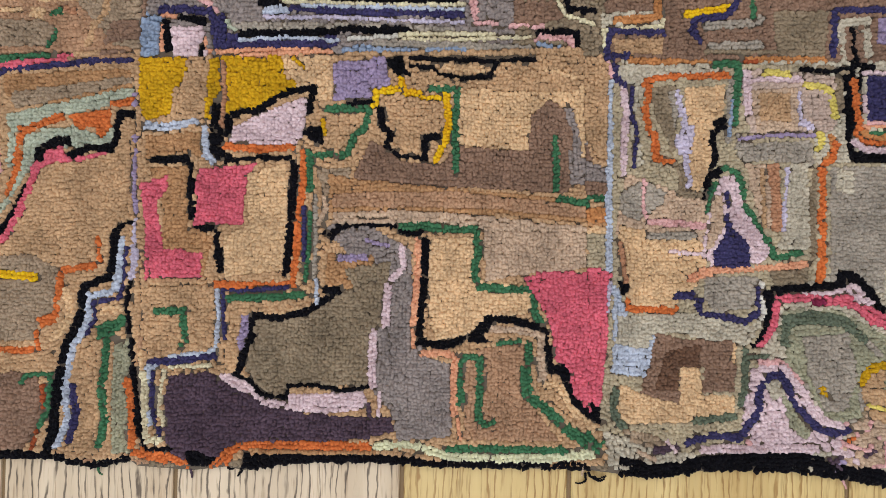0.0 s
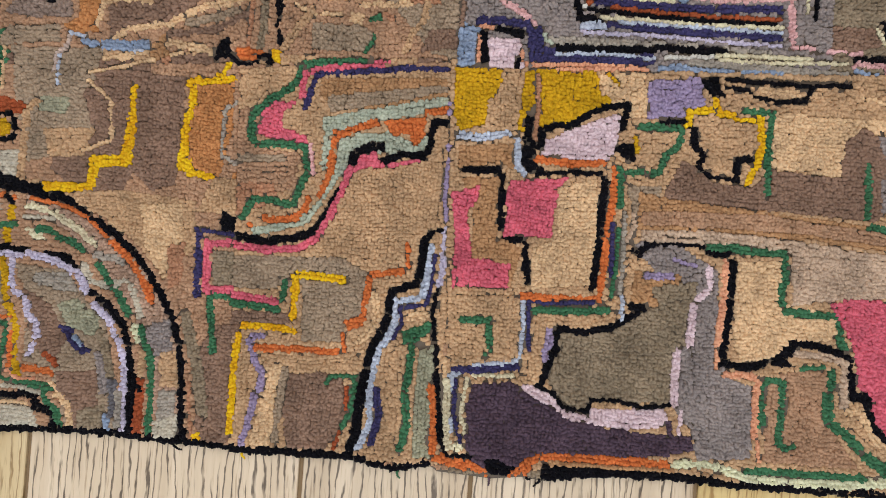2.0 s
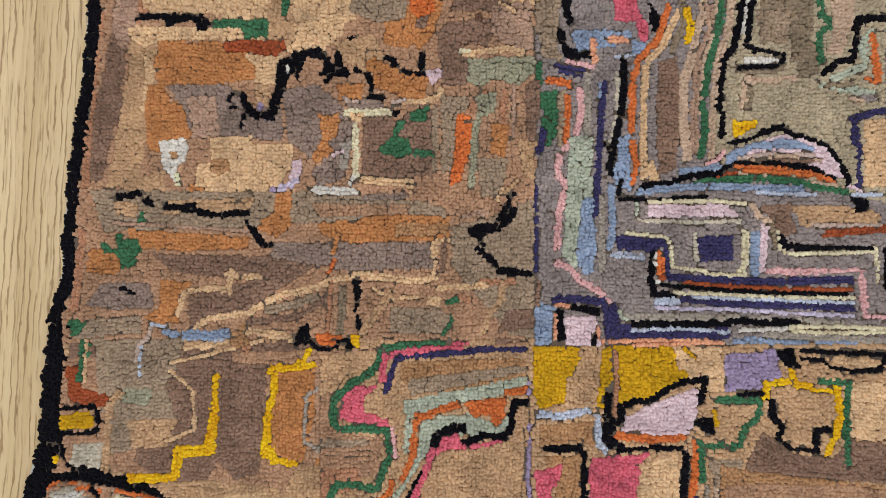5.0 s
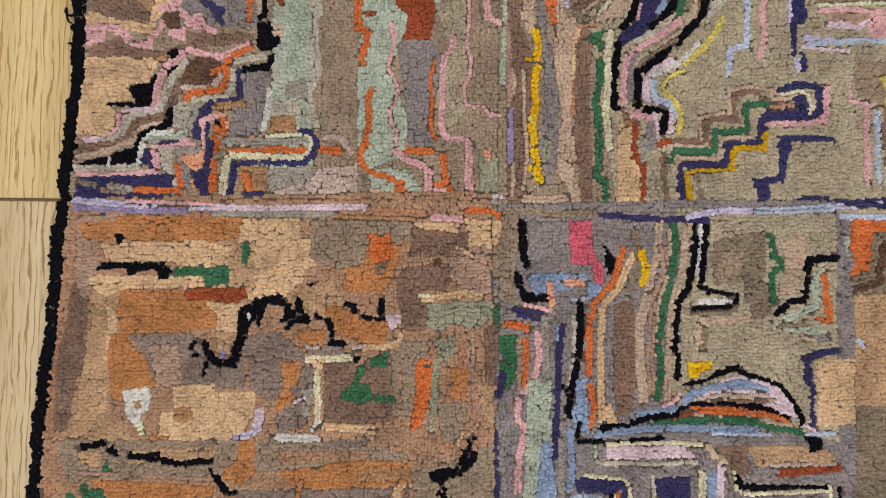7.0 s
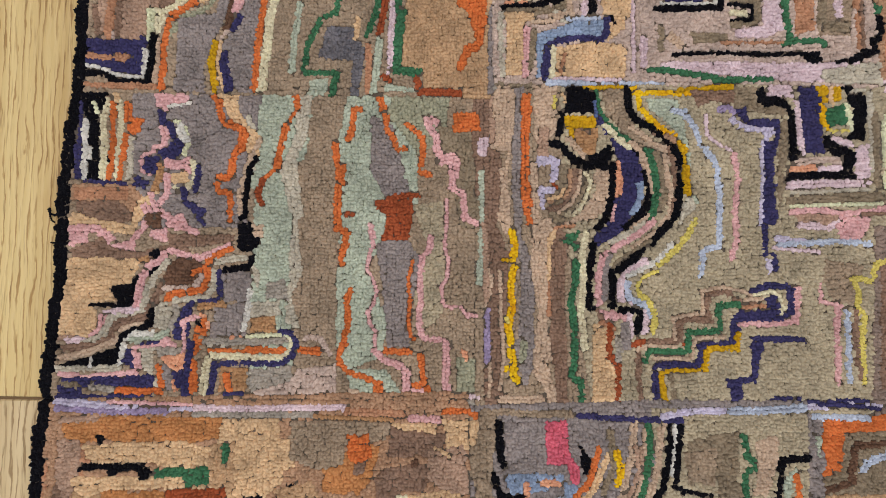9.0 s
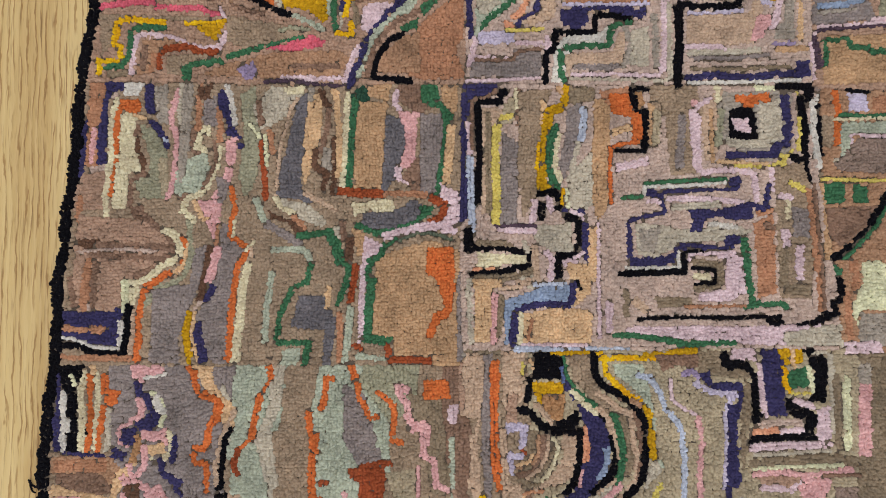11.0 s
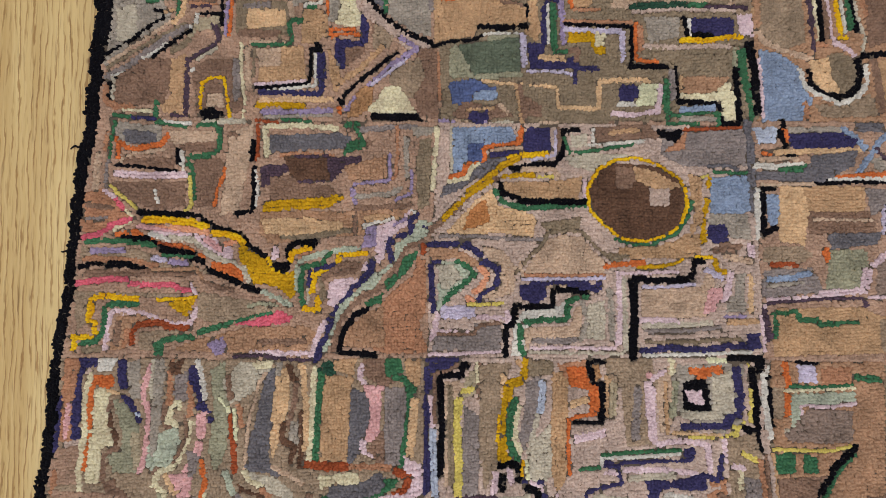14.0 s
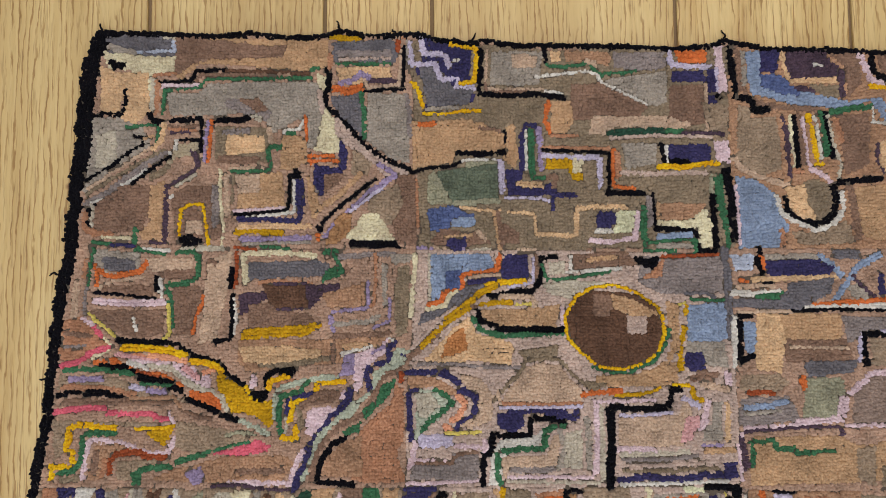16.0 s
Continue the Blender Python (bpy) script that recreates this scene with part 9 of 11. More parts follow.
line("navy",5.83,(-170,1433),(-138,1435))
area("dkgrey",(-170,1430),(-145,1433),(-157,1423),(-177,1410),(-196,1401),(-209,1392),(-228,1385),(-225,1398),(-196,1404),(-190,1417))
line("palelilac",4.53,(-96,1461),(-98,1432),(-125,1427))
line("yellow",5.83,(-151,1429),(-132,1433),(-106,1434))
line("mustard",7.77,(-138,1429),(-158,1421),(-164,1414))
line("mustard",6.48,(-164,1414),(-183,1401),(-196,1391))
line("black",5.18,(-90,1459),(-70,1461))
line("black",5.83,(-90,1458),(-90,1432),(-97,1424))
line("black",5.18,(-97,1423),(-126,1421),(-145,1417))
area("black",(-150,1420),(-135,1421),(-138,1412),(-148,1413))
line("brown",3.89,(-93,1464),(-93,1439))
line("mustard",5.18,(-158,1407),(-138,1410),(-122,1410))
line("yellowpale",4.53,(-116,1407),(-97,1408))
line("green",3.89,(-87,1452),(-82,1436),(-61,1437))
area("ltgrey",(-80,1455),(-61,1457),(-61,1442),(-79,1440))
line("white",4.53,(-54,1461),(-55,1445))
line("white",3.24,(-58,1444),(-23,1446),(3,1448))
line("green",4.53,(-71,1435),(-42,1439),(-10,1444))
line("brown",6.48,(-45,1455),(-47,1448))
area("black",(18,1461),(32,1459),(45,1461),(45,1446),(32,1448),(23,1452))
area("clay",(38,1445),(52,1461),(49,1438),(22,1435))
line("rust",3.89,(49,1461),(81,1462),(113,1463))
area("ltgrey",(-87,1432),(-61,1435),(-10,1432),(-23,1426),(-55,1413),(-81,1420))
line("oat",5.83,(-135,1417),(-100,1416),(-94,1407))
area("tan",(-158,1401),(-94,1404),(-68,1407),(-72,1381),(-132,1383),(-153,1391))
line("green",5.18,(-167,1394),(-158,1379),(-132,1372),(-101,1374),(-62,1375))
line("black",5.18,(-161,1401),(-157,1388),(-136,1382),(-100,1380),(-65,1381))
line("black",7.12,(-139,1380),(-62,1379))
line("palerose",4.53,(-65,1404),(-65,1384))
area("sand",(-190,1379),(-170,1394),(-161,1375),(-139,1370),(-120,1363),(-123,1340),(-158,1344),(-222,1344))
area("orangebrown",(-196,1369),(-177,1382),(-171,1357),(-203,1347))
line("sand",4.53,(-152,1356),(-126,1356))
line("brown",5.18,(-239,1347),(-215,1366),(-190,1391),(-164,1407))
line("mustard",5.18,(-225,1360),(-196,1387),(-170,1404))
line("greymauve",4.53,(-228,1341),(-190,1341),(-139,1337),(-114,1337))
area("taupe",(-117,1356),(-69,1362),(-72,1350),(-107,1344))
area("blush",(-123,1369),(-62,1370),(-56,1362),(-107,1356))
line("taupe",4.53,(-143,1300),(-133,1312),(-114,1331),(-107,1344),(-82,1347),(-66,1343))
line("taupe",4.53,(-66,1343),(-57,1331),(-38,1315),(-25,1312))
area("oat",(-107,1337),(-88,1342),(-69,1340),(-57,1324),(-44,1312),(-45,1298),(-135,1299),(-127,1312))
line("clay",3.89,(-136,1296),(-95,1296),(-45,1297))
line("orange",5.18,(-44,1306),(-25,1309),(0,1310))
line("mustard",4.53,(-6,1305),(19,1306),(41,1311))
line("yellow",4.53,(41,1311),(48,1318),(76,1316))
line("mustard",5.18,(80,1314),(82,1302),(92,1299))
area("dkbrown",(-59,1394),(-49,1413),(-29,1422),(-4,1422),(22,1416),(41,1403),(48,1381),(42,1355),(26,1340),(1,1334),(-25,1340),(-44,1353),(-56,1372))
area("brown",(-30,1419),(-4,1419),(-11,1394),(-30,1394))
area("tan",(-10,1419),(9,1416),(28,1406),(44,1397),(34,1393),(12,1394),(-7,1403))
area("blush",(8,1394),(31,1393),(30,1373),(9,1375))
line("yellow",4.53,(-62,1394),(-49,1416),(-29,1427),(-4,1429),(22,1420))
line("mustard",3.89,(22,1419),(41,1406),(50,1393))
line("yellow",4.53,(48,1393),(51,1374),(42,1352),(26,1340),(1,1334),(-25,1338),(-44,1353),(-59,1369),(-62,1391))
line("green",3.24,(56,1381),(51,1362),(39,1343),(13,1333))
line("green",3.24,(13,1330),(-12,1330),(-31,1337))
line("tan",5.83,(56,1393),(62,1368),(55,1343),(32,1327))
area("tan",(20,1330),(64,1343),(64,1318),(38,1315),(-25,1315),(-31,1327))
line("taupe",5.18,(-41,1318),(-19,1317))
line("rust",5.83,(-246,1332),(-247,1322))
line("navy",5.18,(-242,1332),(-215,1332),(-196,1333))
line("navy",7.12,(-203,1331),(-184,1322),(-181,1313))
line("navy",7.77,(-181,1313),(-165,1306),(-162,1297),(-168,1281))
line("navy",7.12,(-168,1281),(-184,1272),(-187,1264))
area("hazel",(-241,1329),(-209,1326),(-190,1316),(-181,1306),(-196,1306),(-209,1316),(-241,1313))
line("navy",5.83,(-231,1313),(-238,1310),(-238,1282),(-236,1257))
line("navy",4.53,(-236,1313),(-225,1312))
area("aqua",(-228,1313),(-203,1313),(-190,1297),(-203,1281),(-222,1269),(-231,1257),(-231,1294))
area("ltgrey",(-231,1307),(-215,1310),(-203,1294),(-219,1282),(-228,1282))
line("green",5.18,(-210,1313),(-196,1306),(-190,1297),(-206,1285),(-219,1275),(-223,1266))
line("peach",7.12,(-184,1306),(-176,1297),(-181,1284),(-190,1278))
line("peach",5.83,(-200,1272),(-190,1266))
area("oat",(-181,1328),(-158,1325),(-143,1306),(-146,1278),(-171,1269),(-181,1272),(-162,1287),(-160,1306),(-174,1313))
line("yellowpale",4.53,(-197,1264),(-171,1264),(-159,1266))
line("oat",3.89,(-139,1312),(-136,1294))
area("palelilac",(-228,1263),(-190,1263),(-190,1250),(-228,1247))
line("palerose",5.83,(-231,1254),(-238,1226))
line("palerose",5.18,(-187,1250),(-159,1249))
line("palerose",3.89,(-231,1235),(-191,1233))
area("greymauve",(-191,1244),(-160,1245),(-161,1213),(-238,1214),(-235,1229),(-191,1229))
line("brown",4.53,(-231,1232),(-191,1231),(-185,1241),(-162,1244))
line("palerose",4.53,(-241,1209),(-203,1210),(-162,1212))
line("palerose",5.83,(-153,1256),(-154,1244))
area("navy",(-140,1287),(-111,1287),(-110,1272),(-121,1265),(-137,1269),(-141,1278))
line("navy",9.07,(-80,1281),(-64,1282),(-50,1284))
line("navy",5.83,(-54,1278),(-64,1286),(-102,1288),(-127,1289))
line("palelilac",3.89,(-136,1292),(-89,1292),(-45,1293))
line("oat",3.89,(-108,1284),(-89,1284))
line("black",5.18,(-102,1281),(-80,1280),(-64,1276))
line("black",5.18,(-102,1280),(-103,1263))
line("black",5.83,(-103,1262),(-127,1261),(-140,1262))
line("black",7.12,(-145,1264),(-146,1244))
line("black",5.83,(-146,1243),(-155,1241),(-156,1207))
area("white",(-137,1257),(-102,1259),(-89,1268),(-93,1250),(-128,1247),(-137,1207),(-150,1207),(-147,1238))
line("green",6.48,(-64,1271),(-86,1268),(-87,1250))
line("green",5.83,(-88,1247),(-115,1247),(-134,1244))
line("green",6.48,(-139,1241),(-140,1219),(-136,1208))
area("oat",(-77,1262),(-69,1259),(-74,1228),(-128,1225),(-131,1213),(-135,1219),(-134,1238),(-84,1240))
line("grey",5.83,(-70,1268),(-64,1250),(-71,1224))
area("ltgrey",(-64,1265),(-45,1268),(-45,1225),(-65,1225))
line("greymauve",5.83,(-125,1224),(-77,1224))
line("palerose",4.53,(-128,1216),(-90,1216),(-34,1215))
line("palerose",5.83,(-29,1299),(-28,1256),(-30,1219))
line("grey",5.83,(-39,1281),(-37,1225))
line("ltgrey",5.18,(-23,1293),(-22,1212))
line("ltgrey",3.89,(-128,1211),(-27,1209))
line("palerose",4.53,(-26,1298),(6,1299),(38,1300))
line("black",9.07,(-13,1290),(-11,1256),(-13,1231),(-14,1203))
line("black",7.12,(-13,1292),(19,1290),(50,1291))
line("black",7.12,(53,1293),(57,1311),(67,1311))
line("palelilac",3.89,(-1,1283),(25,1283),(56,1286))
area("oat",(-4,1279),(63,1283),(73,1305),(79,1286),(71,1249),(-5,1249))
line("palelilac",5.83,(70,1302),(88,1292))
area("rose",(72,1280),(88,1283),(88,1274),(78,1255),(65,1252))
line("palerose",7.12,(98,1299),(94,1280),(88,1267))
area("grey",(104,1298),(114,1298),(112,1255),(90,1255),(91,1267),(102,1274))
line("sand",5.83,(119,1295),(119,1255))
line("palerose",5.18,(-5,1246),(36,1246))
line("ltgrey",5.18,(-2,1240),(36,1241),(74,1243))
line("greymauve",4.53,(1,1234),(49,1234),(84,1238))
line("blush",4.53,(-5,1228),(49,1227),(90,1230))
line("tan",5.18,(93,1243),(125,1244))
line("taupe",4.53,(1,1222),(48,1221),(105,1225))
line("navy",6.48,(-5,1213),(29,1215),(61,1213),(111,1218))
area("navy",(112,1230),(127,1230),(129,1215),(114,1213))
line("white",4.53,(-2,1207),(48,1208),(117,1210))
line("black",5.83,(92,1204),(130,1203))
line("lilac",3.89,(90,1249),(112,1250))
area("blue",(78,1406),(121,1409),(121,1368),(113,1365),(77,1365))
area("grey",(75,1365),(119,1364),(122,1336),(90,1339),(74,1355))
area("navy",(74,1352),(93,1354),(96,1333),(77,1331),(72,1343))
line("brown",7.12,(80,1325),(102,1322))
area("brown",(86,1333),(112,1330),(105,1320),(83,1322))
line("mustard",5.18,(76,1406),(76,1396))
line("yellowpale",3.89,(69,1406),(74,1409))
line("mustard",5.18,(73,1381),(68,1355),(67,1333))
line("green",4.53,(82,1412),(118,1411))
line("dkgrey",4.53,(76,1419),(99,1420),(108,1415))
line("tan",7.12,(63,1406),(64,1355))
line("palerose",7.77,(121,1330),(122,1311))
line("oat",7.12,(92,1317),(121,1311))
line("tan",5.83,(54,1409),(59,1393))
line("dkgrey",4.53,(121,1464),(121,1419))
block("bottom_right_block")
area("ltgreen",(188,218),(249,216),(376,221),(378,127),(441,128),(442,17),(410,27),(337,4),(318,-144),(281,-150),(180,-126),(191,12))
area("ltgrey",(193,216),(297,220),(286,210),(223,206),(210,171),(219,123),(208,118),(202,192),(194,197))
area("oat",(203,113),(283,88),(278,29),(199,12),(193,65))
area("grey",(195,96),(219,108),(240,97),(238,87),(214,70),(198,75))
area("sand",(196,65),(283,51),(273,13),(247,-11),(205,-12),(196,38))
line("rose",4.29,(219,108),(219,81),(224,68))
line("rose",5.9,(225,69),(251,68),(278,66))
line("grey",7.51,(225,56),(267,57))
line("palerose",4.29,(246,42),(278,39))
line("clay",4.83,(198,49),(204,12))
line("palerose",5.9,(198,198),(201,171),(200,139),(199,112))
line("navy",5.9,(191,216),(190,203),(201,197))
line("navy",4.83,(207,195),(206,171),(212,153),(209,121))
area("taupe",(223,195),(249,199),(250,161),(247,140),(245,124),(242,145),(229,166))
area("grey",(239,193),(252,193),(247,156))
line("orange",5.9,(217,198),(223,203),(249,207),(297,208))
line("orange",6.43,(223,198),(219,171),(224,153))
line("orange",6.97,(229,153),(229,129),(240,127))
line("orange",4.83,(240,127),(250,126))
area("sand",(255,196),(294,200),(292,167),(282,151),(283,130),(272,98),(259,98),(261,140),(258,172))
line("palelilac",5.9,(249,193),(252,177))
line("palelilac",5.9,(255,177),(256,156))
area("palelilac",(245,145),(258,164),(266,159),(263,135),(253,132))
line("palelilac",5.36,(258,132),(261,103))
line("taupe",6.43,(250,124),(256,108),(253,95),(277,94))
area("black",(282,165),(295,171),(296,158),(286,154))
line("black",5.9,(284,154),(282,146),(286,135),(283,122))
area("black",(278,119),(295,124),(290,112),(280,109))
area("black",(277,114),(283,109),(277,92),(274,93))
line("dkgreen",4.83,(280,98),(284,104))
line("green",4.83,(287,106),(279,80))
line("grey",6.43,(300,205),(299,173),(298,146))
line("green",7.51,(283,218),(307,220))
line("green",6.43,(307,220),(305,194),(304,162))
line("blue",4.29,(301,184),(299,152))
line("grey",5.36,(308,152),(319,120),(330,83))
line("green",5.36,(293,121),(306,117),(312,104),(313,88))
line("green",5.36,(313,88),(323,73),(331,57),(339,52))
line("green",5.9,(339,49),(342,38),(355,40),(368,43))
area("palerose",(290,112),(303,117),(309,104),(313,83),(328,62),(339,41),(331,33),(284,29),(275,45),(280,77),(285,98))
area("oat",(285,96),(293,96),(295,67),(284,45),(278,45))
line("navy",4.83,(297,98),(299,85))
line("navy",4.29,(297,77),(299,67))
line("navy",6.43,(299,69),(302,60))
area("navy",(296,61),(304,64),(312,56),(319,49),(319,27),(285,27),(286,43))
line("peach",7.51,(263,16),(278,21),(289,25))
line("peach",5.9,(273,24),(305,25),(336,28),(373,32))
area("grey",(278,19),(326,20),(324,-9),(284,-16),(276,3))
line("orange",4.83,(204,-4),(208,-14),(226,-15),(252,-14))
line("orange",5.9,(205,-13),(247,-13))
line("orange",4.83,(247,-16),(252,-11))
area("black",(194,17),(199,12),(209,9),(207,2),(199,0))
line("navy",6.43,(250,0),(268,1))
line("navy",6.43,(271,-3),(274,-16),(300,-19))
line("navy",6.97,(300,-18),(313,-24),(326,-15))
line("navy",6.43,(329,-17),(330,14))
area("navy",(308,-23),(319,-23),(315,-31))
line("white",4.83,(331,14),(333,-17),(324,-28))
line("ltgrey",5.9,(329,-25),(319,-31))
area("taupe",(339,25),(373,29),(374,15),(342,12))
area("blush",(313,216),(398,210),(398,159),(388,156),(319,155),(313,173))
area("oat",(318,195),(361,198),(364,153),(324,155))
area("tan",(326,192),(356,193),(356,166),(327,166))
line("palerose",7.51,(315,213),(316,173))
line("palerose",5.9,(321,205),(366,206))
line("palelilac",4.83,(363,193),(366,166))
line("palelilac",5.9,(366,166),(377,161))
line("yellowpale",5.9,(331,212),(355,211))
line("yellowpale",5.9,(369,201),(382,199),(395,194))
line("yellowpale",5.9,(395,191),(398,170))
line("yellowpale",6.43,(385,156),(383,140))
line("lilac",3.75,(308,149),(345,153),(377,153))
line("taupe",7.51,(382,217),(408,215))
line("taupe",7.51,(400,207),(403,180))
line("black",4.29,(366,216),(392,214),(408,217))
line("grey",6.43,(324,142),(372,145),(375,127))
area("grey",(303,144),(372,148),(372,127),(309,128))
area("oat",(314,125),(335,126),(341,62),(331,67),(320,99))
area("clay",(336,126),(346,126),(349,62),(339,62))
line("tan",4.83,(330,120),(333,67))
line("palelilac",6.43,(354,121),(353,68),(357,52))
area("ltgrey",(356,126),(372,127),(376,47),(344,46),(352,63))
line("taupe",5.9,(378,121),(379,37))
line("orange",7.51,(386,122),(387,95),(386,69))
line("orange",8.04,(387,71),(387,37),(385,16))
line("orange",5.9,(399,146),(396,132),(388,126))
area("grey",(393,124),(444,125),(445,6),(410,27),(395,16))
area("ltgrey",(399,122),(415,122),(415,98),(399,101))
line("black",5.9,(416,229),(411,207),(409,175),(413,143))
line("black",6.43,(412,138),(425,133),(446,134))
line("black",4.83,(416,229),(422,215),(419,191),(422,165))
line("orange",6.43,(415,207),(417,181),(420,159))
line("orange",4.83,(417,157),(425,149),(446,148))
line("palerose",5.36,(414,149),(425,141),(446,140))
area("navy",(427,210),(446,211),(446,170),(427,168))
line("palerose",4.83,(425,191),(427,176))
line("palerose",4.29,(424,213),(446,214))
line("green",3.75,(430,157),(446,157))
line("peach",4.29,(425,162),(446,164))
area("paleblue",(191,12),(199,1),(205,-20),(232,-40),(229,-61),(222,-77),(193,-75))
area("ltgrey",(197,-20),(263,-16),(305,-23),(327,-28),(321,-44),(295,-44),(253,-35),(232,-35),(227,-51),(195,-46))
line("paleblue",7.51,(193,-70),(222,-72))
line("paleblue",5.9,(231,-40),(227,-64))
area("brown",(232,-35),(258,-40),(306,-41),(309,-60),(306,-89),(277,-89),(277,-66),(256,-66),(254,-100),(217,-91),(227,-67))
area("dkbrown",(242,-51),(274,-45),(274,-66),(253,-66),(254,-87),(232,-88))
area("sand",(201,-83),(222,-93),(254,-100),(256,-66),(274,-66),(277,-92),(306,-91),(307,-110),(270,-118),(207,-120),(191,-104))
line("moss",7.51,(196,-88),(193,-109),(207,-128))
line("moss",6.43,(270,-116),(291,-113),(307,-111))
line("moss",6.43,(316,-49),(316,-81),(312,-102))
line("sand",4.83,(306,-44),(306,-60))
line("moss",4.83,(316,-57),(337,-54))
line("black",5.9,(334,4),(342,7),(368,10),(400,13))
line("black",5.9,(342,4),(340,-17),(332,-38),(324,-46))
line("black",5.9,(400,13),(405,24),(416,23),(432,9),(442,-7))
line("palerose",4.83,(371,5),(395,5),(411,11),(424,-5))
area("palerose",(408,16),(421,14),(437,-4),(427,-7),(413,3))
line("pink",7.51,(345,-1),(374,1),(400,-3))
line("pink",6.43,(346,-4),(342,-28),(329,-45))
line("pink",6.97,(400,0),(421,-7),(435,-20),(453,-25))
area("plumred",(376,0),(392,0),(391,-8),(379,-6))
area("moss",(350,-17),(379,-10),(411,-16),(432,-36),(427,-42),(406,-26),(379,-24),(358,-27),(356,-48),(348,-43))
area("sage",(358,-27),(379,-23),(406,-26),(427,-42),(443,-57),(422,-73),(425,-110),(396,-116),(380,-90),(369,-69),(353,-54))
area("grey",(369,-37),(411,-31),(422,-68),(412,-105),(391,-105),(375,-69))
line("mustard",5.9,(388,-84),(393,-90))
area("tan",(427,-68),(448,-62),(449,-115),(433,-110),(425,-89))
line("mustard",7.51,(425,-78),(433,-65),(448,-60))
line("yellowpale",4.83,(433,-99),(449,-102))
area("palerose",(322,-65),(353,-62),(364,-80),(386,-111),(402,-124),(412,-121),(402,-142),(275,-147),(275,-142),(323,-136),(312,-118))
line("palerose",5.36,(325,-86),(327,-67),(351,-64))
line("palerose",5.9,(351,-64),(367,-82),(380,-100),(394,-115),(409,-118))
line("navy",5.9,(262,-137),(286,-129),(312,-131))
line("navy",5.9,(312,-131),(322,-115),(329,-109),(330,-86),(338,-74))
line("navy",5.9,(338,-74),(348,-70),(356,-82),(362,-96))
line("navy",5.9,(362,-98),(375,-111),(386,-121))
line("navy",5.9,(386,-121),(402,-126),(415,-121))
area("ltgrey",(335,-80),(348,-77),(354,-90),(341,-96))
area("sage",(351,-90),(362,-101),(380,-119),(375,-132),(359,-122))
line("palerose",7.51,(278,-143),(323,-141),(386,-140))
area("ltgrey",(191,-131),(223,-135),(254,-145),(260,-155),(213,-159),(197,-146))
area("driftwood",(201,-125),(233,-130),(254,-140),(244,-145),(212,-138))
line("plum",6.43,(233,-145),(254,-140))
line("black",6.43,(202,-154),(228,-161),(270,-158))
line("palerose",4.83,(244,-135),(252,-145))
line("oat",4.29,(218,-146),(233,-153))
line("palerose",5.9,(402,-142),(418,-144))
line("plum",4.83,(397,-150),(407,-158))
line("oat",5.9,(428,-126),(444,-136))
line("rose",4.83,(412,-136),(433,-141))
block("bottom_left_block")
area("hazel",(-751,74),(-719,82),(-675,77),(-631,69),(-592,53),(-546,24),(-505,-27),(-493,-79),(-485,-165),(-537,-174),(-749,-161),(-747,-45))
area("sand",(-549,64),(-509,67),(-506,32),(-522,-7),(-541,24))
area("clay",(-520,26),(-504,32),(-504,-5),(-516,-17))
area("fawn",(-658,64),(-619,59),(-580,38),(-539,3),(-515,-38),(-501,-80),(-495,-155),(-516,-161),(-528,-82),(-547,-41),(-577,0),(-618,35),(-657,48))
area("ltgrey",(-717,60),(-688,68),(-681,52),(-694,40),(-716,49))
line("white",5.96,(-711,52),(-690,59))
line("orange",4.88,(-723,62),(-707,71),(-693,68))
line("orange",5.96,(-690,65),(-668,62))
line("black",7.59,(-718,73),(-691,75),(-664,72),(-636,65))
line("black",7.05,(-636,65),(-614,59),(-591,45),(-569,33),(-551,18))
line("black",7.05,(-551,18),(-534,-2),(-521,-23),(-509,-43),(-502,-69))
line("black",6.51,(-502,-69),(-497,-101),(-496,-133),(-492,-160))
line("orange",4.88,(-652,62),(-625,59),(-597,47),(-574,27))
line("orange",5.42,(-574,27),(-556,12),(-541,-8),(-532,-29))
line("cream",6.51,(-657,56),(-635,52))
line("ltgrey",4.88,(-659,45),(-624,45))
line("cream",7.05,(-630,50),(-607,36),(-590,23))
area("cream",(-658,35),(-644,33),(-633,23),(-649,22))
line("green",6.51,(-647,35),(-634,34),(-622,26))
line("green",6.51,(-617,27),(-600,17))
line("green",7.05,(-585,5),(-576,-8),(-565,-20),(-552,-41))
line("grey",7.59,(-589,13),(-570,11),(-561,7))
line("ltgrey",6.51,(-599,4),(-590,-12),(-576,-16))
line("ltgrey",5.96,(-552,-14),(-545,-30),(-541,-43))
line("ltgrey",5.42,(-568,-13),(-557,-9))
line("orange",4.34,(-533,-13),(-532,-29))
line("green",7.59,(-541,-51),(-534,-66),(-530,-82))
line("green",6.51,(-528,-77),(-526,-114),(-526,-157))
line("palegreen",5.96,(-546,-51),(-542,-67))
area("greymauve",(-538,-51),(-514,-44),(-507,-75),(-517,-81),(-528,-77))
area("tan",(-520,-76),(-504,-72),(-499,-107),(-518,-108))
area("grey",(-520,-111),(-501,-110),(-502,-134),(-518,-140))
area("ltgrey",(-522,-141),(-500,-133),(-495,-155),(-521,-159))
line("rust",8.68,(-537,-104),(-536,-131),(-537,-158))
line("black",3.8,(-542,-107),(-536,-112))
line("tan",6.51,(-536,-77),(-537,-99))
line("clay",3.8,(-491,-101),(-485,-154))
line("mustard",5.96,(-671,58),(-672,42))
line("mustard",5.96,(-675,36),(-673,20))
line("green",4.88,(-716,49),(-707,39),(-688,38))
line("green",5.96,(-710,37),(-688,35),(-666,37))
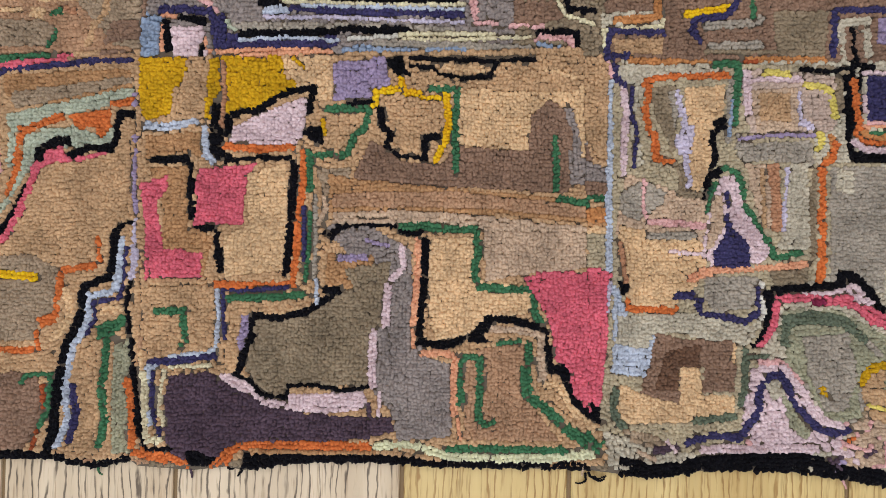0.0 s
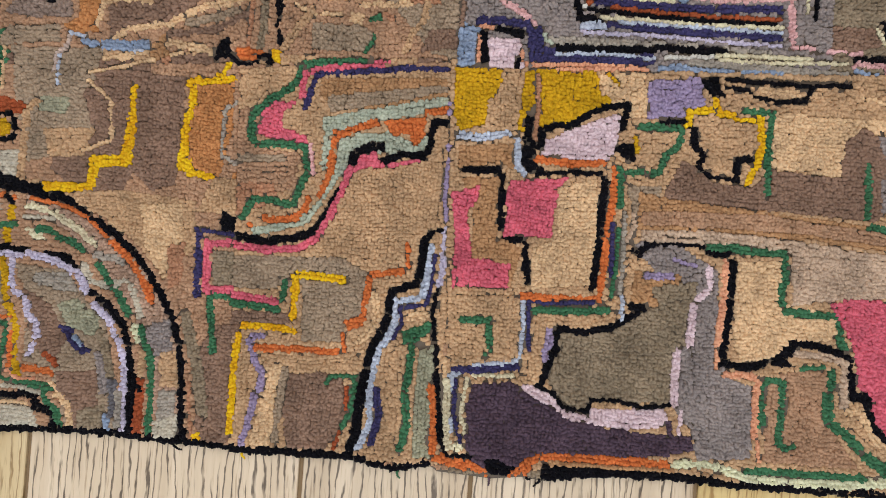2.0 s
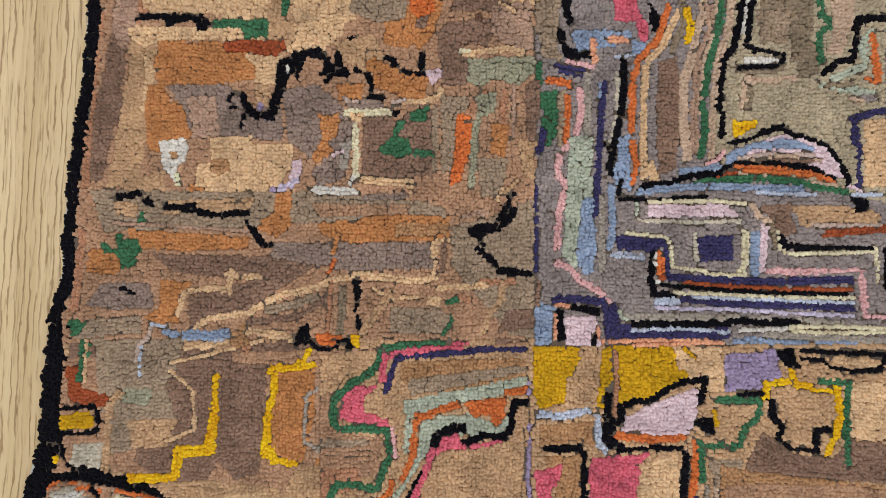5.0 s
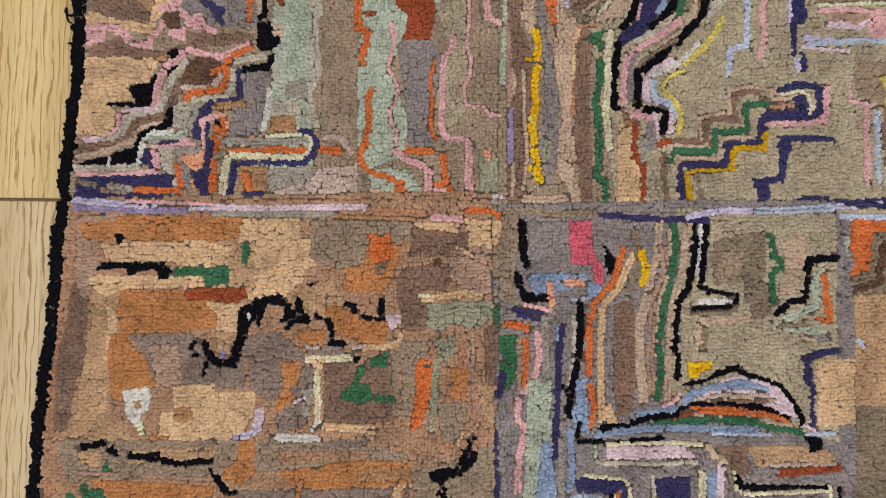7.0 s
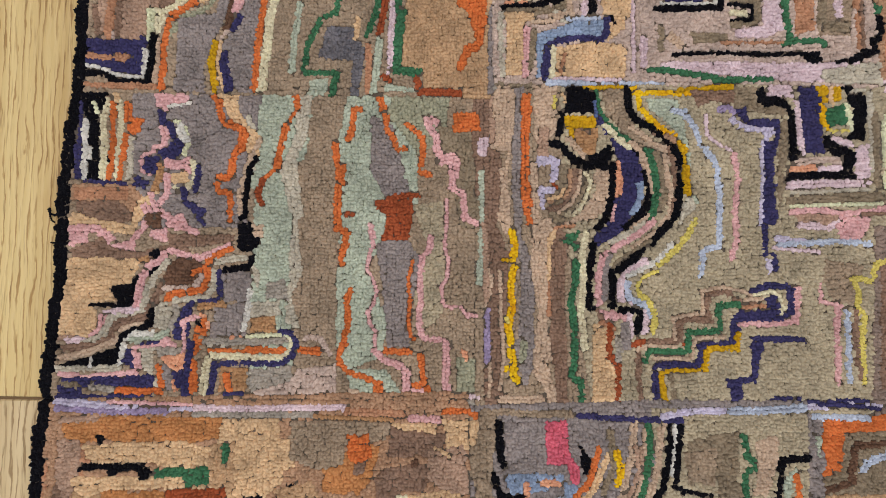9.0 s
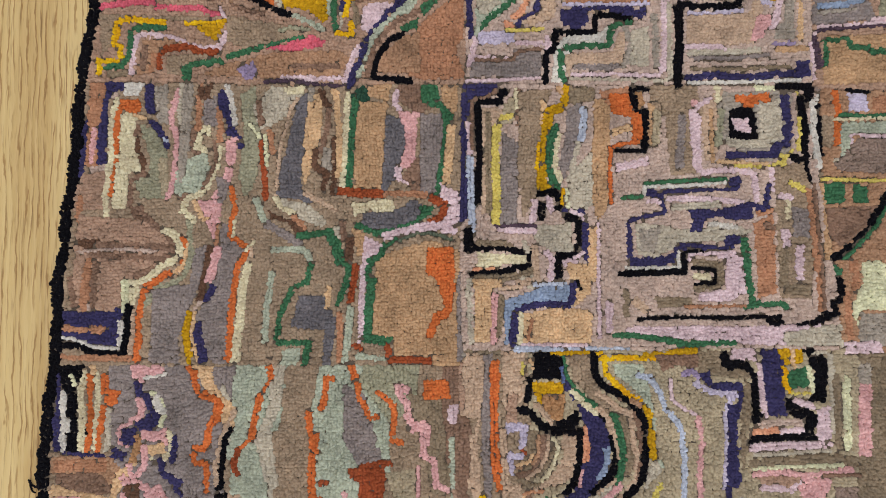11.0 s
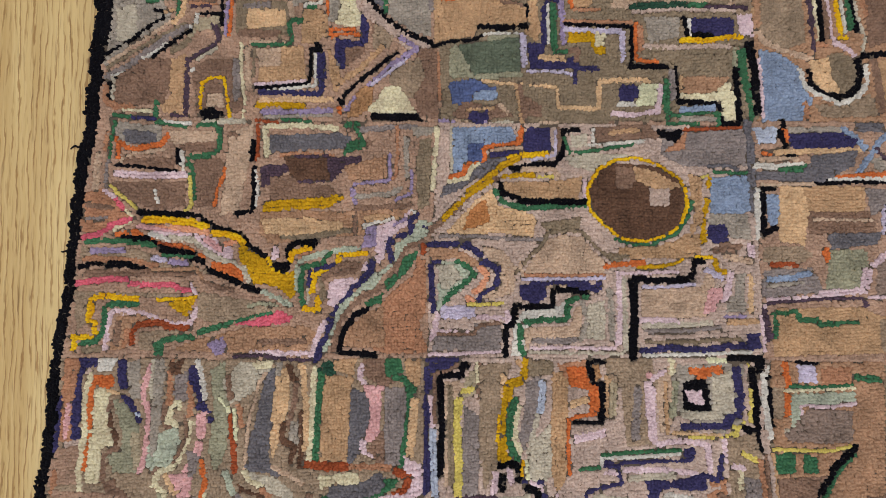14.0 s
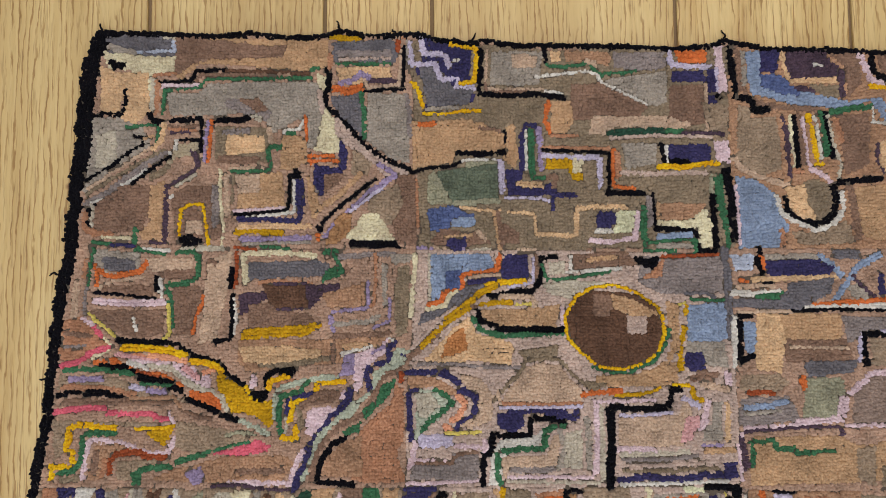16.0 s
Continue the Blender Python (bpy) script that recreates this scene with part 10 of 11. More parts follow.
line("ltgrey",5.96,(-709,26),(-682,25))
line("black",5.96,(-719,17),(-687,16),(-654,13))
line("black",4.88,(-677,63),(-671,58))
line("black",6.51,(-637,11),(-615,8),(-604,-4))
line("black",6.51,(-604,-4),(-594,-20),(-583,-27))
line("black",7.05,(-583,-27),(-572,-34),(-557,-52),(-550,-73))
line("black",7.05,(-550,-73),(-545,-105),(-545,-137),(-543,-169))
line("black",6.51,(-593,-40),(-580,-35))
line("palelilac",7.05,(-708,9),(-675,9),(-659,8))
line("palelilac",7.05,(-654,10),(-626,5),(-603,-7),(-594,-23))
line("palelilac",5.96,(-588,-33),(-571,-48),(-561,-68))
line("palelilac",5.96,(-561,-66),(-553,-89),(-553,-121),(-551,-159))
area("driftwood",(-664,-1),(-615,-3),(-596,-28),(-573,-53),(-562,-95),(-559,-159),(-602,-163),(-623,-100),(-651,-91),(-650,-37))
area("grey",(-647,-8),(-614,-5),(-602,-23),(-618,-24),(-646,-18))
area("brown",(-657,-22),(-628,-36),(-610,-67),(-619,-89),(-641,-80))
area("sage",(-623,-36),(-602,-29),(-579,-48),(-583,-65),(-611,-56))
line("taupe",7.59,(-578,-59),(-570,-85),(-566,-106))
line("greymauve",7.59,(-579,-81),(-571,-117))
line("dkgrey",8.68,(-564,-106),(-560,-138))
line("blue",7.05,(-568,-139),(-565,-160))
line("grey",6.51,(-557,-116),(-556,-148))
area("navy",(-620,-57),(-608,-56),(-599,-66),(-587,-79),(-595,-84),(-607,-72))
line("blue",3.25,(-604,-66),(-597,-74))
area("brown",(-618,-100),(-580,-97),(-575,-139),(-592,-162),(-604,-136),(-616,-121))
area("taupe",(-596,-136),(-570,-128),(-570,-160),(-594,-162))
line("camel",6.51,(-697,8),(-687,-19),(-679,-50))
line("mustard",6.51,(-677,4),(-673,-18),(-671,-39))
line("mustard",7.05,(-669,-39),(-659,-60),(-660,-87),(-655,-108))
line("orange",4.88,(-679,-50),(-668,-52))
line("orange",5.96,(-651,-99),(-629,-100),(-621,-102))
line("peach",4.88,(-666,-103),(-655,-110),(-639,-109))
line("orange",4.88,(-665,-66),(-664,-98))
line("palelilac",5.96,(-667,4),(-667,-17),(-662,-28),(-653,-32))
line("palelilac",5.96,(-653,-32),(-649,-48),(-640,-58),(-639,-69))
line("palelilac",5.96,(-642,-75),(-646,-86))
line("rust",5.96,(-630,-84),(-618,-94))
area("ltgrey",(-721,0),(-691,5),(-687,-19),(-701,-41),(-715,-32))
area("driftwood",(-693,-3),(-680,-2),(-674,-39),(-688,-40))
line("white",4.88,(-715,1),(-706,-20),(-709,-39))
line("black",4.88,(-691,-32),(-687,-46))
line("green",5.42,(-730,-52),(-708,-55),(-670,-58))
line("green",4.88,(-670,-58),(-671,-77),(-674,-109),(-655,-113))
line("green",5.96,(-660,-114),(-633,-114),(-622,-116))
area("ltgrey",(-721,-64),(-686,-56),(-685,-115),(-689,-132),(-642,-134),(-630,-154),(-711,-155))
line("tan",6.51,(-726,-65),(-728,-97),(-730,-130),(-731,-151))
line("clay",5.96,(-734,-141),(-723,-145))
line("sand",5.96,(-706,-52),(-707,-69))
line("black",7.05,(-685,-56),(-684,-88),(-685,-118))
line("black",5.96,(-685,-125),(-659,-125),(-638,-124))
line("black",7.59,(-638,-125),(-634,-136),(-620,-138))
line("black",4.88,(-620,-140),(-616,-156))
line("ltgrey",4.88,(-678,-61),(-677,-104))
line("ltgrey",4.88,(-676,-117),(-649,-118),(-630,-122),(-621,-132))
line("sand",4.88,(-686,-132),(-659,-132),(-645,-133))
line("green",5.42,(-630,-117),(-627,-127),(-615,-137),(-611,-153))
line("sand",5.96,(-616,-121),(-605,-131),(-601,-152))
line("sand",4.88,(-623,-111),(-614,-121))
block("second_left_block")
line("yellow",5.96,(-642,74),(-615,75),(-596,78))
line("yellow",5.96,(-595,80),(-593,99),(-563,103))
line("yellow",5.42,(-563,103),(-561,131),(-563,168))
line("yellow",5.96,(-512,182),(-483,187),(-467,190))
line("yellow",5.96,(-507,180),(-505,162),(-512,139),(-510,113))
line("yellow",6.51,(-507,110),(-503,96),(-482,96))
block("bottom_left_block")
area("tan",(-463,199),(-402,206),(-263,214),(-253,55),(-248,-162),(-320,-165),(-432,-165),(-448,-158))
area("hazel",(-462,161),(-443,166),(-431,124),(-399,123),(-403,88),(-459,76))
area("clay",(-459,91),(-424,93),(-416,77),(-458,60))
line("driftwood",6.43,(-457,115),(-415,117))
line("green",6.96,(-402,208),(-381,211),(-343,213))
line("green",7.5,(-403,205),(-408,189),(-417,181),(-433,172))
line("green",7.5,(-435,169),(-448,156),(-448,134),(-442,129))
line("green",6.96,(-439,129),(-415,130),(-394,128),(-392,104))
line("green",6.96,(-392,104),(-399,88),(-402,77))
line("green",6.96,(-402,72),(-424,77),(-443,76),(-450,57))
line("pink",6.96,(-397,200),(-380,205),(-348,208),(-324,208))
line("pink",6.96,(-399,200),(-402,186),(-402,176))
area("pink",(-440,159),(-427,170),(-406,172),(-419,159),(-418,146),(-394,139),(-394,132),(-431,135),(-445,142))
line("rose",4.82,(-391,131),(-386,104))
line("navy",5.36,(-266,211),(-306,210),(-327,206),(-359,202))
line("navy",5.36,(-359,202),(-388,199),(-393,187),(-398,165))
area("camel",(-385,195),(-266,203),(-262,177),(-304,171),(-368,166),(-385,179))
area("aqua",(-381,158),(-358,164),(-305,176),(-262,188),(-259,172),(-288,166),(-341,156),(-368,145),(-378,136))
line("aqua",6.96,(-375,137),(-376,110))
area("driftwood",(-379,179),(-295,192),(-263,196),(-263,190),(-305,179),(-374,163))
line("orange",5.89,(-367,145),(-370,126),(-370,105),(-379,83))
line("orange",7.5,(-365,143),(-346,151),(-328,157))
area("orange",(-323,158),(-283,165),(-283,137),(-293,136),(-298,147),(-314,145))
line("orange",5.89,(-283,169),(-262,173))
line("orange",6.43,(-389,80),(-392,67),(-407,61))
line("orange",6.43,(-391,63),(-413,58),(-431,59))
line("orange",4.82,(-444,52),(-439,47))
area("aqua",(-365,137),(-346,145),(-320,148),(-298,142),(-293,135),(-287,139),(-280,153),(-279,134),(-316,127),(-348,132),(-356,111),(-363,100),(-381,67),(-391,54),(-439,42),(-444,49),(-397,59),(-376,83),(-366,110))
line("black",5.89,(-259,160),(-275,161),(-277,140),(-279,131))
line("black",6.96,(-282,128),(-303,128),(-321,120))
line("black",6.96,(-322,134),(-338,131),(-348,127))
line("black",7.5,(-348,126),(-353,105),(-360,89),(-370,70))
line("black",7.5,(-370,70),(-380,51),(-396,43),(-428,37),(-455,41))
line("black",4.82,(-335,135),(-322,136))
area("pink",(-343,126),(-330,130),(-321,117),(-287,124),(-284,121),(-303,115),(-335,114),(-348,108))
line("pink",5.89,(-351,113),(-358,89),(-368,65),(-378,46))
line("pink",6.96,(-377,44),(-396,32),(-428,29),(-457,32))
area("tan",(-329,111),(-282,123),(-258,140),(-258,66),(-274,55),(-279,33),(-294,22),(-353,31),(-385,30),(-360,68))
area("driftwood",(-438,23),(-353,26),(-326,13),(-327,-21),(-343,-32),(-350,-54),(-387,-55),(-389,-2),(-434,-9),(-456,-9),(-457,22))
line("green",5.89,(-405,0),(-407,-18))
line("pink",6.43,(-455,-15),(-437,-17),(-413,-19))
line("green",6.43,(-455,-24),(-426,-25),(-410,-27))
area("brown",(-455,-31),(-399,-29),(-399,-39),(-441,-43),(-454,-57))
line("yellow",7.5,(-395,8),(-363,7),(-349,5))
line("yellow",6.43,(-397,6),(-395,-13),(-396,-34))
line("yellow",6.96,(-444,-44),(-425,-43),(-393,-46))
line("yellow",6.43,(-446,-52),(-449,-83),(-449,-110),(-449,-147))
line("lilac",5.89,(-435,-54),(-422,-52))
line("lilac",6.96,(-435,-57),(-429,-78),(-421,-88),(-423,-109))
line("lilac",6.43,(-428,-109),(-430,-131),(-437,-157))
line("orange",6.43,(-326,13),(-294,17))
line("orange",5.89,(-326,8),(-328,-11),(-330,-27))
area("orange",(-348,-32),(-327,-29),(-329,-37),(-343,-43))
line("orange",6.43,(-430,-64),(-403,-63),(-350,-63))
line("orange",4.82,(-348,-46),(-345,-62))
line("sand",7.5,(-320,-5),(-316,-31),(-332,-53))
line("tan",6.96,(-424,-73),(-376,-73),(-334,-66))
area("sand",(-418,-82),(-403,-77),(-402,-108),(-411,-156),(-429,-157),(-422,-120))
line("driftwood",6.96,(-400,-82),(-404,-119),(-405,-151))
area("brown",(-397,-87),(-365,-83),(-344,-88),(-335,-106),(-347,-138),(-357,-155),(-395,-156),(-399,-119))
line("green",4.82,(-359,-94),(-357,-86),(-333,-85))
line("green",6.43,(-333,-90),(-332,-106),(-340,-130))
line("green",5.36,(-340,-130),(-350,-149))
line("rust",4.82,(-341,-96),(-340,-117))
line("rust",4.82,(-345,-138),(-349,-154))
line("orange",4.82,(-292,44),(-290,22))
line("black",7.5,(-271,55),(-276,49),(-277,23),(-280,9))
line("black",6.96,(-280,7),(-304,-2),(-306,-23))
line("black",7.5,(-306,-26),(-311,-42),(-318,-53),(-323,-74))
line("black",8.57,(-323,-79),(-327,-106),(-329,-138),(-336,-159))
line("black",4.29,(-421,-159),(-384,-160),(-336,-159))
line("black",4.82,(-261,59),(-274,54))
line("paleblue",5.89,(-268,44),(-272,12),(-275,-6),(-296,-10))
line("paleblue",5.89,(-298,-10),(-299,-31),(-305,-47),(-312,-58))
line("paleblue",5.89,(-312,-58),(-316,-79),(-319,-100),(-317,-127),(-326,-154))
line("navy",4.82,(-265,34),(-267,2),(-272,-14))
line("navy",4.29,(-277,-14),(-296,-18),(-292,-31),(-300,-47))
line("navy",6.96,(-312,-95),(-308,-121),(-314,-148))
line("lilac",4.82,(-260,183),(-258,140),(-260,87),(-256,66))
line("palelilac",6.96,(-256,61),(-257,34),(-259,7))
line("black",4.82,(-261,2),(-264,-19),(-260,-51))
line("black",5.89,(-260,-51),(-256,-93),(-251,-125),(-246,-146))
area("tan",(-307,-63),(-292,-52),(-287,-105),(-288,-158),(-312,-158),(-303,-105))
line("sand",6.43,(-287,-25),(-269,-22))
area("green",(-292,-39),(-276,-33),(-263,-27),(-266,-38),(-281,-52),(-289,-52))
line("green",6.96,(-281,-52),(-283,-78),(-286,-105))
line("green",7.5,(-285,-99),(-281,-126),(-287,-152))
area("sage",(-273,-51),(-261,-51),(-259,-83),(-260,-114),(-259,-157),(-275,-157),(-277,-104))
line("orange",5.89,(-261,-88),(-256,-125),(-255,-154))
line("orange",6.43,(-254,-156),(-224,-163))
block("bottom_middle_block")
area("tan",(-261,214),(-78,222),(160,232),(168,26),(170,-126),(145,-151),(-135,-150),(-241,-151),(-254,13))
area("mustard",(-259,213),(-215,215),(-212,195),(-225,186),(-227,162),(-251,154),(-257,172))
area("mustard",(-197,212),(-184,216),(-179,158),(-195,158),(-199,190))
area("mustard",(-181,217),(-125,219),(-119,197),(-98,193),(-119,184),(-145,170),(-174,161))
area("tan",(-210,211),(-192,214),(-195,168),(-203,160),(-224,162),(-220,184))
area("sand",(-125,216),(-78,220),(-74,177),(-97,177),(-114,197))
line("clay",4.82,(-179,211),(-177,180),(-179,148))
line("mustard",3.75,(-115,219),(-104,208))
area("lilac",(-75,214),(-25,219),(-21,195),(-39,181),(-76,177))
line("peach",3.75,(-162,218),(-83,224))
area("black",(-27,217),(-9,221),(-7,209),(-3,203),(-11,198),(-19,206))
line("paleblue",7.5,(-251,150),(-229,149),(-203,155))
line("black",7.5,(-185,171),(-186,148))
line("black",5.89,(-174,161),(-145,167),(-119,184))
line("black",5.89,(-119,184),(-93,189),(-97,166))
area("black",(-187,153),(-179,150),(-175,127),(-165,122),(-112,126),(-112,121),(-175,116),(-191,124))
line("black",6.96,(-172,159),(-173,143))
area("palerose",(-168,151),(-145,162),(-98,182),(-102,150),(-107,134),(-165,135),(-172,137))
area("black",(-104,147),(-94,153),(-86,151),(-83,136),(-96,140))
line("mustard",4.82,(-84,159),(-82,145))
line("orange",5.89,(-176,132),(-144,130),(-112,133))
line("paleblue",5.89,(-195,150),(-194,126),(-186,116))
area("camel",(-250,140),(-197,145),(-196,121),(-213,126),(-250,119))
line("black",6.96,(-244,119),(-228,117),(-210,120))
line("black",6.43,(-208,115),(-206,89),(-205,65))
line("black",7.5,(-202,54),(-184,55))
line("black",5.89,(-181,52),(-179,31),(-177,15))
area("camel",(-247,111),(-209,112),(-208,57),(-183,47),(-193,10),(-231,35),(-233,88))
area("pink",(-254,95),(-228,104),(-227,93),(-238,77),(-231,35),(-194,31),(-195,9),(-248,5),(-247,45))
area("pink",(-201,110),(-143,117),(-154,106),(-157,58),(-202,57))
area("sand",(-154,106),(-117,118),(-114,17),(-172,10),(-175,47),(-152,58))
line("black",7.5,(-110,118),(-111,92),(-112,60))
line("black",6.43,(-112,60),(-114,28),(-116,12))
line("orange",5.89,(-101,129),(-101,97),(-105,60))
line("orange",6.43,(-105,60),(-106,33),(-108,7))
line("green",6.43,(-96,129),(-94,92))
line("navy",4.82,(-100,76),(-98,23))
line("green",4.82,(-94,71),(-94,39),(-97,7))
line("grey",4.82,(-89,87),(-88,39),(-89,8))
line("orange",5.89,(-182,2),(-150,2),(-108,4))
line("navy",4.82,(-177,-3),(-139,-2),(-113,1))
line("green",5.89,(-171,-11),(-139,-10),(-97,-6))
line("paleblue",4.82,(-179,-3),(-178,-27),(-180,-59))
line("navy",4.82,(-174,-6),(-171,-48))
area("tan",(-251,-3),(-182,2),(-180,-48),(-190,-64),(-243,-71),(-247,-40))
line("green",6.96,(-237,-24),(-221,-24),(-208,-23))
line("green",5.89,(-210,-28),(-208,-47))
line("green",4.82,(-212,-56),(-207,-52))
line("paleblue",5.89,(-241,-130),(-242,-103),(-243,-77),(-222,-68),(-180,-61))
line("navy",5.89,(-241,-71),(-222,-71),(-180,-65))
line("cream",5.89,(-246,-82),(-244,-124),(-241,-145))
line("navy",4.82,(-238,-82),(-238,-114),(-230,-140))
line("cream",4.82,(-227,-79),(-231,-113),(-225,-134))
line("cream",4.82,(-222,-76),(-185,-74))
line("cream",5.89,(-241,-145),(-228,-145))
line("black",4.82,(-249,-140),(-241,-153),(-219,-153))
area("plum",(-222,-84),(-185,-80),(-158,-90),(-136,-105),(-93,-117),(-41,-118),(-14,-119),(-11,-132),(-35,-139),(-87,-143),(-145,-145),(-166,-153),(-187,-170),(-203,-165),(-225,-145),(-226,-103))
area("black",(-209,-155),(-198,-152),(-177,-159),(-179,-167),(-198,-168))
line("orange",7.5,(-182,-170),(-164,-153),(-151,-147))
line("orange",7.5,(-151,-147),(-108,-146),(-34,-146))
line("orange",6.43,(-224,-158),(-203,-168))
line("camel",4.82,(-135,-153),(-82,-153),(-29,-152))
line("black",7.5,(-150,-159),(-108,-158),(-71,-160))
line("black",7.5,(-71,-160),(-29,-158),(3,-158),(35,-163))
area("palerose",(-179,-83),(-158,-79),(-142,-95),(-110,-99),(-39,-96),(-35,-112),(-72,-116),(-125,-113),(-158,-95))
area("lilac",(-157,-26),(-144,-26),(-144,-58),(-153,-79),(-158,-69))
line("rose",4.82,(-149,-47),(-153,-74))
area("taupe",(-144,-31),(-96,-27),(-60,-2),(-34,9),(-23,-1),(-27,-38),(-37,-54),(-36,-91),(-110,-88),(-115,-102),(-136,-94),(-150,-79))
line("black",5.89,(-158,-79),(-153,-63),(-146,-47),(-145,-26))
line("black",4.82,(-161,-82),(-147,-87),(-136,-100),(-115,-102))
line("black",5.89,(-144,-26),(-117,-28),(-91,-20))
line("black",5.89,(-91,-20),(-76,-8),(-63,0))
line("black",6.43,(-79,0),(-65,-2))
line("black",4.82,(-112,-102),(-110,-91),(-84,-90),(-62,-95),(-36,-91))
area("greymauve",(-83,61),(-36,59),(2,37),(5,-42),(21,-63),(40,-68),(42,-136),(-8,-140),(-12,-117),(-31,-96),(-32,-44),(-17,-11))
area("camel",(-77,34),(-35,33),(-23,10),(-60,0),(-79,3))
area("taupe",(-61,19),(-19,26),(-17,-22),(-27,-38),(-44,-12))
line("lilac",6.43,(-66,29),(-40,30))
line("lilac",4.82,(-40,46),(-19,41))
line("paleblue",4.82,(-87,8),(-86,-14))
line("palerose",5.89,(-7,42),(-5,21),(-17,10))
line("palerose",6.96,(-19,4),(-21,-33))
line("palerose",6.96,(-32,-38),(-33,-70),(-31,-91))
line("palerose",4.82,(-25,-96),(-26,-117))
line("plum",4.82,(-36,-107),(-33,-120))
line("black",6.43,(-75,50),(-65,59),(-46,62),(-14,62))
line("black",4.82,(-80,53),(-72,48))
area("black",(-17,63),(-6,58),(12,56),(10,48),(-12,52))
line("black",6.96,(15,48),(15,11))
line("black",6.43,(14,11),(12,-26),(11,-47))
line("peach",5.89,(8,48),(8,11),(5,-32))
line("peach",4.82,(4,-37),(6,-53))
line("oat",4.82,(-82,92),(-78,77),(-86,61))
area("driftwood",(-90,113),(-58,114),(-55,77),(-76,71),(-82,92))
area("camel",(-77,108),(-53,104),(69,94),(164,89),(165,68),(70,73),(-10,76),(-76,71))
area("hazel",(-74,90),(43,94),(164,84),(165,71),(69,79),(-73,77))
area("oat",(-73,71),(-10,75),(70,71),(165,63),(166,23),(124,20),(72,10),(70,60),(17,64),(-73,61))
area("brown",(-55,104),(-38,141),(-22,131),(-11,121),(15,119),(26,117),(41,136),(110,133),(112,167),(124,183),(140,178),(151,163),(156,105),(143,94),(69,97))
area("sand",(39,207),(87,209),(139,210),(161,200),(163,121),(152,131),(149,168),(130,183),(112,167),(110,133),(44,139))
area("tan",(-3,206),(65,213),(86,217),(161,200),(151,189),(42,191))
line("greymauve",7.5,(146,173),(154,152),(158,110))
area("greymauve",(147,136),(163,126),(164,103),(150,102))
line("green",5.89,(135,147),(137,120),(136,96))
line("green",5.89,(138,89),(159,87),(167,85))
line("black",4.82,(-3,219),(23,218),(44,218),(76,218),(113,220))
line("black",4.29,(-3,211),(18,211),(23,204),(50,202))
line("black",4.82,(47,201),(71,203),(79,216))
line("sand",5.89,(28,211),(66,209))
area("tan",(-26,179),(24,183),(28,149),(15,146),(10,124),(-17,129),(-25,152))
line("yellow",6.96,(-11,200),(-8,187),(8,185))
line("yellow",6.96,(-37,186),(-13,190))
line("yellow",4.82,(8,182),(29,182))
line("yellow",6.43,(32,186),(34,159),(32,138))
line("yellow",5.89,(28,135),(23,122))
line("yellow",5.89,(-34,187),(-35,173))
line("black",6.96,(-31,171),(-28,155),(-20,147),(-23,134))
line("black",4.82,(-22,134),(-11,126),(13,124))
line("black",5.89,(13,124),(12,143),(25,146))
line("green",5.89,(16,191),(42,190),(42,170))
line("green",5.89,(41,170),(41,138),(42,112))
line("green",6.96,(-81,169),(-60,171),(-39,170))
line("green",6.43,(-40,170),(-44,152),(-54,144))
line("green",6.43,(-54,144),(-59,128),(-69,125))
line("green",5.89,(-75,127),(-90,124))
line("black",4.82,(-60,175),(-39,177))
area("sand",(18,48),(60,52),(64,12),(114,6),(115,-18),(73,-27),(52,-41),(26,-47),(20,-21))
line("green",6.96,(-9,60),(12,61),(33,58))
line("green",6.43,(33,58),(62,59),(65,44))
line("green",6.96,(65,44),(61,18),(66,5))
line("green",6.96,(66,5),(93,3),(117,3))
line("green",6.96,(119,4),(117,-15),(125,-28))
area("pink",(106,14),(129,20),(169,21),(173,-111),(159,-106),(153,-80),(137,-59),(133,-28),(122,-7))
line("black",6.43,(73,-24),(99,-26),(126,-33))
line("black",6.43,(128,-33),(132,-59),(136,-72))
area("black",(132,-65),(148,-67),(153,-74),(151,-90),(143,-75),(133,-75))
line("black",5.89,(151,-85),(154,-98),(170,-111),(181,-118))
line("black",6.96,(10,-48),(37,-51),(52,-43))
area("black",(49,-44),(65,-32),(73,-22),(83,-27),(81,-35),(68,-40),(79,-46),(65,-48))
line("peach",5.89,(13,-59),(37,-58),(47,-62))
line("peach",5.89,(45,-62),(44,-94),(46,-115))
line("peach",4.82,(49,-120),(51,-138))
line("oat",6.43,(78,-35),(99,-34),(123,-38))
line("oat",6.96,(125,-38),(127,-81))
area("hazel",(53,-62),(79,-50),(110,-49),(111,-92),(123,-112),(144,-138),(55,-138))
line("green",4.82,(50,-62),(51,-78))
line("green",6.43,(51,-83),(51,-104))
line("green",5.89,(53,-62),(68,-61),(68,-88))
line("green",6.96,(68,-88),(68,-119),(76,-125))
line("green",4.82,(76,-125),(83,-121))
line("green",4.82,(84,-48),(105,-45))
line("green",6.96,(113,-47),(115,-65))
line("green",9.64,(111,-71),(113,-97))
line("green",8.57,(117,-99),(133,-109),(149,-125))
line("green",9.64,(149,-125),(171,-140))
line("sand",6.43,(130,-86),(143,-85),(154,-106),(176,-126))
line("palegreen",6.96,(-29,-146),(-3,-144),(18,-146))
line("palegreen",6.96,(18,-147),(40,-154),(82,-156))
line("palegreen",6.96,(82,-156),(129,-154),(176,-150))
line("green",6.43,(39,-147),(76,-146),(150,-146))
line("camel",4.82,(40,-160),(93,-162),(156,-160))
block("sixth_right_block")
area("hazel",(131,1704),(180,1707),(246,1703),(338,1700),(326,1469),(133,1470),(132,1594))
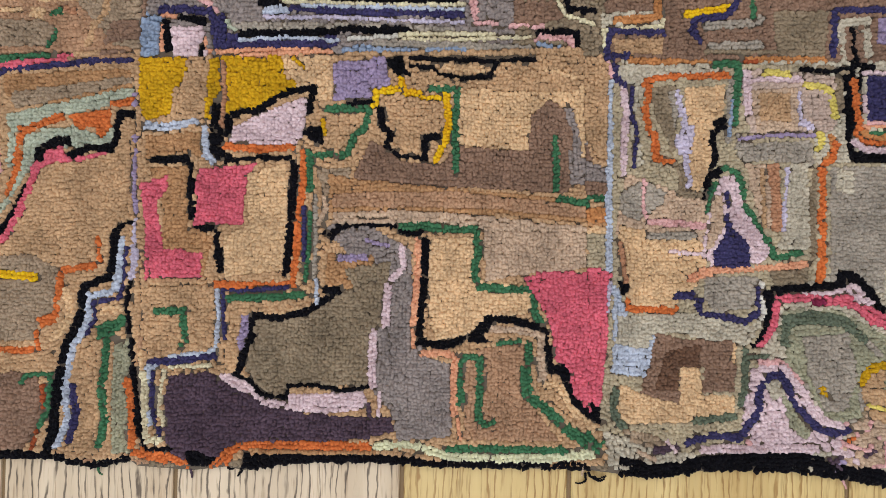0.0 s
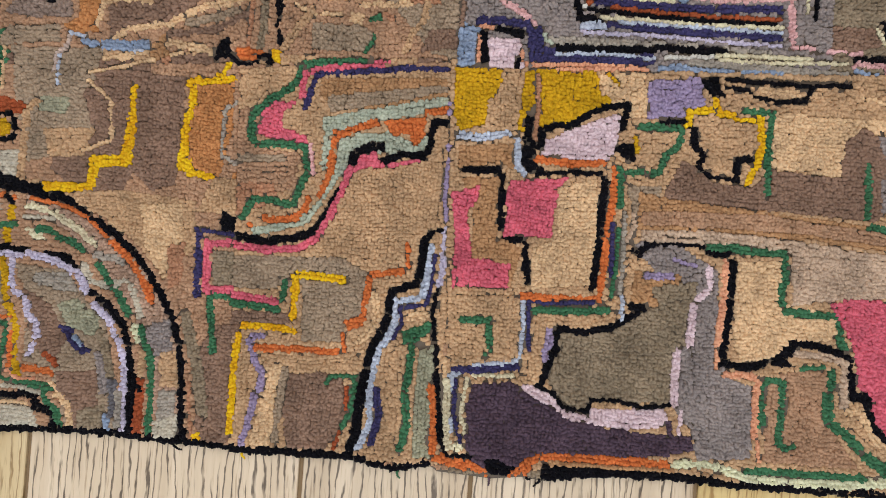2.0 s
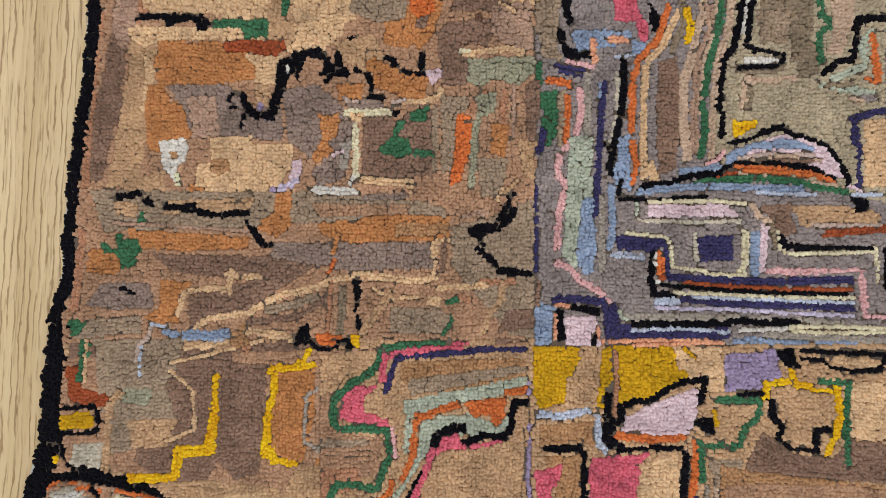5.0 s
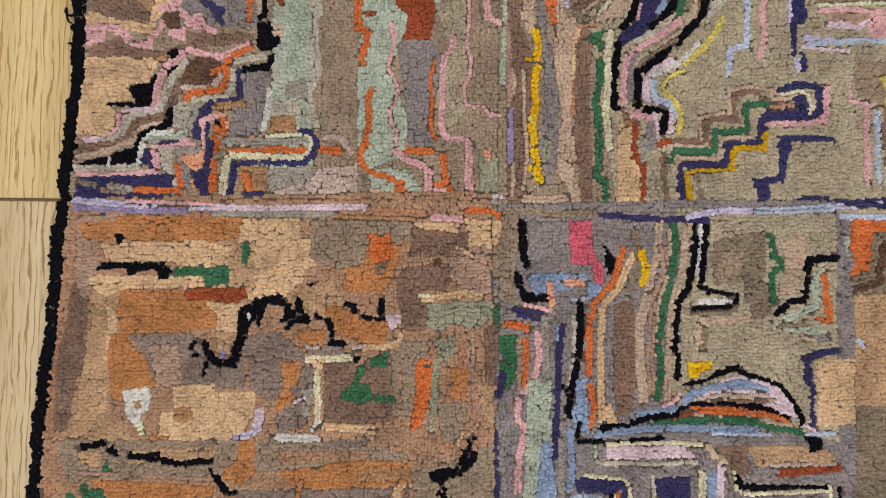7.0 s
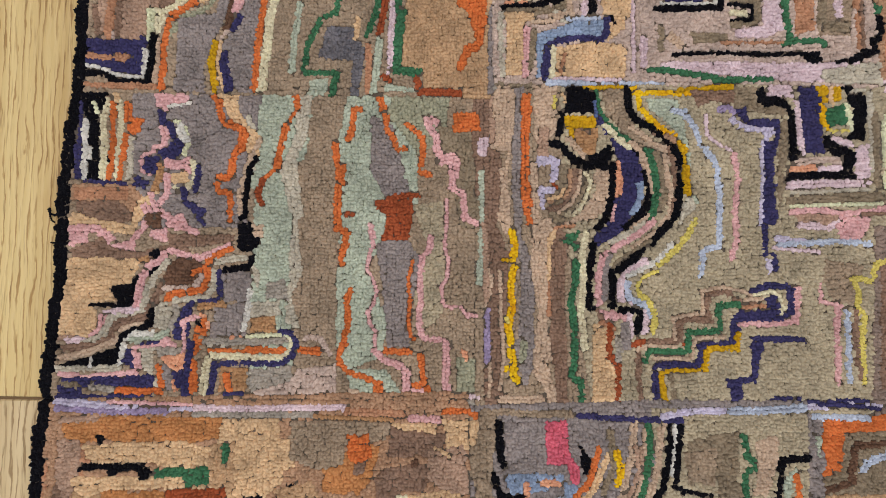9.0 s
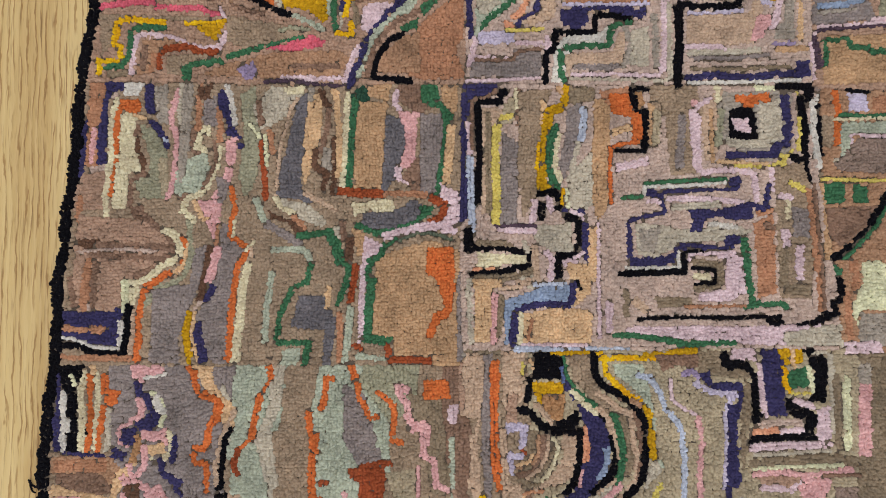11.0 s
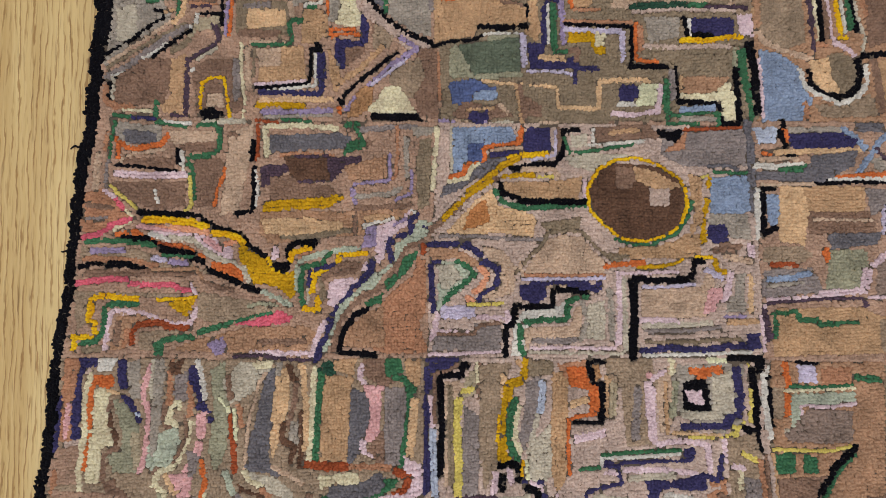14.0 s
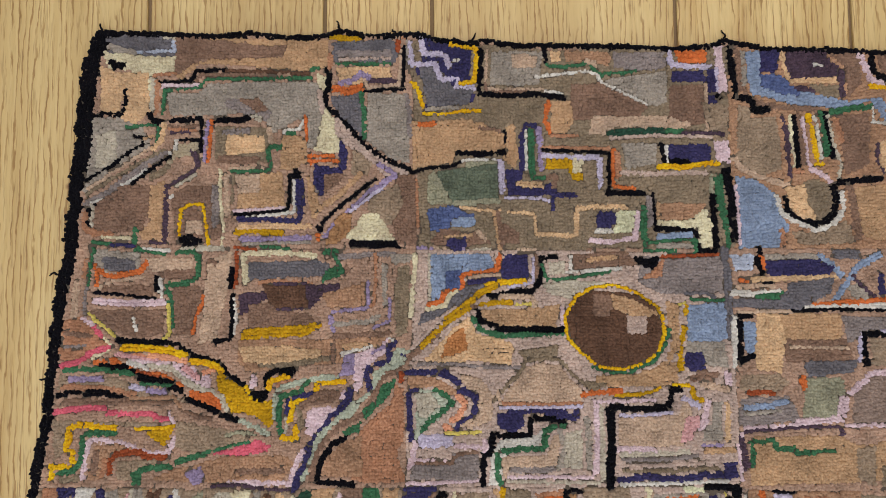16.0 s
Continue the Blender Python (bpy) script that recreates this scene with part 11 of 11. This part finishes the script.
line("black",7.12,(134,1704),(138,1674),(140,1647))
line("brown",5.83,(144,1700),(146,1660),(152,1648))
line("grey",5.18,(150,1699),(151,1660))
area("blue",(152,1700),(170,1700),(169,1667),(205,1660),(230,1650),(269,1640),(309,1646),(321,1626),(296,1640),(256,1633),(204,1637),(158,1650))
area("dkblue",(169,1673),(192,1673),(205,1660),(217,1647),(191,1650),(172,1657))
area("navy",(170,1704),(192,1704),(191,1681),(186,1675),(169,1675))
line("sand",7.12,(194,1700),(199,1683),(204,1667))
area("plum",(201,1700),(246,1700),(252,1687),(265,1680),(261,1670),(205,1667),(199,1683))
line("white",1.94,(232,1684),(242,1683))
line("sand",5.83,(205,1665),(225,1665),(257,1665))
line("plum",7.12,(264,1676),(264,1646))
area("taupe",(224,1660),(260,1660),(260,1646),(243,1645))
line("plum",5.18,(211,1657),(231,1652))
area("brown",(249,1697),(285,1697),(287,1660),(270,1646),(270,1680))
line("palerose",7.12,(286,1697),(292,1680),(300,1663),(313,1661))
line("black",7.12,(298,1696),(301,1680),(307,1668),(330,1666))
line("yellow",5.18,(296,1658),(316,1656),(322,1643))
area("brown",(305,1696),(338,1696),(337,1673),(310,1674))
line("brown",5.83,(158,1643),(177,1635),(204,1633),(236,1630))
line("black",8.42,(145,1645),(158,1643),(161,1630),(177,1631))
line("green",7.12,(249,1628),(276,1632),(299,1634))
line("white",4.53,(299,1633),(298,1616),(327,1614))
line("blue",7.12,(305,1636),(311,1623),(334,1620))
area("driftwood",(142,1637),(155,1633),(157,1620),(187,1623),(191,1561),(168,1554),(139,1568))
line("plum",5.18,(193,1623),(198,1600),(198,1574),(200,1551))
line("cream",4.53,(202,1623),(203,1594),(206,1564))
line("black",5.18,(207,1623),(209,1594),(210,1564))
line("brown",5.18,(212,1623),(215,1594),(217,1567))
line("palerose",4.53,(216,1620),(220,1594),(221,1570),(230,1557))
line("yellow",5.18,(223,1625),(228,1600),(232,1570))
line("white",3.89,(231,1623),(235,1600),(237,1574))
line("green",5.18,(238,1627),(243,1600),(244,1577))
line("black",5.18,(243,1627),(248,1593),(250,1574))
line("ltgrey",4.53,(246,1623),(251,1593),(260,1567),(255,1547))
line("yellow",4.53,(230,1567),(240,1566))
line("palerose",5.18,(224,1562),(239,1554),(247,1544))
line("clay",5.83,(204,1559),(214,1559))
area("brown",(259,1623),(295,1626),(292,1567),(265,1554),(260,1587))
line("clay",5.83,(255,1620),(261,1593))
area("sand",(306,1593),(333,1600),(331,1554),(305,1560))
line("plum",4.53,(303,1590),(301,1570),(308,1557))
line("black",7.12,(255,1546),(272,1547),(304,1550))
area("tan",(275,1541),(330,1544),(326,1475),(282,1482),(276,1508))
line("brown",9.07,(268,1541),(273,1508),(275,1482))
line("oat",7.12,(136,1574),(145,1561),(168,1551),(200,1541))
area("blue",(137,1554),(161,1548),(183,1531),(189,1505),(198,1495),(187,1470),(139,1470),(137,1509))
line("black",9.07,(126,1561),(131,1528),(132,1502))
line("black",8.42,(132,1502),(134,1480))
line("palerose",3.89,(137,1541),(139,1496),(139,1476))
area("taupe",(206,1541),(226,1551),(242,1544),(251,1528),(244,1505),(231,1502),(222,1515))
area("sand",(193,1541),(216,1544),(222,1515),(231,1505),(218,1499),(199,1515))
line("black",7.12,(193,1528),(195,1512),(211,1501),(234,1497))
line("black",8.42,(234,1497),(247,1508),(253,1528),(249,1541))
line("white",5.18,(183,1531),(187,1512),(202,1501),(230,1490))
line("white",5.83,(230,1490),(250,1499),(260,1515),(258,1534))
area("driftwood",(198,1489),(230,1488),(263,1502),(272,1476),(210,1473))
line("clay",5.83,(188,1492),(189,1473))
block("fifth_right_block")
area("fawn",(127,1470),(326,1469),(312,1192),(130,1202),(131,1305),(126,1368))
line("dkgrey",8.42,(121,1470),(124,1438),(124,1406),(126,1368))
area("paleblue",(127,1463),(155,1463),(154,1445),(132,1444))
line("black",5.83,(162,1470),(158,1454),(164,1441))
line("black",4.53,(141,1434),(160,1438))
line("orange",5.83,(164,1460),(167,1447))
area("grey",(165,1463),(223,1464),(229,1458),(167,1456))
area("navy",(167,1455),(229,1457),(246,1447),(241,1439),(170,1439))
line("sand",5.83,(151,1434),(196,1436),(247,1437))
line("orange",4.53,(138,1434),(150,1431))
line("black",3.24,(150,1429),(176,1431))
line("oat",5.83,(134,1426),(176,1427))
line("brown",3.89,(134,1422),(169,1423))
line("white",7.12,(128,1419),(156,1418),(185,1420))
line("green",7.12,(156,1413),(192,1417))
area("dkgrey",(131,1412),(182,1412),(195,1431),(247,1437),(240,1418),(220,1409),(207,1400),(130,1403))
line("dkgrey",10.4,(248,1463),(274,1462))
line("blue",5.83,(229,1463),(245,1450),(254,1437))
line("blue",7.12,(243,1408),(260,1431),(274,1450),(300,1463))
area("grey",(259,1424),(276,1434),(288,1415),(272,1408))
line("plum",4.53,(267,1437),(282,1421),(291,1415))
line("navy",7.12,(299,1440),(299,1418))
line("orange",5.18,(220,1405),(259,1408),(317,1411))
line("white",5.18,(210,1402),(259,1403),(316,1405))
line("black",3.89,(194,1399),(258,1400),(316,1398))
line("oat",3.89,(136,1398),(194,1398))
area("sand",(154,1396),(194,1396),(186,1361),(182,1329),(153,1333))
area("tan",(181,1396),(252,1396),(250,1367),(187,1367))
line("white",5.18,(130,1393),(129,1336))
line("black",5.83,(135,1392),(149,1393))
line("black",7.12,(136,1387),(136,1355),(136,1339))
line("black",7.12,(136,1342),(151,1349))
area("blue",(141,1387),(154,1388),(153,1355),(144,1349),(139,1368))
area("brown",(187,1367),(257,1367),(262,1342),(186,1342))
line("oat",2.59,(193,1358),(256,1357))
area("dkgrey",(208,1343),(269,1343),(261,1329),(210,1324))
area("greymauve",(252,1392),(322,1392),(321,1373),(270,1367),(257,1361))
line("palelilac",4.53,(315,1376),(273,1374),(270,1342))
line("black",5.83,(315,1372),(276,1372),(277,1342))
line("black",5.83,(275,1338),(284,1342))
area("driftwood",(282,1367),(321,1367),(319,1335),(284,1338))
area("driftwood",(134,1327),(179,1328),(191,1317),(178,1309),(133,1311))
line("rust",5.83,(143,1308),(171,1308))
line("orange",7.12,(207,1310),(204,1323))
area("sage",(210,1323),(249,1324),(251,1310),(240,1279),(202,1276),(206,1304))
area("greymauve",(133,1301),(190,1304),(202,1276),(132,1270))
line("blue",5.83,(139,1291),(164,1292),(187,1298))
line("grey",4.53,(139,1283),(177,1287))
area("mushroom",(261,1316),(284,1326),(319,1324),(316,1275),(259,1274))
line("palerose",7.12,(313,1329),(281,1328),(264,1310),(254,1304))
line("palerose",11.7,(251,1301),(246,1279))
line("palerose",7.12,(196,1274),(246,1278))
line("palerose",5.18,(195,1270),(138,1267),(133,1255))
line("plum",4.53,(138,1264),(170,1267),(214,1269),(246,1269))
line("plum",7.12,(246,1266),(246,1251))
line("plum",5.83,(133,1258),(137,1242),(138,1224))
line("palerose",4.53,(130,1249),(133,1211))
line("palerose",4.53,(252,1270),(310,1271))
area("tan",(144,1258),(242,1260),(264,1248),(315,1254),(313,1210),(142,1205))
line("green",5.18,(144,1253),(169,1254),(172,1245),(194,1245))
line("green",7.12,(194,1241),(213,1241))
line("green",4.53,(213,1242),(238,1242))
line("green",5.83,(145,1252),(146,1227))
area("driftwood",(261,1245),(283,1248),(281,1204),(262,1211))
line("taupe",9.07,(294,1223),(292,1204))
block("fourth_right_block")
area("hazel",(139,1200),(265,1199),(255,915),(158,921),(153,969),(139,1103))
line("orange",6.86,(154,1198),(157,1177),(155,1140))
line("black",4.37,(167,1199),(190,1197))
area("palelilac",(167,1195),(190,1195),(189,1176),(169,1177))
area("clay",(194,1192),(228,1194),(228,1175),(194,1173))
line("green",4.37,(160,1172),(190,1171),(228,1173))
line("cream",3.74,(153,1167),(190,1168),(230,1170))
line("green",7.49,(233,1182),(259,1179))
area("aqua",(159,1164),(230,1165),(230,1152),(171,1151),(168,1130),(158,1127))
line("palerose",4.37,(171,1151),(202,1149),(232,1153))
line("palerose",3.74,(170,1149),(174,1128))
line("ltgrey",3.74,(152,1123),(174,1126))
area("mushroom",(176,1146),(227,1145),(228,1112),(201,1109),(158,1112),(152,1118))
area("driftwood",(138,1171),(152,1170),(152,1137),(140,1137))
line("yellowpale",4.37,(139,1103),(170,1102),(200,1101),(228,1107))
area("green",(140,1098),(161,1100),(162,1078),(141,1075))
area("green",(171,1097),(187,1095),(187,1077),(170,1078))
area("brown",(144,1072),(200,1075),(187,1054),(155,1030),(144,1048))
area("hazel",(228,1096),(262,1102),(260,1053),(211,1048))
line("black",8.11,(230,1105),(206,1084),(194,1063))
line("black",8.11,(194,1063),(186,1048),(164,1027))
line("black",8.74,(168,1030),(149,1019))
line("green",4.99,(228,1096),(209,1078),(196,1054),(180,1036),(161,1018))
area("brown",(205,1048),(260,1053),(258,1011),(234,1008),(215,993),(207,1017))
line("green",5.62,(152,1010),(155,996))
line("black",6.86,(154,996),(157,975),(147,972))
line("black",6.86,(147,972),(150,960),(138,959))
line("clay",8.74,(170,1014),(172,987))
line("clay",7.49,(163,981),(164,933))
area("palegreen",(179,1014),(201,1017),(209,993),(224,978),(225,957),(196,963),(175,963),(171,945),(167,969),(178,987))
area("grey",(177,960),(256,960),(255,915),(195,927),(171,933))
line("orange",5.62,(227,978),(251,980))
line("black",9.98,(229,969),(254,969))
area("sand",(234,1005),(258,1008),(257,984),(227,987))
area("palerose",(158,930),(195,932),(200,918),(158,918))
block("third_left_block")
line("palelilac",6.96,(-685,589),(-641,586),(-601,584),(-547,584))
line("lilac",5.22,(-683,582),(-641,579),(-572,580))
line("rose",4.64,(-630,589),(-573,588),(-547,587))
line("palerose",6.38,(-544,584),(-487,584),(-436,586),(-390,587))
line("grey",5.22,(-544,578),(-487,578),(-424,579))
line("clay",6.96,(-390,583),(-356,582),(-333,581))
line("rose",6.96,(-327,577),(-296,576))
line("orange",6.38,(-293,584),(-271,586),(-259,580))
block("third_middle_block")
line("driftwood",6.96,(-254,585),(-197,583),(-163,583))
line("navy",5.22,(-157,582),(-117,580),(-83,579),(-52,579))
line("palelilac",6.96,(-72,582),(-44,588),(-4,589))
line("paleblue",8.12,(-4,589),(36,590),(76,594))
line("palelilac",6.38,(76,594),(110,597),(149,595))
line("navy",4.64,(87,597),(121,596),(148,593))

# the black wool edge that runs all round: close rows of loops, thickest along the west side
rim_x, rim_y = [], []
BARE = ((-275, -150), (135, 188))  # where the south edge has lost its black
for (ax, ay), (bx, by) in zip(OUTLINE, OUTLINE[1:] + OUTLINE[:1]):
    if min(ax, bx) >= 498:
        continue
    long = math.hypot(bx - ax, by - ay)
    west, south, mid = max(ax, bx) < -560 and by > ay, bx < ax, (ax + bx) / 2
    if south and any(a < mid < b for a, b in BARE):
        continue
    deep = (7 if ay > 1550 or ay < 210 else 5 if ay > 1400 else 4) if west else 4 if south and mid > 190 else 2
    for row in range(deep):
        k = (np.arange(max(int(long / 2.7), 1)) + 0.5 * (row % 2)) * 2.7 / max(long, 1e-6)
        along = ay + (by - ay) * k
        wander = 1.2 * np.sin(along / 10) + 1.0 * np.sin(along / 4.1 + 1) if west else 0
        inset = (-1.0 if west else 1.6) + 2.9 * row + wander
        rim_x.append(ax + (bx - ax) * k + (by - ay) / long * inset + rng.normal(0, 0.7, len(k)))
        rim_y.append(ay + (by - ay) * k - (bx - ax) / long * inset + rng.normal(0, 0.7, len(k)))
gx, gy, owner, size = gx[:count[0]], gy[:count[0]], owner[:count[0]], size[:count[0]]
keep = (owner >= 0) & inside(gx, gy, OUTLINE)
gx, gy, owner, size = gx[keep], gy[keep], owner[keep], size[keep]
edge = distance(gx, gy, OUTLINE + OUTLINE[:1])
bare = (gy < -100) & np.any([(a < gx) & (gx < b) for a, b in BARE], axis=0)
keep = ((edge > 5.0) | (bare & (edge > 1.5))) & (distance(gx, gy, EDGE_WEST) > np.interp(gy, [190, 230, 1380, 1420, 1540, 1570], [17.5, 10, 10, 12.5, 12.5, 17.5]))
gx, gy, edge, size, owner = (np.r_[v[keep], w] for v, w in (
    (gx, np.concatenate(rim_x)), (gy, np.concatenate(rim_y)), (edge, np.full(sum(map(len, rim_x)), 6.0)), (size, np.ones(sum(map(len, rim_x)))),
    (owner, np.full(sum(map(len, rim_x)), len(SHAPES)))))
SHAPES.append(("edging", "black", "edging"))

# one loop: a low dome on four sides, flattened at the crown
ang = np.arange(4) * math.pi * 0.5
LOOP = np.concatenate([np.c_[np.cos(ang), np.sin(ang), 0 * ang], np.c_[0.58 * np.cos(ang + 0.2), 0.58 * np.sin(ang + 0.2), 0 * ang + 1]])
SIDES = np.array([(k, (k + 1) % 4, 4 + (k + 1) % 4, 4 + k) for k in range(4)])


def loops_mesh(name, ids, mat):
    n = len(ids)
    r = rng.uniform(0.86, 1.12, n) * PITCH * size[ids]
    turn = rng.normal(math.pi / 4, 0.4, n)
    stretch = rng.uniform(0.85, 1.2, n)
    tall = 0.0032 * rng.uniform(0.8, 1.2, n)
    lift = PILE - 0.0030 + rng.normal(0, 0.0006, n) + 0.0006 * np.sin(gx[ids] / 60) * np.sin(gy[ids] / 75) - 0.003 * np.clip(1 - edge[ids] / 9, 0, 1)
    c, s = np.cos(turn), np.sin(turn)
    lx, ly = LOOP[None, :, 0] * (r * stretch)[:, None], LOOP[None, :, 1] * (r / stretch)[:, None]
    lean = rng.normal(0, 0.0006, (n, 2))
    co = np.empty((n, 8, 3))
    co[:, :, 0] = gx[ids, None] / 1000 + lx * c[:, None] - ly * s[:, None] + LOOP[None, :, 2] * lean[:, :1]
    co[:, :, 1] = gy[ids, None] / 1000 + lx * s[:, None] + ly * c[:, None] + LOOP[None, :, 2] * lean[:, 1:]
    co[:, :, 2] = lift[:, None] + LOOP[None, :, 2] * tall[:, None]
    base = (np.arange(n) * 8)[:, None]
    corners = np.concatenate([(base[:, :, None] + SIDES[None]).reshape(n, 16), base + np.arange(4, 8)[None]], 1).ravel()
    sizes = np.full(n * 5, 4)
    me = bpy.data.meshes.new(name)
    me.vertices.add(n * 8)
    me.vertices.foreach_set("co", co.ravel())
    me.loops.add(len(corners))
    me.loops.foreach_set("vertex_index", corners)
    me.polygons.add(len(sizes))
    me.polygons.foreach_set("loop_start", np.r_[0, np.cumsum(sizes)[:-1]])
    me.update(calc_edges=True)
    me.polygons.foreach_set("use_smooth", np.ones(len(sizes), bool))
    me.materials.append(mat)
    return me


def part(name, me, parent, label=""):
    ob = new(name, me)
    ob.parent = parent
    return tagged(ob, label) if label else ob


# jute backing under the pile
bm = bmesh.new()
face = bm.faces.new([bm.verts.new((x / 1000, y / 1000, 0.0015)) for x, y in OUTLINE])
if face.normal.z < 0:
    face.normal_flip()
up = bmesh.ops.extrude_face_region(bm, geom=[face])
bmesh.ops.translate(bm, verts=[v for v in up["geom"] if isinstance(v, bmesh.types.BMVert)], vec=(0, 0, PILE - 0.0050))
bmesh.ops.recalc_face_normals(bm, faces=bm.faces)
me = bpy.data.meshes.new("backing")
bm.to_mesh(me)
bm.free()
me.materials.append(JUTE)
part("backing", me, rug, "brown woven jute backing")

# pale lining cloth that peeps out under the west edge
bm = bmesh.new()
west = [(x, y) for x, y in EDGE_WEST if y < 580]
inner = [bm.verts.new((x / 1000 + 0.02, y / 1000, 0.0012)) for x, y in west]
outer = [bm.verts.new((x / 1000 - 0.0045 - 0.002 * math.sin(y / 37), y / 1000, 0.0012)) for x, y in west]
for k in range(len(west) - 1):
    bm.faces.new((inner[k], inner[k + 1], outer[k + 1], outer[k]))
solid = bmesh.ops.extrude_face_region(bm, geom=bm.faces[:])
bmesh.ops.translate(bm, verts=[v for v in solid["geom"] if isinstance(v, bmesh.types.BMVert)], vec=(0, 0, -0.0009))
bmesh.ops.recalc_face_normals(bm, faces=bm.faces)
me = bpy.data.meshes.new("lining")
bm.to_mesh(me)
bm.free()
me.materials.append(LINING)
part("lining", me, rug, "pale grey lining cloth under the edge")

order = np.argsort(owner, kind="stable")
cuts = np.searchsorted(owner[order], np.arange(len(SHAPES) + 1))
parents = {}
for k, (b_, yarn, kind) in enumerate(SHAPES):
    ids = order[cuts[k]:cuts[k + 1]]
    if len(ids) < 2:
        continue
    if kind == "edging":
        part("edging", loops_mesh("edging", ids, WOOL["black"]), rug, "black wool edge, worn and uneven")["kind"] = "stuff"
        continue
    me = loops_mesh(kind, ids, WOOL[yarn])
    word = WORDS.get(yarn, yarn)
    if b_ not in parents:
        parents[b_] = part("block", me, rug, "patchwork block on a " + word + " ground")
        parents[b_]["kind"] = "stuff"
    else:
        part(kind, me, parents[b_], word + " wool " + kind)["kind"] = "stuff"

# loose ends of yarn that stick out past the edge and lie on the floor


def tuft(yarn, x, y, heading, count, curl):
    px, py, way = [], [], heading
    for _ in range(count):
        px.append(x)
        py.append(y)
        way += rng.normal(curl, 0.35)
        x, y = x + 1.9 * math.cos(way), y + 1.9 * math.sin(way)
    ids = np.arange(count)
    bm = bmesh.new()
    for k in ids:
        z = 0.0018 + 0.0045 * max(0.0, 1 - k / 5)
        bmesh.ops.create_icosphere(bm, subdivisions=1, radius=0.0015 * (1.05 - 0.4 * k / count), matrix=Matrix.Translation((px[k] / 1000, py[k] / 1000, z)))
    for f in bm.faces:
        f.smooth = True
    me = bpy.data.meshes.new("loose_yarn")
    bm.to_mesh(me)
    bm.free()
    me.materials.append(WOOL[yarn])
    part("loose_yarn", me, rug, WORDS.get(yarn, yarn) + " loose yarn end")["kind"] = "stuff"


for row in (
    ("black", -692, 779, 3.3, 9, -0.15),
    ("black", -700, 784, -1.2, 9, 0.25),
    ("camel", -689, 773, 4.2, 6, 0.00),
    ("black", -691, 749, 3.2, 5, 0.00),
    ("black", -595, 1729, 1.6, 6, 0.10),
    ("black", -320, 1731, 1.2, 6, 0.20),
    ("black", -165, 1714, 0.8, 7, 0.20),
    ("black", -254, 1725, 2.0, 4, 0.00),
    ("black", 130, 1717, 0.6, 7, 0.00),
    ("black", 172, -167, -1.7, 12, 0.12),
    ("black", 177, -172, -0.9, 8, 0.10),
    ("black", -153, -170, -1.2, 6, 0.20),
    ("plum", -200, -172, -2.0, 5, 0.00),
    ("yellow", -436, -166, -1.9, 4, 0.20),
    ("black", -501, -163, -1.5, 5, 0.00),
    ("green", -287, -172, -1.8, 5, 0.20),
    ("black", -638, 1444, 2.8, 7, 0.30),
    ("black", -647, 1326, 3.0, 5, -0.20),
    ("black", -659, 1194, 2.9, 6, 0.30),
    ("rose", 410, -170, -1.4, 6, 0.20),
    ("black", 169, -168, -1.2, 10, -0.15),
    ("oat", 166, -163, -1.6, 5, 0.10),
    ("green", -288, -165, -2.2, 6, 0.40),
    ("black", -165, -169, -1.0, 6, 0.30),
):
    tuft(*row)

# ---- oak planks, running the rug's length, in two courses that butt under the rug ----
JOINT = 0.59
COURSES = [
    (Y0, JOINT, PALE_OAK, [-2.6, -2.42, -2.2, -1.96, -1.75, -1.5, -1.24, -1.02, -0.644, -0.38, -0.217, -0.003, 0.155, 0.418, 0.63, 0.82, 1.05, 1.3, 1.52, 1.78, 2.0, 2.24, 2.42, 2.6]),
    (JOINT, Y1, OAK, [-2.6, -2.38, -2.17, -1.93, -1.7, -1.45, -1.22, -0.98, -0.543, -0.337, -0.211, 0.076, 0.283, 0.52, 0.75, 1.0, 1.22, 1.45, 1.68, 1.93, 2.17, 2.38, 2.6]),
]
for y0, y1, wood, seams in COURSES:
    for a, b_ in zip(seams, seams[1:]):
        timber = OAK if a > -0.01 else DAYLIT_OAK if wood == PALE_OAK and b_ < -0.6 else wood
        me = box_mesh("plank", a + 0.0022, b_ - 0.0022, y0 + 0.0016, y1 - 0.0016, -0.0039, 0, timber, 0.001)
        part("plank", me, floor)
